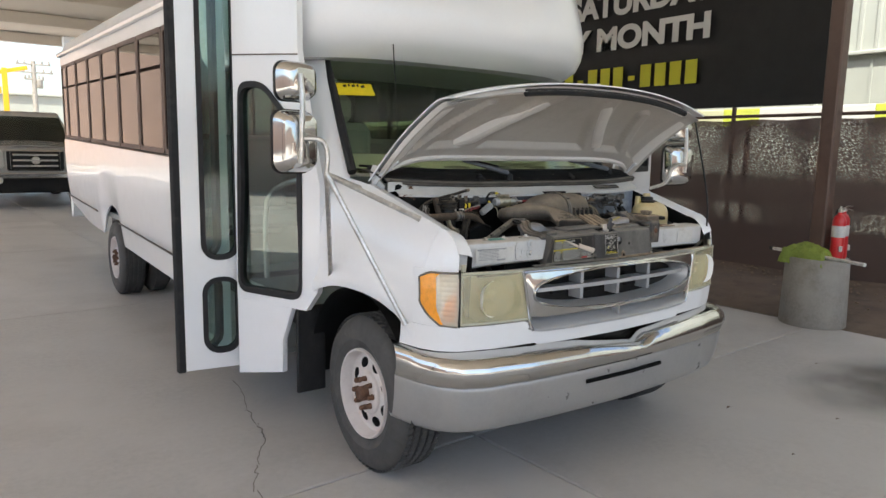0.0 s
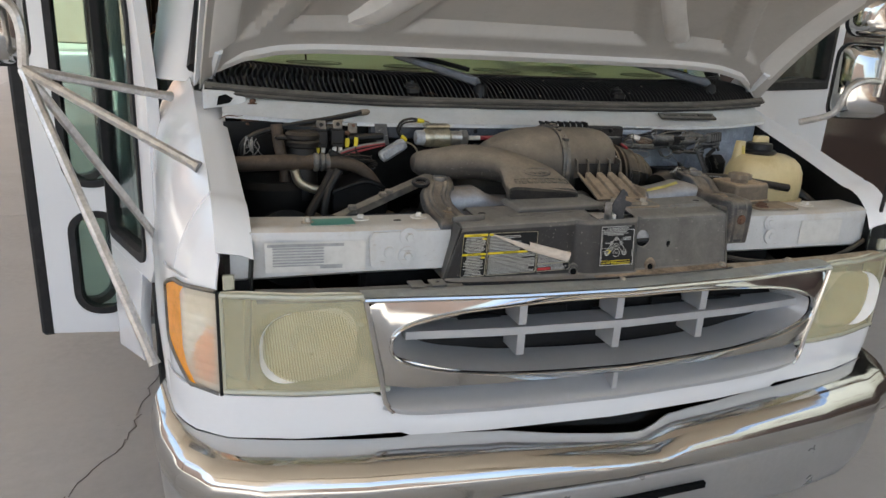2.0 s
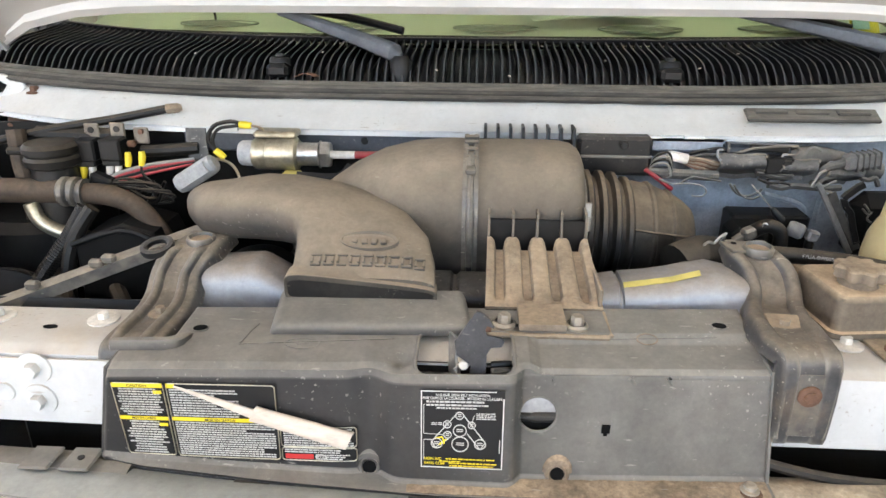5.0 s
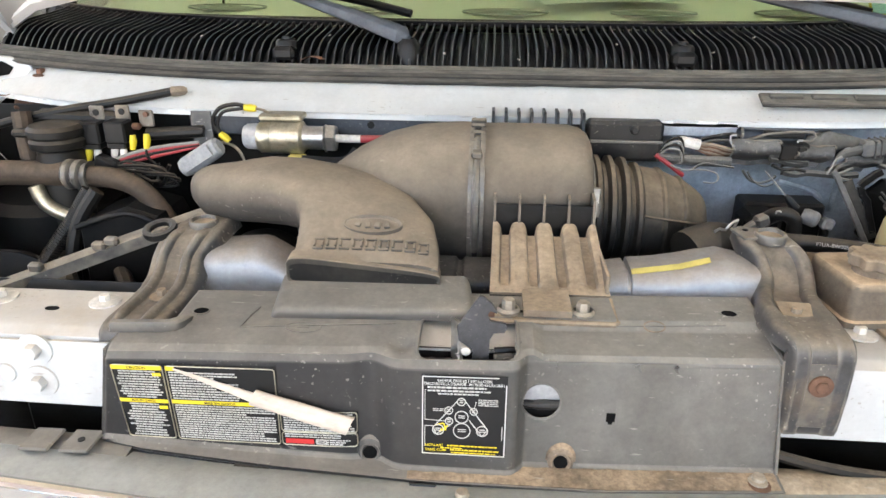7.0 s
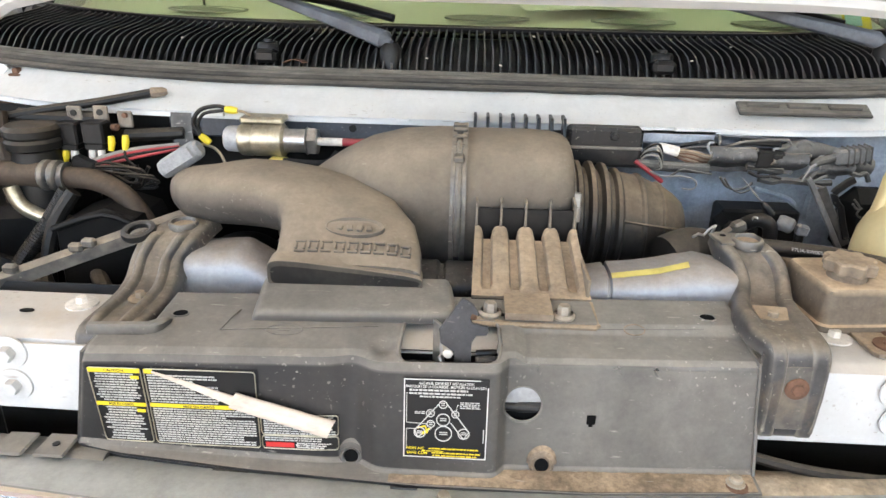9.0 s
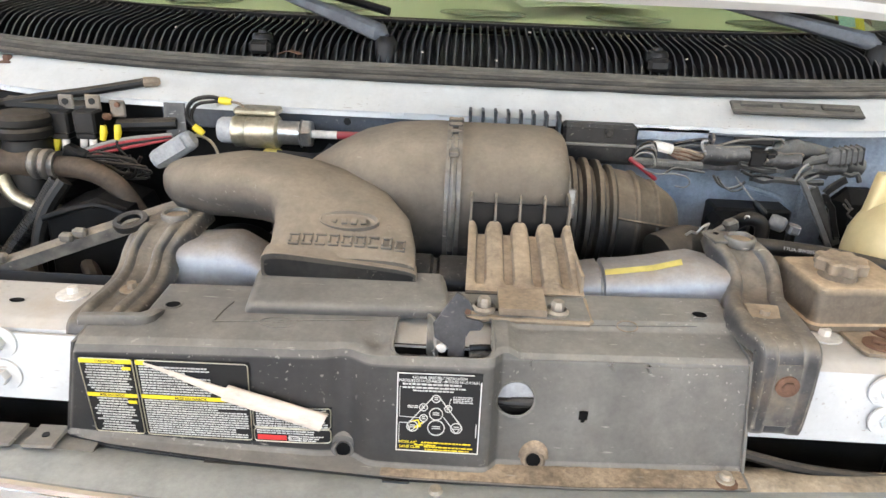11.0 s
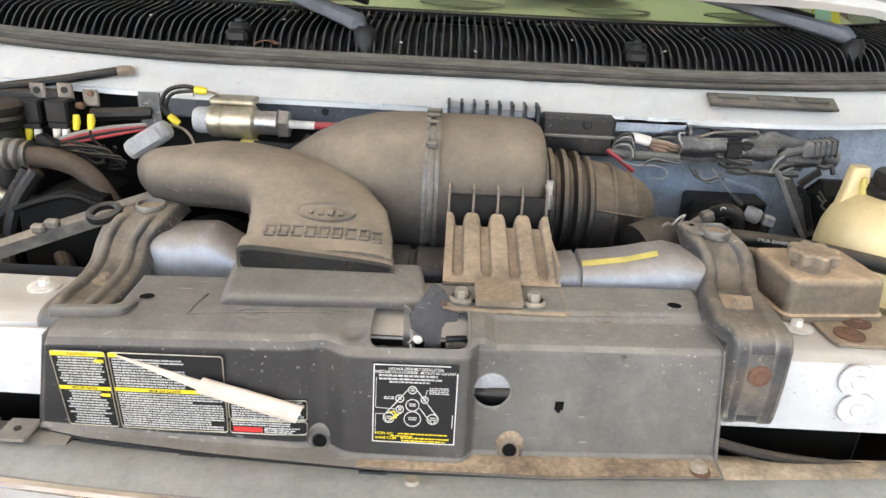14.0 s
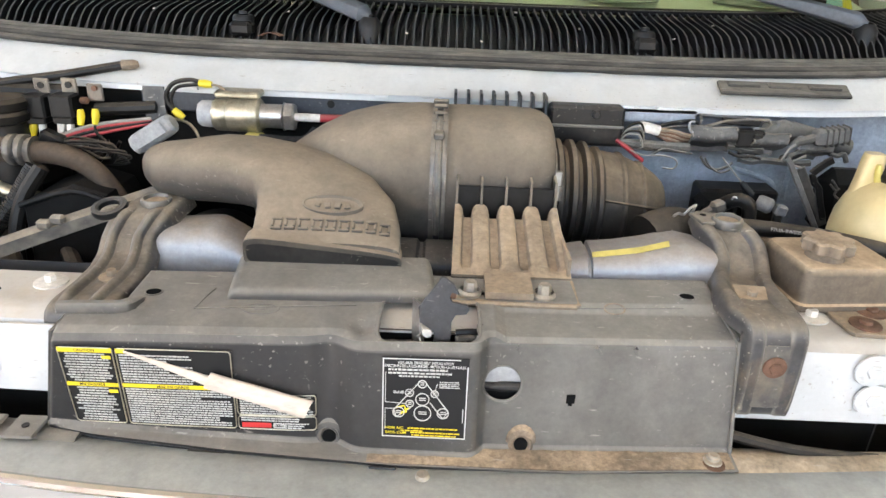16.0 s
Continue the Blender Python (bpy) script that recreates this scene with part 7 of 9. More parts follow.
# brackets that tie the supports to the bay
def strap(rows, section, label, t0, t1, n=60):
    """A stamped strip: rows of (y, z, left x, right x) from its foot back, with a cross-section of (u, lift)."""
    R = np.array(rows, float)
    L_ = np.cumsum([0] + [float(np.hypot(b[0] - a[0], b[1] - a[1])) + .002 for a, b in zip(R, R[1:])])
    L_ /= L_[-1]
    su, sl = [s[0] for s in section], [s[1] for s in section]

    def at(t):
        return [sum(float(np.interp(min(1, max(0, t + d)), L_, R[:, k])) for d in (-.022, -.011, 0, .011, .022)) / 5 for k in range(4)]

    def fn(u, v):
        y, z, xl, xr = at(v)
        y1, z1 = at(min(1, v + .01))[:2]
        y0, z0 = at(max(0, v - .01))[:2]
        d = math.hypot(y1 - y0, z1 - z0) or 1
        r = sum(float(np.interp(min(1, max(0, u + e)), su, sl)) for e in (-.012, 0, .012)) / 3
        if r > 0:
            r *= min(1, max(0, (v - t0) / .06)) * min(1, max(0, (t1 - v) / .06))
        return lerp(xl, xr, u), y - (z1 - z0) / d * r, z + (y1 - y0) / d * r
    return part("support_bracket", G().grid(fn, n, 64, -.003), "bracket", bus, label)


bL = strap([(.218, 1.112, -.440, -.415), (.224, 1.144, -.441, -.392), (.236, 1.150, -.441, -.368), (.284, 1.150, -.439, -.366), (.312, 1.152, -.438, -.366), (.338, 1.158, -.439, -.370), (.358, 1.174, -.440, -.372), (.372, 1.192, -.434, -.360), (.400, 1.201, -.421, -.353), (.435, 1.203, -.412, -.350)],
           [(0, -.016), (.04, -.006), (.08, 0), (.18, 0), (.22, .0055), (.25, .0068), (.28, .0055), (.32, 0), (.63, 0), (.67, .0055), (.70, .0068), (.73, .0055), (.77, 0), (.90, 0), (.95, -.006), (1, -.016)], "dusty stamped steel support bracket with two ribs", .14, .84)
bR = strap([(.190, 1.078, .281, .335), (.188, 1.092, .280, .336), (.187, 1.150, .278, .336), (.187, 1.174, .276, .335), (.195, 1.183, .274, .334), (.225, 1.181, .268, .339), (.280, 1.174, .271, .345), (.325, 1.168, .288, .356), (.348, 1.176, .297, .362), (.368, 1.193, .294, .362), (.390, 1.205, .284, .352), (.425, 1.212, .287, .340)],
           [(0, -.016), (.03, -.005), (.07, .003), (.11, .0055), (.18, .0055), (.25, -.0015), (.72, -.0015), (.79, .0055), (.88, .0055), (.93, .003), (.97, -.005), (1, -.016)], "dusty stamped steel support bracket with a long folded foot", .40, .93)
for p, c in ((bL, (-.386, .404, 1.201)), (bR, (.322, .398, 1.209))):
    part("grommet_ring", G().lathe([(.0185, -.004), (.0190, .004), (.0175, .0075), (.0150, .0080), (.0130, .003)], c, "z", 28), "bracket", p)
    part("grommet_hole", G().lathe([(.0135, .004), (0, .004)], c, "z", 20), "tray", p)
bolt(bL, (-.398, .292, 1.1525), .0062, .010, washer=2.3, material="tray")
bolt(bR, (.306, .262, 1.1765), .0060, .008, washer=2.5, material="tray")
ybolt(bR, (.307, .1850, 1.139), .0070, .005, 1.7, "rust")
part("foot_panel", G().prism(rrect(.034, .074, .006, 4), .002, Matrix.Translation((.3075, .1872, 1.127)) @ ym, .0008), "bracket", bR)
part("foot_side", G().tube([(.2845, .1885, 1.086), (.2835, .1875, 1.13), (.2815, .1880, 1.170)], .0035, 8, 2), "bracket", bR)
part("foot_side", G().tube([(.3315, .1885, 1.086), (.3325, .1875, 1.13), (.3315, .1880, 1.170)], .0035, 8, 2), "bracket", bR)
part("square_pocket", G().box((0, 0, 0), (.036, .060, .002), .0008, pose(.307, .252, 1.1772, 7, 0, -4)), "tray", bR)
part("pocket_lip", G().box((0, 0, 0), (.018, .006, .002), .0008, pose(.310, .226, 1.1800, 7, 0, -4)), "bracket", bR)
part("side_plate", G().prism([(.282, .422), (.318, .424), (.318, .392), (.288, .388), (.286, .400)], .004, Matrix.Translation((0, 0, 1.2085)), .001), "bracket", bR)
part("plate_hole", G().cyl((.297, .414, 1.2126), (.297, .414, 1.2134), .0036, 10), "void", bR)

# grey duct behind the shield
def duct(rows, n=24):
    """A squarish tube along x: rows of (x, y, top z, half depth, half height)."""
    rings = []
    for x, y, zt, a, b in rows:
        ring = []
        for k in range(n):
            t = 2 * math.pi * k / n
            c, s = math.cos(t), math.sin(t)
            e = .46
            ring.append((x, y + a * math.copysign(abs(c) ** e, c) + .010 * max(0, s), zt - b + b * math.copysign(abs(s) ** e, s)))
        rings.append(ring)
    return G().loft(rings)


d1 = part("radiator_tank", duct([(-.385, .385, 1.176, .030, .034), (-.375, .385, 1.181, .033, .038), (-.345, .385, 1.184, .034, .040), (-.308, .385, 1.187, .034, .040), (-.300, .385, 1.185, .034, .040), (-.268, .385, 1.166, .033, .030), (-.255, .385, 1.162, .032, .028), (-.20, .385, 1.160, .032, .027), (-.10, .385, 1.158, .03, .026), (-.055, .385, 1.156, .026, .024)]), "alu", bus, "dusty silver-grey radiator top tube", smooth=24)
part("neck", duct([(-.105, .380, 1.1680, .030, .026), (-.060, .380, 1.1680, .030, .026), (-.056, .380, 1.1635, .027, .024), (-.052, .380, 1.1635, .027, .024), (-.048, .380, 1.1675, .030, .026), (-.030, .380, 1.1675, .030, .026), (-.005, .380, 1.1675, .030, .026)]), "cover", d1)
part("tube_right", duct([(.100, .375, 1.170, .030, .028), (.126, .375, 1.1715, .032, .030), (.1475, .375, 1.1750, .033, .032), (.1490, .375, 1.1700, .033, .032), (.1520, .375, 1.1700, .033, .032), (.1535, .375, 1.1760, .034, .033), (.185, .375, 1.179, .035, .034), (.215, .375, 1.184, .037, .038), (.240, .375, 1.190, .039, .042), (.262, .375, 1.1935, .040, .044), (.300, .370, 1.1880, .036, .042)]), "alu", d1, smooth=24)
part("yellow_strip", G().grid(lambda u, v: (lerp(.153, .243, u), lerp(.357, .3645, v), float(np.interp(u, [0, .35, .62, .85, 1], [1.1735, 1.1785, 1.1825, 1.1885, 1.1925])) + .0035 * v), 24, 2, .0012), "pale_label", d1)
part("top_hose", G().tube([(.235, .43, 1.170), (.275, .450, 1.176), (.305, .475, 1.150), (.315, .50, 1.08)], .032, 16, 4), "hose", d1)
cl_ = part("hose_clamp", G().tube([(.262, .418, 1.2075), (.270, .424, 1.2100), (.279, .430, 1.2060), (.284, .428, 1.2150), (.292, .430, 1.2200), (.289, .432, 1.2080)], .0018, 6, 2), "steel", d1)
part("clamp_band", G().loft([[(.268 + w, .444 + .034 * math.cos(a), 1.174 + .034 * math.sin(a)) for a in np.linspace(0, 2 * math.pi, 24, endpoint=False)] for w in (-.004, .004)], cap=False), "hose", d1)

# air cleaner
AC = (.545, 1.207)


def ac_ring(x, k, n=40, e=.82, dy=0.0, dz=0.0, ry=.106, rz=.100):
    out = []
    for i in range(n):
        a = 2 * math.pi * i / n
        c, s = math.cos(a), math.sin(a)
        out.append((x, AC[0] + dy + ry * k * math.copysign(abs(c) ** e, c), AC[1] + dz + rz * k * math.copysign(abs(s) ** e, s)))
    return out


left = [(-.300, .20, .0, -.05), (-.290, .36, .0, -.045), (-.268, .52, 0, -.035), (-.24, .66, 0, -.026), (-.205, .80, 0, -.016), (-.165, .91, 0, -.007), (-.12, .975, 0, -.002), (-.07, 1.0, 0, 0), (-.046, 1.0, 0, 0)]
air = part("air_cleaner", G().loft([ac_ring(x, k, dy=dy, dz=dz) for x, k, dy, dz in left]), "airbox", bus, "dusty brown-grey plastic air cleaner housing")
part("band", G().loft([ac_ring(x, k) for x, k in ((-.048, 1.0), (-.048, 1.055), (-.042, 1.06), (-.041, 1.03), (-.034, 1.03), (-.033, 1.06), (-.027, 1.055), (-.027, 1.0))], cap=False), "bracket", air)
part("housing_right", G().loft([ac_ring(x, k, e=e) for x, k, e in ((-.029, .99, .82), (.0, .995, .80), (.06, .99, .76), (.088, .975, .74), (.104, .94, .74), (.113, .88, .76), (.116, .80, .8))]), "airbox", air)
clip_g = G()
for dx in (-.008, .008):
    clip_g.tube([(-.0375 + dx, AC[0] - .058, AC[1] + .094), (-.0375 + dx, AC[0] - .082, AC[1] + .080), (-.0375 + dx, AC[0] - .100, AC[1] + .055), (-.0375 + dx, AC[0] - .110, AC[1] + .025)], .0018, 6, 3)
clip_g.box((-.0375, AC[0] - .082, AC[1] + .082), (.014, .030, .008), .002, None)
part("clip", clip_g, "bracket", air, "spring clip")
cp = G()
for k in range(6):
    a = radians(95 + k * 9)
    cp.box((0, 0, 0), (.020 - .001 * k, .006, .012), .002, Matrix.Translation((-.0375, AC[0] + .112 * math.cos(a), AC[1] + .106 * math.sin(a))) @ Euler((a - math.pi / 2, 0, 0)).to_matrix().to_4x4())
part("clip_ridge", cp, "airbox", air)
part("clip_strap", G().tube([(-.0375, AC[0] + .114 * math.cos(a), AC[1] + .108 * math.sin(a)) for a in np.linspace(radians(120), radians(205), 9)], .0055, 8, 2), "bracket", air)
# finned vent behind
vent = part("finned_vent", G().box((.049, .660, 1.278), (.136, .03, .046), .003), "cover", bus, "dusty black finned vent")
for k in range(8):
    part("fin", G().prism([(.655, 1.255), (.612, 1.262), (.616, 1.294), (.624, 1.311), (.655, 1.311)], .0045, Matrix(((0, 0, 1, lerp(-.020, .114, k / 7)), (1, 0, 0, 0), (0, 1, 0, 0), (0, 0, 0, 1))), .0008), "cover", vent)
part("vent_shelf", G().box((.049, .640, 1.258), (.138, .05, .004), .001), "cover", vent)

# rubber air boot
boot_rings = []
prof = [(.112, .070), (.122, .074), (.126, .082), (.132, .083), (.136, .074), (.141, .073), (.145, .084), (.151, .085), (.155, .074), (.160, .073), (.164, .085), (.170, .085), (.174, .074), (.179, .073), (.183, .080), (.188, .081), (.192, .076), (.216, .075), (.219, .078), (.223, .078), (.226, .074), (.248, .067), (.251, .070), (.255, .069), (.258, .065), (.275, .056), (.287, .046), (.292, .03)]
boot = part("air_boot", G().loft([[(x, AC[0] + .006 + (x - .11) * .1 + r * .97 * math.cos(a), AC[1] - .015 - (x - .11) * .16 + r * .92 * math.sin(a)) for a in np.linspace(0, 2 * math.pi, 32, endpoint=False)] for x, r in prof]), "boot", bus, "corrugated black rubber air boot")
part("clamp_band", G().loft([[(x, AC[0] + .006 + r * .97 * math.cos(a), AC[1] - .015 + r * .92 * math.sin(a)) for a in np.linspace(0, 2 * math.pi, 32, endpoint=False)] for x, r in ((.113, .074), (.113, .077), (.123, .079), (.123, .075))], cap=False), "clamp_steel", boot)
part("clamp_screw", G().tube([(.1185, .4660, 1.196), (.1190, .4655, 1.206), (.1200, .4650, 1.207), (.1210, .4660, 1.226)], [.0035, .0035, .0058, .0058], 12, 0), "clamp_steel", boot)
part("clamp_box", G().box((0, 0, 0), (.013, .007, .026), .002, pose(.1195, .4685, 1.232, -14, 3, 0)), "clamp_steel", boot)
for k in range(7):
    part("clamp_slot", G().box((0, 0, 0), (.008, .0012, .0012), 0, pose(.1195, .4650 + .00085 * k, 1.2235 + .0034 * k, -14, 3, 0)), "black", boot)
SEAM = [(x, AC[0] + .006 + (x - .11) * .1 - r * .97 * math.cos(.30), AC[1] - .015 - (x - .11) * .16 + r * .92 * math.sin(.30)) for x, r in ((.190, .078), (.204, .0775), (.221, .0795), (.238, .072), (.253, .0715), (.270, .060), (.283, .050))]
part("seam_rib", G().tube(SEAM, .0022, 6, 3), "boot", boot)

# snorkel: from its mouth behind the shield it turns left and back to the housing
SN = [  # centre, half width along side, half height, heading in degrees (0 is +y, 90 is -x)
    ((-.162, .310, 1.1845), .087, .0135, 0), ((-.162, .322, 1.1880), .087, .0155, 0), ((-.163, .345, 1.1960), .086, .020, 4), ((-.168, .375, 1.2070), .083, .026, 14),
    ((-.182, .405, 1.2170), .079, .031, 32), ((-.206, .430, 1.2250), .074, .035, 52), ((-.240, .447, 1.2310), .068, .038, 70), ((-.285, .457, 1.2360), .063, .040, 84),
    ((-.330, .461, 1.2380), .060, .040, 92), ((-.365, .463, 1.2370), .057, .038, 84), ((-.392, .470, 1.2350), .052, .036, 60), ((-.405, .490, 1.2320), .048, .034, 25), ((-.40, .52, 1.225), .045, .032, -20), ((-.36, .555, 1.21), .045, .035, -70), ((-.27, .565, 1.19), .045, .035, -88)]
rings = []
for c, hw, hh, hd in SN:
    out = max(0, min(1, (-.20 - c[0]) / .18))
    c = (c[0] + .020 * out, c[1], c[2] - .007 * out)
    a = radians(hd)
    side_v = Vector((math.cos(a), math.sin(a), 0))
    ring = []
    for k in range(28):
        t = 2 * math.pi * k / 28
        cs, sn_ = math.cos(t), math.sin(t)
        e = .62 if hd < 30 and c[1] < .4 else .8
        ring.append(Vector(c) + side_v * hw * math.copysign(abs(cs) ** e, cs) + Vector((0, 0, 1)) * hh * math.copysign(abs(sn_) ** e, sn_))
    rings.append(ring)
snork = part("snorkel", G().loft(rings), "airbox", air, "curved air intake snorkel with raised lettering shapes")
def mouth_ring(hw, hh, y, dz=0.0, e=.38):
    return [(-.162 + hw * math.copysign(abs(math.cos(t)) ** e, math.cos(t)), y - .10 * (hh * math.copysign(abs(math.sin(t)) ** e, math.sin(t))), 1.1825 + dz + hh * (1.12 - .38 * math.copysign(abs(math.cos(t)) ** e, math.cos(t))) * math.copysign(abs(math.sin(t)) ** e, math.sin(t)) - .0035 * math.copysign(abs(math.cos(t)) ** e, math.cos(t))) for t in np.linspace(.02, 2 * math.pi + .02, 44, endpoint=False)]


# The mouth's dark colour carries the shade under the lip.
part("mouth", G().loft([mouth_ring(.0860, .0092, .3052, -.002), mouth_ring(.085, .0088, .3085, -.002)]), "cover", snork, "scuffed mouth face, the shade under its lip put into its dark colour")
part("mouth_frame", G().loft([mouth_ring(.0885, .0145, .322, .003), mouth_ring(.0895, .0142, .312), mouth_ring(.0895, .0140, .3045), mouth_ring(.0885, .0132, .3037), mouth_ring(.0860, .0092, .3052, -.002)], cap=False), "airbox", snork)


def on_snork(x, y):
    """Height of the snorkel's upper face near its mouth."""
    t = max(0, min(1, (y - .310) / .095))
    return float(np.interp(t, [0, .13, .37, .68, 1], [1.198, 1.2035, 1.216, 1.233, 1.248])) - .010 * max(0, (abs(x + .164) - .04) / .05) ** 2


for k in range(9):
    # one hollow raised bar for each character
    xk = lerp(-.2185, -.0945, k / 8)
    bar_ = G()
    for dx_, dy_, w_, d_ in ((0, .0062, .0125, .0032), (0, -.0062, .0125, .0032), (-.0048, 0, .0030, .0100), (.0048, 0, .0030, .0100)):
        if (k + (dx_ > 0)) % 4 == 3 and dy_ == 0 and dx_ > 0:
            continue
        bar_.box((0, 0, 0), (w_, d_, .0060), .0010, pose(xk + dx_, .3335 + dy_, on_snork(xk, .3335 + dy_) + .0002, 22, 0, 0))
    part("raised_bar", bar_, "airbox", snork)
ovg = G().loft([[(-.158 + .036 * k * math.cos(a), .3590 + .0120 * k * math.sin(a), on_snork(-.158 + .036 * k * math.cos(a), .359 + .012 * k * math.sin(a)) + d) for a in np.linspace(0, 2 * math.pi, 36, endpoint=False)] for k, d in ((1.0, -.001), (1.0, .0034), (.94, .0038), (.86, .0004), (.70, .0002))], cap=False)
for dx_, r_ in ((-.019, -14), (-.007, 10), (.005, -8), (.016, 12)):
    ovg.box((0, 0, 0), (.0075, .0095 - abs(dx_) * .15, .0044), .0010, pose(-.157 + dx_, .359, on_snork(-.157 + dx_, .359) + .0004, 24, 0, r_))
part("raised_oval", ovg, "airbox", snork)

# ribbed tray in front of the housing
def tray_pt(u, v):
    x = lerp(lerp(-.014, -.016, v), lerp(.115, .121, v), u)
    y = lerp(.424, .308, v)
    z = lerp(1.207, 1.164, v)
    ph = (u * 4) % 1.0 - .5
    half = .27 * math.sqrt(max(0, 1 - max(0, (v - .80) / .12) ** 2)) if v < .92 else 0
    edge = lambda a: max(0, min(1, (half - abs(ph)) / .09 + .5)) if half else 0
    groove = edge(0) if .02 < u < .98 else 0
    trough = max(0, min(1, (.36 - abs(ph)) / .16)) * max(0, 1 - v * 9)
    return x, y - .013 * trough, z - .0085 * groove - .010 * trough


tray = part("ribbed_tray", G().grid(tray_pt, 128, 50, .004), "tray", bus, "ribbed plastic tray caked in tan dust", smooth=40)
part("tray_foot", G().grid(lambda u, v: (lerp(.021, .073, u), lerp(.309, .258, v), lerp(1.164, 1.1635, v)), 6, 4, .008), "tray", tray)
part("foot_plate", G().grid(lambda u, v: (lerp(-.018, .121, u), lerp(.300, .253, v), 1.1575), 10, 4, .004), "tray", tray)
part("foot_riser", G().box((.052, .3075, 1.158), (.136, .003, .012), .0005), "black", tray)
for x in (.003, .097):
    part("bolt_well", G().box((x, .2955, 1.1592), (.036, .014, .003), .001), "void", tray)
    xb = .005 if x < .05 else .086
    b_ = bolt(tray, (xb, .272, 1.160), .0075, .017, washer=1.7)
    part("bolt_collar", G().lathe([(.0125, .0), (.0130, .005), (.0105, .008)], (xb, .272, 1.160), "z", 18), "bolt", b_)
part("foot_rim", G().tube([(-.018, .253, 1.160), (.119, .253, 1.160), (.122, .256, 1.160), (.121, .306, 1.163)], .003, 6, 1), "tray", tray)
for k in range(5):
    x = lerp(-.012, .113, k / 4)
    part("web", G().prism([(.418, 1.198), (.430, 1.240), (.452, 1.244), (.475, 1.18)], .003, Matrix(((0, 0, 1, x - .0015), (1, 0, 0, 0), (0, 1, 0, 0), (0, 0, 0, 1))), 0), "airbox", tray)
part("tray_side", G().box((.1175, .366, 1.166), (.004, .112, .05), .001, None), "tray", tray)
# Added black plate that paints the shade below the housing, between the webs.
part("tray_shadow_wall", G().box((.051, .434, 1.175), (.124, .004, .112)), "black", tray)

# fuel solenoid with its bracket and wire
solm = part("solenoid", G().tube([(-.370, .60, 1.270), (-.366, .60, 1.270), (-.350, .60, 1.270), (-.348, .60, 1.270), (-.345, .60, 1.270), (-.312, .60, 1.270), (-.309, .60, 1.270), (-.304, .60, 1.270), (-.300, .60, 1.270)], [.021, .024, .0245, .0235, .0245, .0245, .0255, .0255, .021], 26, 0), "zinc", bus, "zinc-plated cylindrical solenoid")
part("end_cap", G().tube([(-.392, .60, 1.270), (-.388, .60, 1.270), (-.370, .60, 1.270)], [.016, .019, .020], 20, 0), "grey_pl", solm)
part("barrel", G().tube([(-.300, .60, 1.270), (-.296, .60, 1.270), (-.270, .60, 1.270), (-.268, .60, 1.270)], [.019, .0175, .0175, .021], 20, 0), "steel", solm)
part("hex_nut", G().cyl((-.268, .60, 1.270), (-.252, .60, 1.270), .0215, 6, ch=.003), "steel", solm)
part("tip", G().cyl((-.252, .60, 1.270), (-.215, .60, 1.270), .006, 14), "white_pl", solm)
part("red_tube", G().tube([(-.216, .60, 1.270), (-.15, .60, 1.271), (-.09, .60, 1.272)], .0058, 12, 0), "red", solm)
part("solenoid_bracket", G().box((-.334, .608, 1.300), (.066, .034, .010), .003), "zinc", solm)
part("foot_clip", G().box((-.310, .585, 1.240), (.032, .024, .014), .005), "pale_label", solm)
part("black_loop", G().tube([(-.30, .57, 1.24), (-.24, .585, 1.235), (-.22, .60, 1.25)], .011, 8, 4), "rubber", solm)
wire = G().tube([(-.428, .60, 1.268), (-.440, .60, 1.290), (-.428, .60, 1.311), (-.402, .60, 1.318), (-.384, .60, 1.314)], .0032, 8, 4)
part("wire_loop", wire, "hose", bus)
for c, r_ in (((-.380, .60, 1.313), 4), ((-.423, .598, 1.268), 40)):
    part("crimp", G().tube([(-.009, 0, 0), (0, 0, 0), (.009, 0, 0)], [.005, .006, .0045], 10, 0, m=pose(*c, 0, r_, 0)), "yellow", bus)
part("thin_wire", G().tube([(-.374, .60, 1.3125), (-.36, .60, 1.310), (-.352, .602, 1.303)], .0022, 6, 3), "tray", bus)
part("wire_loop", G().tube([(-.426, .602, 1.266), (-.434, .602, 1.286), (-.424, .602, 1.305), (-.40, .602, 1.3105), (-.384, .60, 1.312)], .0026, 8, 4), "hose", bus)
part("thin_wire", G().tube([(-.43, .60, 1.26), (-.405, .59, 1.255), (-.39, .58, 1.235), (-.39, .57, 1.20)], .0022, 6, 4), "zinc", bus)
part("hanger", G().grid(lambda u, v: (lerp(-.490, -.458, u) + .006 * v * v, .642 - .012 * v, lerp(1.298, 1.245, v)), 6, 8, .003), "shield", bus)
part("hanger_hole", G().cyl((-.472, .632, 1.272), (-.472, .628, 1.272), .004, 10), "black", bus)

# grey connector
m_ = pose(-.456, .580, 1.241, 0, -32, 0)
gc = part("grey_connector", G().loft([[(x, y * k, z * k) for y, z in rrect(.030, .030, .012, 4)] for x, k in ((-.037, .6), (-.034, .88), (-.027, 1.0), (.025, 1.0), (.033, .9), (.037, .62))], True, m=m_), "grey_pl", bus, "dusty grey plastic connector")
part("connector_panel", G().box((0, -.0175, .002), (.055, .003, .020), .003, m_), "grey_pl", gc)

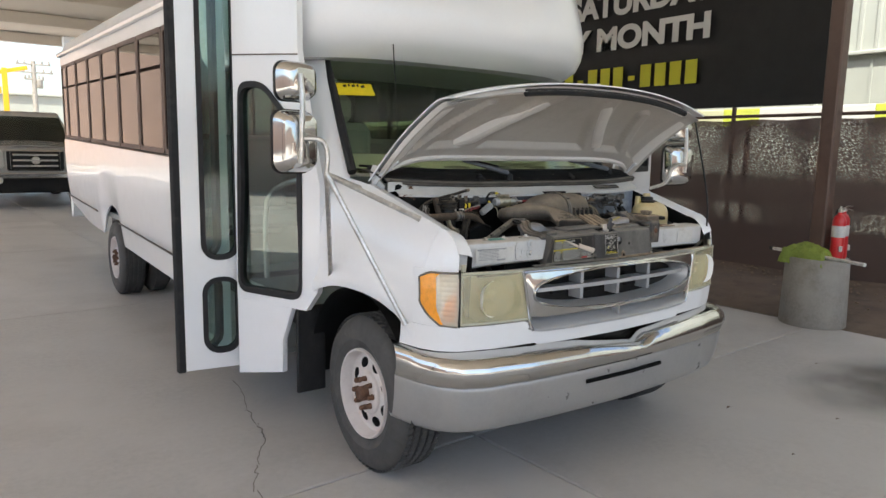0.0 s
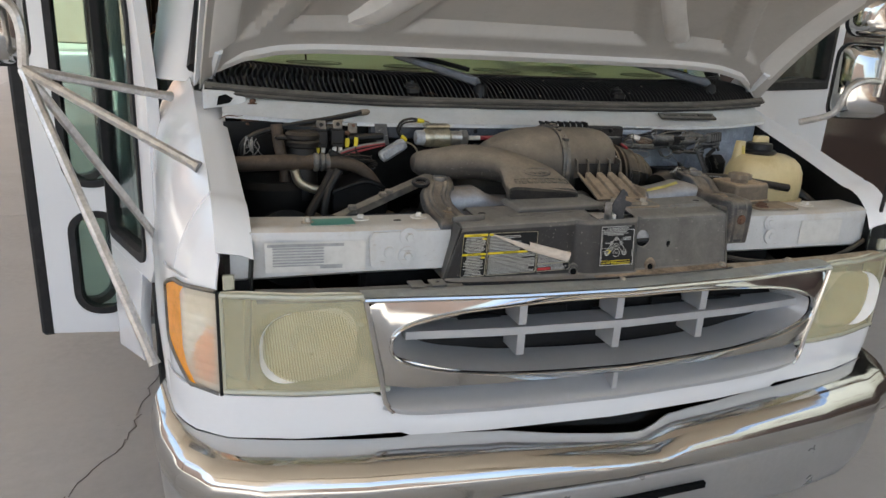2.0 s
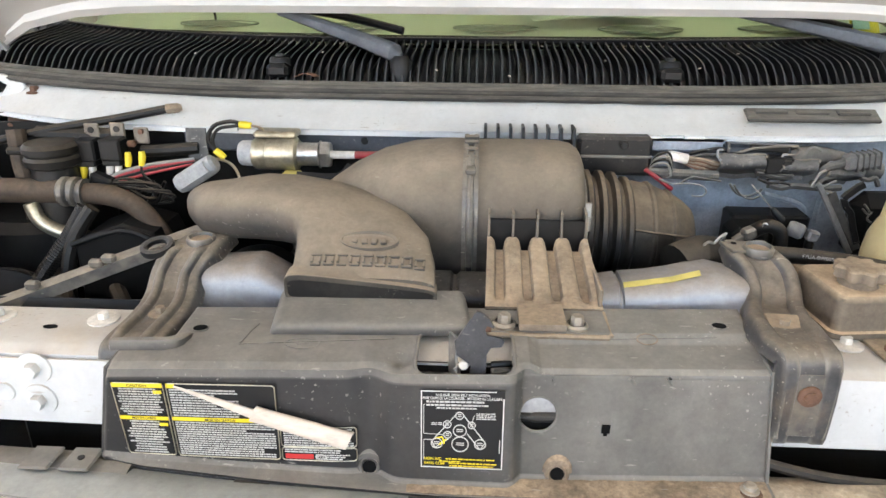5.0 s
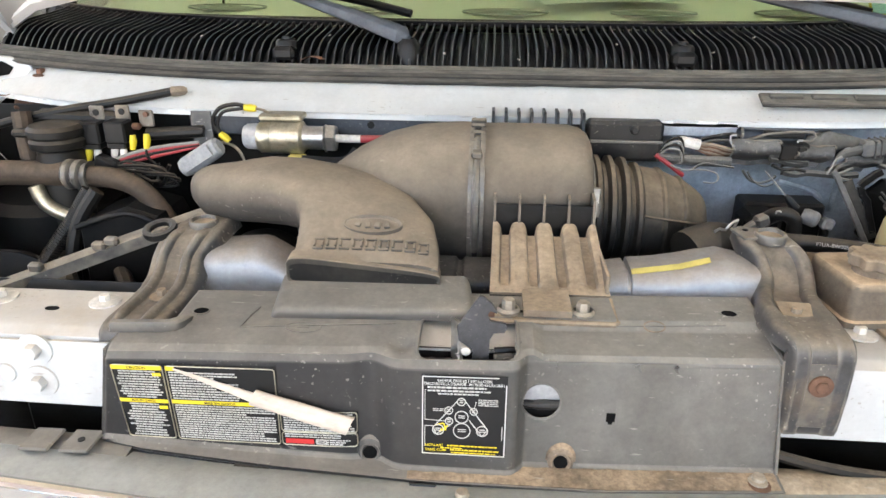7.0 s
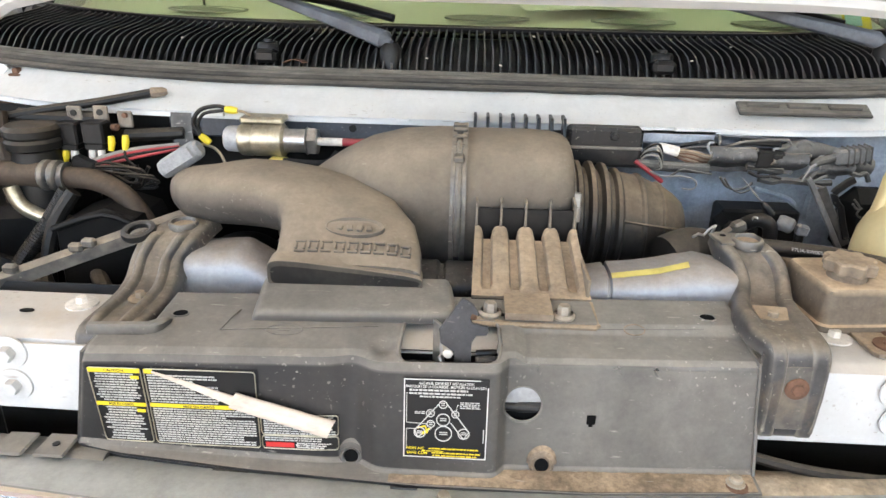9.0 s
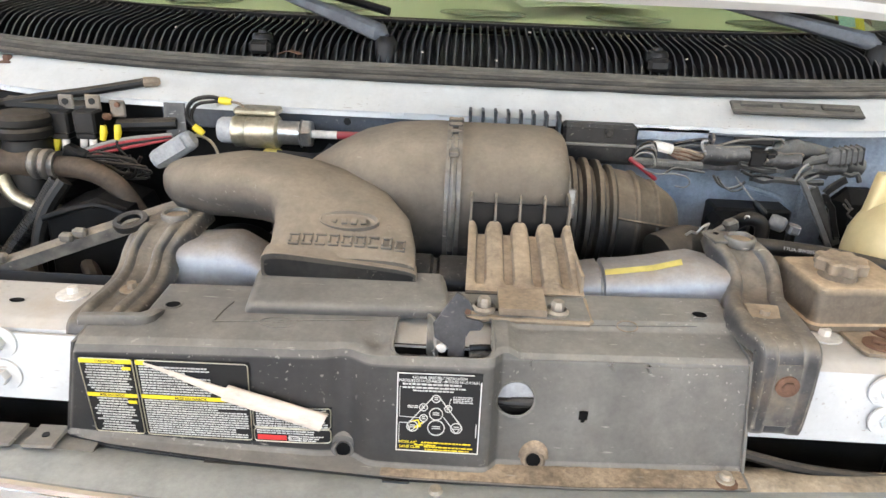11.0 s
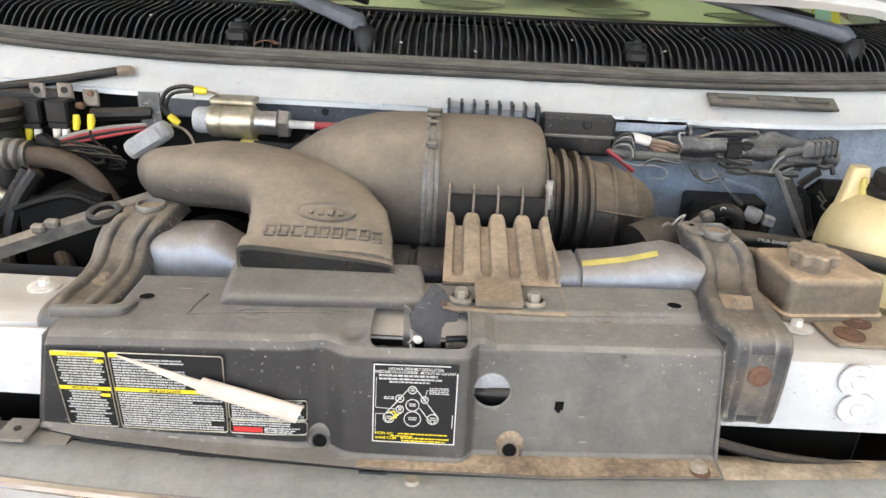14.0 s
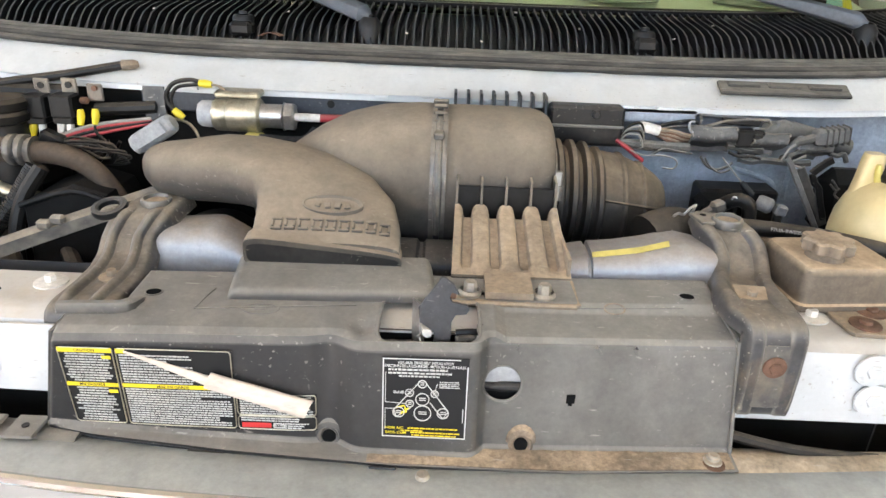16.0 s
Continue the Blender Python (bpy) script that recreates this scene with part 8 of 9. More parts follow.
# relays and crimped wires on the left
for x, z in ((-.634, 1.270), (-.593, 1.272)):
    r = part("relay", G().box((x, .605, z), (.034, .030, .034), .003), "black", bus, "black cube relay")
    part("relay_tab", G().box((x + .004, .618, z + .026), (.024, .004, .024), .002), "bracket", r)
    part("tab_hole", G().cyl((x + .004, .6155, z + .028), (x + .004, .6140, z + .028), .005, 12), "black", r)
    part("relay_socket", G().box((x, .602, z - .020), (.030, .024, .010), .002), "black", r)
rt = part("relay_tab", G().box((-.552, .618, 1.290), (.024, .004, .026), .002), "bracket", bus)
part("tab_screw", G().cyl((-.550, .6155, 1.297), (-.550, .611, 1.297), .004, 10), "rust", rt)
part("tab_lug", G().box((-.566, .610, 1.279), (.014, .010, .010), .003), "rust", rt)
for x0, z0, c in ((-.642, 1.248, "yellow"), (-.628, 1.250, "white_pl"), (-.600, 1.252, "white_pl"), (-.586, 1.253, "white_pl"), (-.568, 1.268, "yellow"), (-.546, 1.270, "yellow")):
    part("terminal", G().tube([(x0, .598, z0), (x0, .597, z0 - .010), (x0 - .002, .595, z0 - .022)], [.0045, .0058, .0042], 10, 2), c, bus)
    part("terminal_lead", G().tube([(x0 - .002, .595, z0 - .020), (x0 - .001, .593, z0 - .034), (x0 + .012, .590, z0 - .046)], .0024, 6, 3), "hose" if c == "yellow" else "red", bus)
random.seed(7)
for k in range(7):
    x0 = -.63 + .016 * k
    part("wire", G().tube([(x0, .596, 1.225), (x0 + .005, .59, 1.20 + .004 * (k % 3)), (-.57 + .01 * k, .585, 1.19 + .006 * k)], .003, 6, 4), "hose", bus)
for dz, c in ((0, "red"), (-.009, "red"), (.004, "whitewire"), (-.004, "hose")):
    part("wire", G().tube([(-.61, .585, 1.222 + dz), (-.575, .588, 1.236 + dz), (-.53, .60, 1.246 + dz), (-.47, .61, 1.254 + dz * .5)], .0026, 8, 4), c, bus)
for k in range(8):
    a = random.uniform
    part("wire", G().tube([(-.62 + a(0, .03), .58, 1.222 + a(-.01, .006)), (-.575 + a(-.01, .01), .572, 1.235 - a(0, .02)), (-.53 + a(-.02, .02), .572, 1.228 - a(0, .025)), (-.51 + a(-.02, .02), .58, 1.21 - a(0, .02)), (-.545, .585, 1.19)], a(.0014, .003), 6, 4), ("hose", "hose", "hose", "loom", "cover", "hose")[k % 6], bus)
part("black_plug", G().box((0, 0, 0), (.035, .02, .035), .004, pose(-.606, .575, 1.222, 0, 25, 0)), "black", bus)
part("loom", G().tube([(-.72, .62, 1.29), (-.66, .625, 1.287), (-.60, .63, 1.286)], .012, 10, 3), "hose", bus)
part("loom", G().tube([(-.56, .63, 1.262), (-.50, .632, 1.266), (-.47, .635, 1.268)], .010, 10, 3), "hose", bus)

# canister, pipes and hoses on the left
can = part("canister", G().lathe([(0, -.14), (.036, -.14), (.036, -.03), (.033, -.02), (.033, -.014), (.040, -.010), (.041, .0), (.038, .005), (.041, .009), (.041, .018), (.036, .024), (0, .026)], (-.680, .585, 1.262), "z", 30), "hose", bus, "black plastic canister with a ribbed lid")
part("canister_lug", G().box((-.728, .58, 1.272), (.035, .018, .012), .004), "hose", can)
part("hose", G().tube([(-.740, .60, 1.30), (-.735, .59, 1.25), (-.725, .58, 1.20), (-.722, .575, 1.12)], .014, 10, 4), "brown_hose", bus)
part("hood_cable", G().tube([(-0.7978, 0.6, 1.2703), (-0.7728, 0.605, 1.2812), (-0.6868, 0.62, 1.2985), (-0.6094, 0.635, 1.3097), (-0.5586, 0.648, 1.3184), (-0.5231, 0.655, 1.3249)], .0068, 10, 4), "hose", bus, "black sleeved cable on the flange")
part("cable_tail", G().tube([(-.7978, .600, 1.2703), (-.812, .598, 1.262), (-.822, .597, 1.245), (-.826, .600, 1.21)], .0068, 10, 3), "hose", bus)
random.seed(12)
for k in range(14):
    x, z = random.uniform(-.812, -.784), random.uniform(1.258, 1.276)
    part("frayed_thread", G().tube([(x, .592, z), (x + random.uniform(-.008, .008), .589, z - .014), (x + random.uniform(-.014, .014), .590, z - random.uniform(.02, .045))], .0009, 5, 3), "whitewire", bus)
part("dry_leaf", G().grid(lambda u, v: (-.868 + .055 * u, .672 + .018 * (v - .5) * math.sin(math.pi * min(.97, u + .03)) + .012 * u, 1.302 + .012 * u + .004 * math.sin(u * 5)), 7, 3, .001), "rust", bus, "curled dry brown leaf")
part("hinge_bracket", G().prism([(-.905, 1.318), (-.845, 1.326), (-.812, 1.332), (-.800, 1.342), (-.806, 1.356), (-.835, 1.364), (-.905, 1.366)], .006, Matrix.Translation((0, .742, 0)) @ Euler((radians(90), 0, 0)).to_matrix().to_4x4(), .002), "bay_paint", bus, "white hood hinge bracket with dirt")
part("bracket_hole", G().prism([(-.872, 1.328), (-.842, 1.334), (-.832, 1.346), (-.850, 1.356), (-.868, 1.350)], .002, Matrix.Translation((0, .735, 0)) @ Euler((radians(90), 0, 0)).to_matrix().to_4x4(), 0), "void", bus)
bolt(bus, (-.785, .735, 1.333), .008, .012, material="rust", name="rusty_bolt")
part("cable_tip", G().tube([(-0.5231, 0.655, 1.3249), (-0.5049, 0.658, 1.3265), (-0.5, 0.66, 1.327)], [.0082, .0072, .004], 8, 0), "tray", bus)
acp = part("hose", G().tube([(-.93, .562, 1.205), (-.88, .561, 1.209), (-.80, .560, 1.213), (-.70, .558, 1.216), (-.645, .556, 1.216)], .019, 14, 4), "brown_hose", bus, "thick dusty coolant hose")
part("hose_ferrule", G().tube([(-.660, .556, 1.216), (-.655, .556, 1.216), (-.648, .556, 1.216), (-.644, .556, 1.216), (-.640, .556, 1.216), (-.634, .556, 1.216), (-.630, .556, 1.215), (-.620, .556, 1.215)], [.018, .023, .023, .019, .023, .023, .019, .022], 16, 0), "bracket", acp)
part("hose", G().tube([(-.625, .556, 1.214), (-.58, .55, 1.213), (-.54, .545, 1.198), (-.51, .54, 1.165), (-.49, .54, 1.12)], [.016, .016, .015, .015, .015], 12, 5), "brown_hose", bus)
part("metal_pipe", G().tube([(-.705, .545, 1.20), (-.695, .545, 1.172), (-.670, .545, 1.156), (-.645, .545, 1.150), (-.60, .55, 1.14)], .011, 12, 4), "zinc", bus)
loomp = [(-.615, .535, 1.198), (-.64, .52, 1.155), (-.672, .50, 1.11), (-.70, .47, 1.06)]
lr = G().tube(loomp, .010, 10, 5)
cl_loom = part("corrugated_loom", lr, "hose", bus)
P_ = [Vector(p) for p in loomp]
for k in range(42):
    t = k / 41 * 3
    i = min(int(t), 2)
    p, q = P_[i], P_[i + 1]
    d = (q - p).normalized()
    c = p.lerp(q, t - i)
    part("loom_ring", G().cyl(c - d * .0013, c + d * .0013, .0122, 10), "hose", cl_loom)
part("hose", G().tube([(-.60, .53, 1.20), (-.628, .515, 1.155), (-.640, .50, 1.10), (-.64, .49, 1.02)], .011, 10, 4), "hose", bus)
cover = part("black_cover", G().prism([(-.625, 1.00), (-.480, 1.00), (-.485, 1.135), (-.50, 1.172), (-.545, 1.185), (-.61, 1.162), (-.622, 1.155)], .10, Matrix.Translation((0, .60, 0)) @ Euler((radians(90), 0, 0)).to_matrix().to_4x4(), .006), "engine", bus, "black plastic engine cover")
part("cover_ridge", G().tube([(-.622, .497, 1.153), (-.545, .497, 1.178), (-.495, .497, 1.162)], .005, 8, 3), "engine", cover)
# diagonal brace and tube end
br_m = Matrix.Translation((-.505, .318, 1.150)) @ Euler((0, 0, 0)).to_matrix().to_4x4()
brace = G().loft([[(p[0] + d[0], p[1] + d[1], p[2] + d[2]) for d in ((0, -.008, -.010), (0, -.008, .006), (-.003, -.003, .009), (-.008, .012, .009), (-.008, .012, -.010))] for p in ((-.70, .335, 1.105), (-.60, .37, 1.135), (-.50, .405, 1.167), (-.42, .432, 1.192), (-.38, .446, 1.204))])
bra = part("diagonal_brace", brace, "bracket", bus, "dusty black diagonal radiator brace")
for p in ((-.60, .365, 1.150), (-.525, .39, 1.172), (-.51, .395, 1.177)):
    part("brace_clip", G().box(p, (.018, .012, .012), .003), "bracket", bra)
eye_m = pose(-.437, .386, 1.199, 14, 0, -14)
part("bracket_eye", G().lathe([(.013, -.003), (.013, .003), (.016, .005), (.021, .004), (.022, 0), (.021, -.004), (.016, -.005), (.013, -.003)], (0, 0, 0), "z", 24, eye_m), "cover", bus)
part("eye_arm", G().tube([(-.422, .392, 1.194), (-.395, .405, 1.186), (-.37, .42, 1.18)], [.008, .010, .011], 8, 2), "bracket", bus)

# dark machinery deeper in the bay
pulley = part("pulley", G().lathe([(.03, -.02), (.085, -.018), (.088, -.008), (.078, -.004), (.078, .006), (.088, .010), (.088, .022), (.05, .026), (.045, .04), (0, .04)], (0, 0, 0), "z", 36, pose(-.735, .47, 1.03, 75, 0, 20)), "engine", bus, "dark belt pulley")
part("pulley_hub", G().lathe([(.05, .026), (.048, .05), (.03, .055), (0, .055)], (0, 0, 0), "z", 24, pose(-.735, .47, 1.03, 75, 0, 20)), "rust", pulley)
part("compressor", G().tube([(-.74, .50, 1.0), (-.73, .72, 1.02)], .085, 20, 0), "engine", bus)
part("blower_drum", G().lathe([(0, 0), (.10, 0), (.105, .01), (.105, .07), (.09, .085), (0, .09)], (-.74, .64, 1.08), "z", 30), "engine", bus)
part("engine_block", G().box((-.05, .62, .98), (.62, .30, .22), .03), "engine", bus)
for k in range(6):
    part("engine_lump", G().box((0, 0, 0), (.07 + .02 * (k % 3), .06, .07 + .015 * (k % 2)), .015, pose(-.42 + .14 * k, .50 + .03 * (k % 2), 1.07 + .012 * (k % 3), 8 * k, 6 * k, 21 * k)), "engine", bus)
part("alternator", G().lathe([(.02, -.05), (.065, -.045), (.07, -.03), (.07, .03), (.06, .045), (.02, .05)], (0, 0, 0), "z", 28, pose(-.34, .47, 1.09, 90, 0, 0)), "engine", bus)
part("fan_shroud", G().grid(lambda u, v: (lerp(-.66, -.42, u), lerp(.325, .36, v), lerp(1.02, 1.135, v)), 8, 3, .006), "black", bus)
for k in range(5):
    part("deep_hose", G().tube([(-.80 + .10 * k, .60, 1.02), (-.76 + .09 * k, .52, 1.08 + .01 * (k % 2)), (-.70 + .09 * k, .44, 1.05), (-.66 + .08 * k, .40, .98)], .012 + .003 * (k % 2), 10, 4), "hose", bus)

# wiring and modules on the right
mod = part("black_module", G().box((.178, .630, 1.271), (.112, .03, .060), .005), "cover", bus, "dusty black module on the firewall")
part("module_edge", G().box((.180, .612, 1.272), (.106, .006, .004), .001), "shield", mod)
ybolt(mod, (.19, .613, 1.290), .005, .005, 1.4, "cover")
part("white_plug", G().tube([(.258, .62, 1.274), (.262, .62, 1.2735), (.288, .62, 1.268)], [.0065, .0078, .0078], 12, 0), "white_pl", bus)
for k in range(6):
    part("wire", G().tube([(.288, .62 + .002 * k, 1.270 - .002 * k), (.31, .618, 1.268 - .003 * k), (.335, .62 + .003 * k, 1.262 - .003 * k), (.36, .625, 1.262)], .0035, 6, 4), "rust" if k % 2 else "tray", bus)
part("wire", G().tube([(.224, .61, 1.254), (.24, .605, 1.244), (.258, .605, 1.231), (.267, .61, 1.224)], .0036, 8, 4), "red", bus)
for k in range(4):
    part("wire", G().tube([(.232, .61, 1.262 - .002 * k), (.238, .60, 1.278 - .004 * k), (.255, .60, 1.282 - .006 * k), (.262, .605, 1.255 - .003 * k), (.25, .61, 1.242)], .0018, 6, 4), "whitewire" if k % 2 else "hose", bus)
def harness_cover(x0, x1, z0, z1, lean):
    """A dusty half-shell clipped over the wiring, its top leaning sideways."""
    rr = []
    for e in np.linspace(0, 1, 9):
        rr.append([(lerp(x0, x1, e) + lean * (1 - (z - z0) / (z1 - z0)), .634 - .028 * math.sin(math.pi * (.18 + .82 * min(1, k / 9))) - .002 * math.sin(e * 7), z + .0015 * math.sin(e * 9)) for k, z in enumerate(np.linspace(z1, z0, 12))])
    rr2 = [[(px_, py_ + .003, pz_) for px_, py_, pz_ in r[::-1]] for r in rr]
    b_ = part("harness_cover", G().loft([a + b for a, b in zip(rr, rr2)]), "saddle", bus, "dusty black plastic harness cover")
    part("cover_lip", G().tube([rr[0][11], rr[0][7], rr[0][3], rr[0][0], rr[4][0], rr[8][0], rr[8][1]], .0018, 6, 2), "bracket", b_)
    part("cover_hook", G().tube([rr[0][2], (rr[0][0][0] - .004, rr[0][0][1] - .004, z1 - .002), (rr[0][0][0] - .003, rr[0][0][1], z1 + .006), (rr[0][0][0] + .004, rr[0][0][1], z1 + .007)], .0018, 6, 3), "grey_pl", b_)


def flat_band(pts, w):
    """A flat strip w wide that follows pts and faces the front."""
    P = [Vector(p) for p in pts]
    g = G()
    rings = []
    for i_, p in enumerate(P):
        d = (P[min(i_ + 1, len(P) - 1)] - P[max(i_ - 1, 0)]).normalized()
        sd = d.cross(Vector((0, 1, 0))).normalized() * w / 2
        f_ = Vector((0, .0015, 0))
        rings.append([p - sd - f_, p - sd * .7 - f_ * 2.2, p + sd * .7 - f_ * 2.2, p + sd - f_, p + sd + f_, p - sd + f_])
    return g.loft(rings)


# Blue-grey strip that paints the shaded band below the flange.
part("flange_shadow_strip", G().box((.27, .650, 1.286), (.16, .016, .024), .003), "bluegrey", bus)
uc = part("upper_channel", G().grid(lambda u, v: (lerp(0.3460, 0.4480, u), .640 - .012 * abs(2 * v - 1) ** 3, lerp(1.2700, 1.2920, v) - .004 * u), 10, 8, .003), "slate", bus, "slate grey steel channel under the flange")
part("channel_dark", G().box((0, 0, 0), (0.0600, .006, .012), .002, pose(0.4110, .630, 1.2850, 0, 1.5, 0)), "black", uc)
part("channel_lip", G().tube([(0.348, 0.628, 1.294), (0.351, 0.628, 1.284), (0.352, 0.628, 1.272), (0.387, 0.628, 1.285), (0.451, 0.628, 1.289), (0.451, 0.628, 1.276), (0.433, 0.628, 1.276)], .0022, 6, 2), "bracket", uc)
part("firewall_tube", G().tube([(0.444, 0.648, 1.26), (0.467, 0.648, 1.267), (0.494, 0.648, 1.268), (0.538, 0.648, 1.259), (0.589, 0.648, 1.246)], [.014, .016, .017, .016, .015], 14, 4), "loom", bus)
part("tube_end", G().lathe([(.012, 0), (.015, .003), (.015, .010), (.010, .013), (0, .013)], (0.4810, .634, 1.2730), "y", 18), "dusty_plug", bus)
harness_cover(0.3350, 0.4010, 1.2360, 1.2770, 0.0000)
harness_cover(0.4310, 0.4810, 1.2340, 1.2710, -0.0129)
harness_cover(0.5000, 0.5510, 1.2290, 1.2610, -0.0172)
part("cable", G().tube([(0.391, 0.616, 1.257), (0.406, 0.616, 1.254), (0.422, 0.616, 1.25), (0.446, 0.616, 1.248)], 0.0042, 8, 4), "loom", bus)
part("cable", G().tube([(0.393, 0.619, 1.251), (0.408, 0.619, 1.249), (0.424, 0.619, 1.245), (0.448, 0.619, 1.245)], 0.0050, 8, 4), "loom", bus)
part("cable", G().tube([(0.395, 0.622, 1.247), (0.41, 0.622, 1.245), (0.426, 0.622, 1.241), (0.449, 0.622, 1.243)], 0.0036, 8, 4), "loom", bus)
part("cable", G().tube([(0.394, 0.625, 1.257), (0.409, 0.625, 1.255), (0.425, 0.625, 1.251), (0.45, 0.625, 1.248)], 0.0034, 8, 4), "loom", bus)
part("connector_block", G().box((0.4230, .622, 1.2620), (.042, .024, .026), .003), "black", bus)
part("block_latch", G().box((0.4330, .609, 1.2670), (.014, .004, .010), .002), "cover", bus)
part("plug_lead", G().tube([(0.484, 0.612, 1.255), (0.494, 0.612, 1.262), (0.508, 0.612, 1.266), (0.523, 0.612, 1.272)], [.004, .0065, .007, .007], 10, 3), "loom", bus)
fp = part("finned_plug", G().box((0, 0, 0), (.050, .022, .024), .004, pose(0.5400, .612, 1.2730, 0, -8, 0)), "dusty_plug", bus, "dusty grey finned connector plug")
for k in range(5):
    part("plug_fin", G().box((0, 0, 0), (.002, .026, .027), .0005, pose(0.5300 + .008 * k, .612, 1.2710 + .0012 * k, 0, -8, 0)), "loom", fp)
part("wire", G().tube([(0.473, 0.606, 1.232), (0.477, 0.606, 1.243), (0.482, 0.606, 1.254), (0.489, 0.606, 1.259)], 0.0020, 6, 4), "whitewire", bus)
part("wire", G().tube([(0.485, 0.61, 1.234), (0.489, 0.61, 1.243), (0.5, 0.61, 1.247), (0.508, 0.61, 1.249)], 0.0035, 6, 4), "loom", bus)
part("wire", G().tube([(0.417, 0.625, 1.229), (0.436, 0.625, 1.225), (0.453, 0.625, 1.228), (0.484, 0.625, 1.226), (0.505, 0.625, 1.225), (0.526, 0.625, 1.227)], 0.0055, 6, 4), "loom", bus)
part("wire", G().tube([(0.352, 0.606, 1.235), (0.364, 0.606, 1.221), (0.379, 0.606, 1.216), (0.394, 0.606, 1.221), (0.401, 0.606, 1.228)], 0.0022, 6, 4), "loom", bus)
part("wire", G().tube([(0.358, 0.604, 1.234), (0.369, 0.604, 1.22), (0.385, 0.604, 1.212), (0.399, 0.604, 1.217)], 0.0016, 6, 4), "loom", bus)
part("wire", G().tube([(0.395, 0.612, 1.242), (0.411, 0.612, 1.236), (0.429, 0.612, 1.237), (0.444, 0.612, 1.234)], 0.0028, 6, 4), "cover", bus)
part("wire", G().tube([(0.245, 0.6, 1.242), (0.264, 0.6, 1.235), (0.29, 0.6, 1.236), (0.311, 0.6, 1.232), (0.317, 0.6, 1.223), (0.311, 0.6, 1.216), (0.296, 0.6, 1.217)], 0.0014, 6, 4), "whitewire", bus)
part("wire", G().tube([(0.276, 0.602, 1.234), (0.293, 0.602, 1.245), (0.314, 0.602, 1.243), (0.337, 0.602, 1.24)], 0.0016, 6, 4), "loom", bus)
part("wire", G().tube([(0.293, 0.63, 1.274), (0.313, 0.63, 1.279), (0.337, 0.63, 1.283), (0.348, 0.63, 1.279)], 0.0030, 6, 4), "cover", bus)
part("wire", G().tube([(0.296, 0.628, 1.269), (0.317, 0.628, 1.274), (0.341, 0.628, 1.273)], 0.0022, 6, 4), "loom", bus)
part("wire", G().tube([(0.553, 0.6, 1.209), (0.564, 0.6, 1.196), (0.562, 0.6, 1.186), (0.57, 0.6, 1.18)], 0.0016, 6, 4), "loom", bus)
part("wire", G().tube([(0.552, 0.6, 1.202), (0.562, 0.6, 1.193), (0.568, 0.6, 1.196)], 0.0016, 6, 4), "loom", bus)
part("wire", G().tube([(0.549, 0.62, 1.244), (0.562, 0.62, 1.241), (0.571, 0.62, 1.244), (0.578, 0.62, 1.232)], 0.0040, 6, 4), "loom", bus)
part("wire", G().tube([(0.508, 0.607, 1.243), (0.498, 0.607, 1.237), (0.487, 0.607, 1.23), (0.506, 0.607, 1.224)], 0.0018, 6, 4), "whitewire", bus)
cl2 = part("corrugated_loom", G().tube([(0.228, 0.612, 1.25), (0.265, 0.612, 1.248), (0.298, 0.612, 1.247), (0.334, 0.612, 1.246)], .0068, 10, 3), "loom", bus)
for k in range(24):
    part("loom_ring", G().cyl((lerp(0.2470, 0.3330, k / 23) - .0012, .612, lerp(1.2480, 1.2450, k / 23)), (lerp(0.2470, 0.3330, k / 23) + .0012, .612, lerp(1.2480, 1.2450, k / 23)), .0080, 10), "loom", cl2)
bnd = part("stay", flat_band([(0.476, 0.598, 1.24), (0.483, 0.598, 1.233), (0.505, 0.598, 1.198), (0.525, 0.598, 1.166), (0.547, 0.598, 1.13)], 0.0085), "dusty_plug", bus, "bent grey steel stay")
bnd = part("strap_band", flat_band([(0.506, 0.612, 1.221), (0.516, 0.612, 1.204), (0.53, 0.612, 1.181), (0.551, 0.612, 1.155), (0.562, 0.612, 1.132)], 0.0160), "loom", bus)
bnd = part("strap_band", flat_band([(0.521, 0.6, 1.217), (0.524, 0.6, 1.222), (0.538, 0.6, 1.235), (0.546, 0.6, 1.24)], 0.0120), "cover", bus)
bnd = part("strap_band", flat_band([(0.523, 0.604, 1.216), (0.529, 0.604, 1.203), (0.538, 0.604, 1.194), (0.546, 0.604, 1.171), (0.557, 0.604, 1.145)], 0.0100), "cover", bus)
part("dark_duct", G().box((0.5960, .65, 1.1590), (.075, .05, .11), .02), "engine", bus)
for pts_ in ([(0.456, 0.727, 1.184), (0.484, 0.727, 1.177), (0.512, 0.727, 1.169), (0.528, 0.727, 1.157), (0.532, 0.727, 1.14)], [(0.552, 0.727, 1.195), (0.551, 0.727, 1.177), (0.55, 0.727, 1.156), (0.551, 0.727, 1.134)]):
    part("panel_ridge", G().tube(pts_, .0045, 8, 4), "bluegrey", bus)
part("thin_cable", G().tube([(.383, .600, 1.236), (.398, .596, 1.220), (.415, .590, 1.202)], .0012, 6, 3), "whitewire", bus)
part("cable_boot", G().tube([(.414, .590, 1.203), (.420, .589, 1.196), (.431, .588, 1.184)], [.003, .0055, .0065], 10, 2), "black", bus)
blk = part("valve_block", G().box((.437, .66, 1.135), (.122, .05, .080), .004), "black", bus, "black valve block with metal fittings")
part("block_lump", G().box((.385, .60, 1.150), (.055, .06, .050), .010), "engine", blk)
part("fitting", G().box((0, 0, 0), (.020, .018, .018), .004, pose(.371, .552, 1.176, 0, -20, 10)), "bracket", blk)
part("fitting", G().tube([(.350, .55, 1.164), (.362, .551, 1.171)], [.006, .007], 10, 0), "bracket", blk)
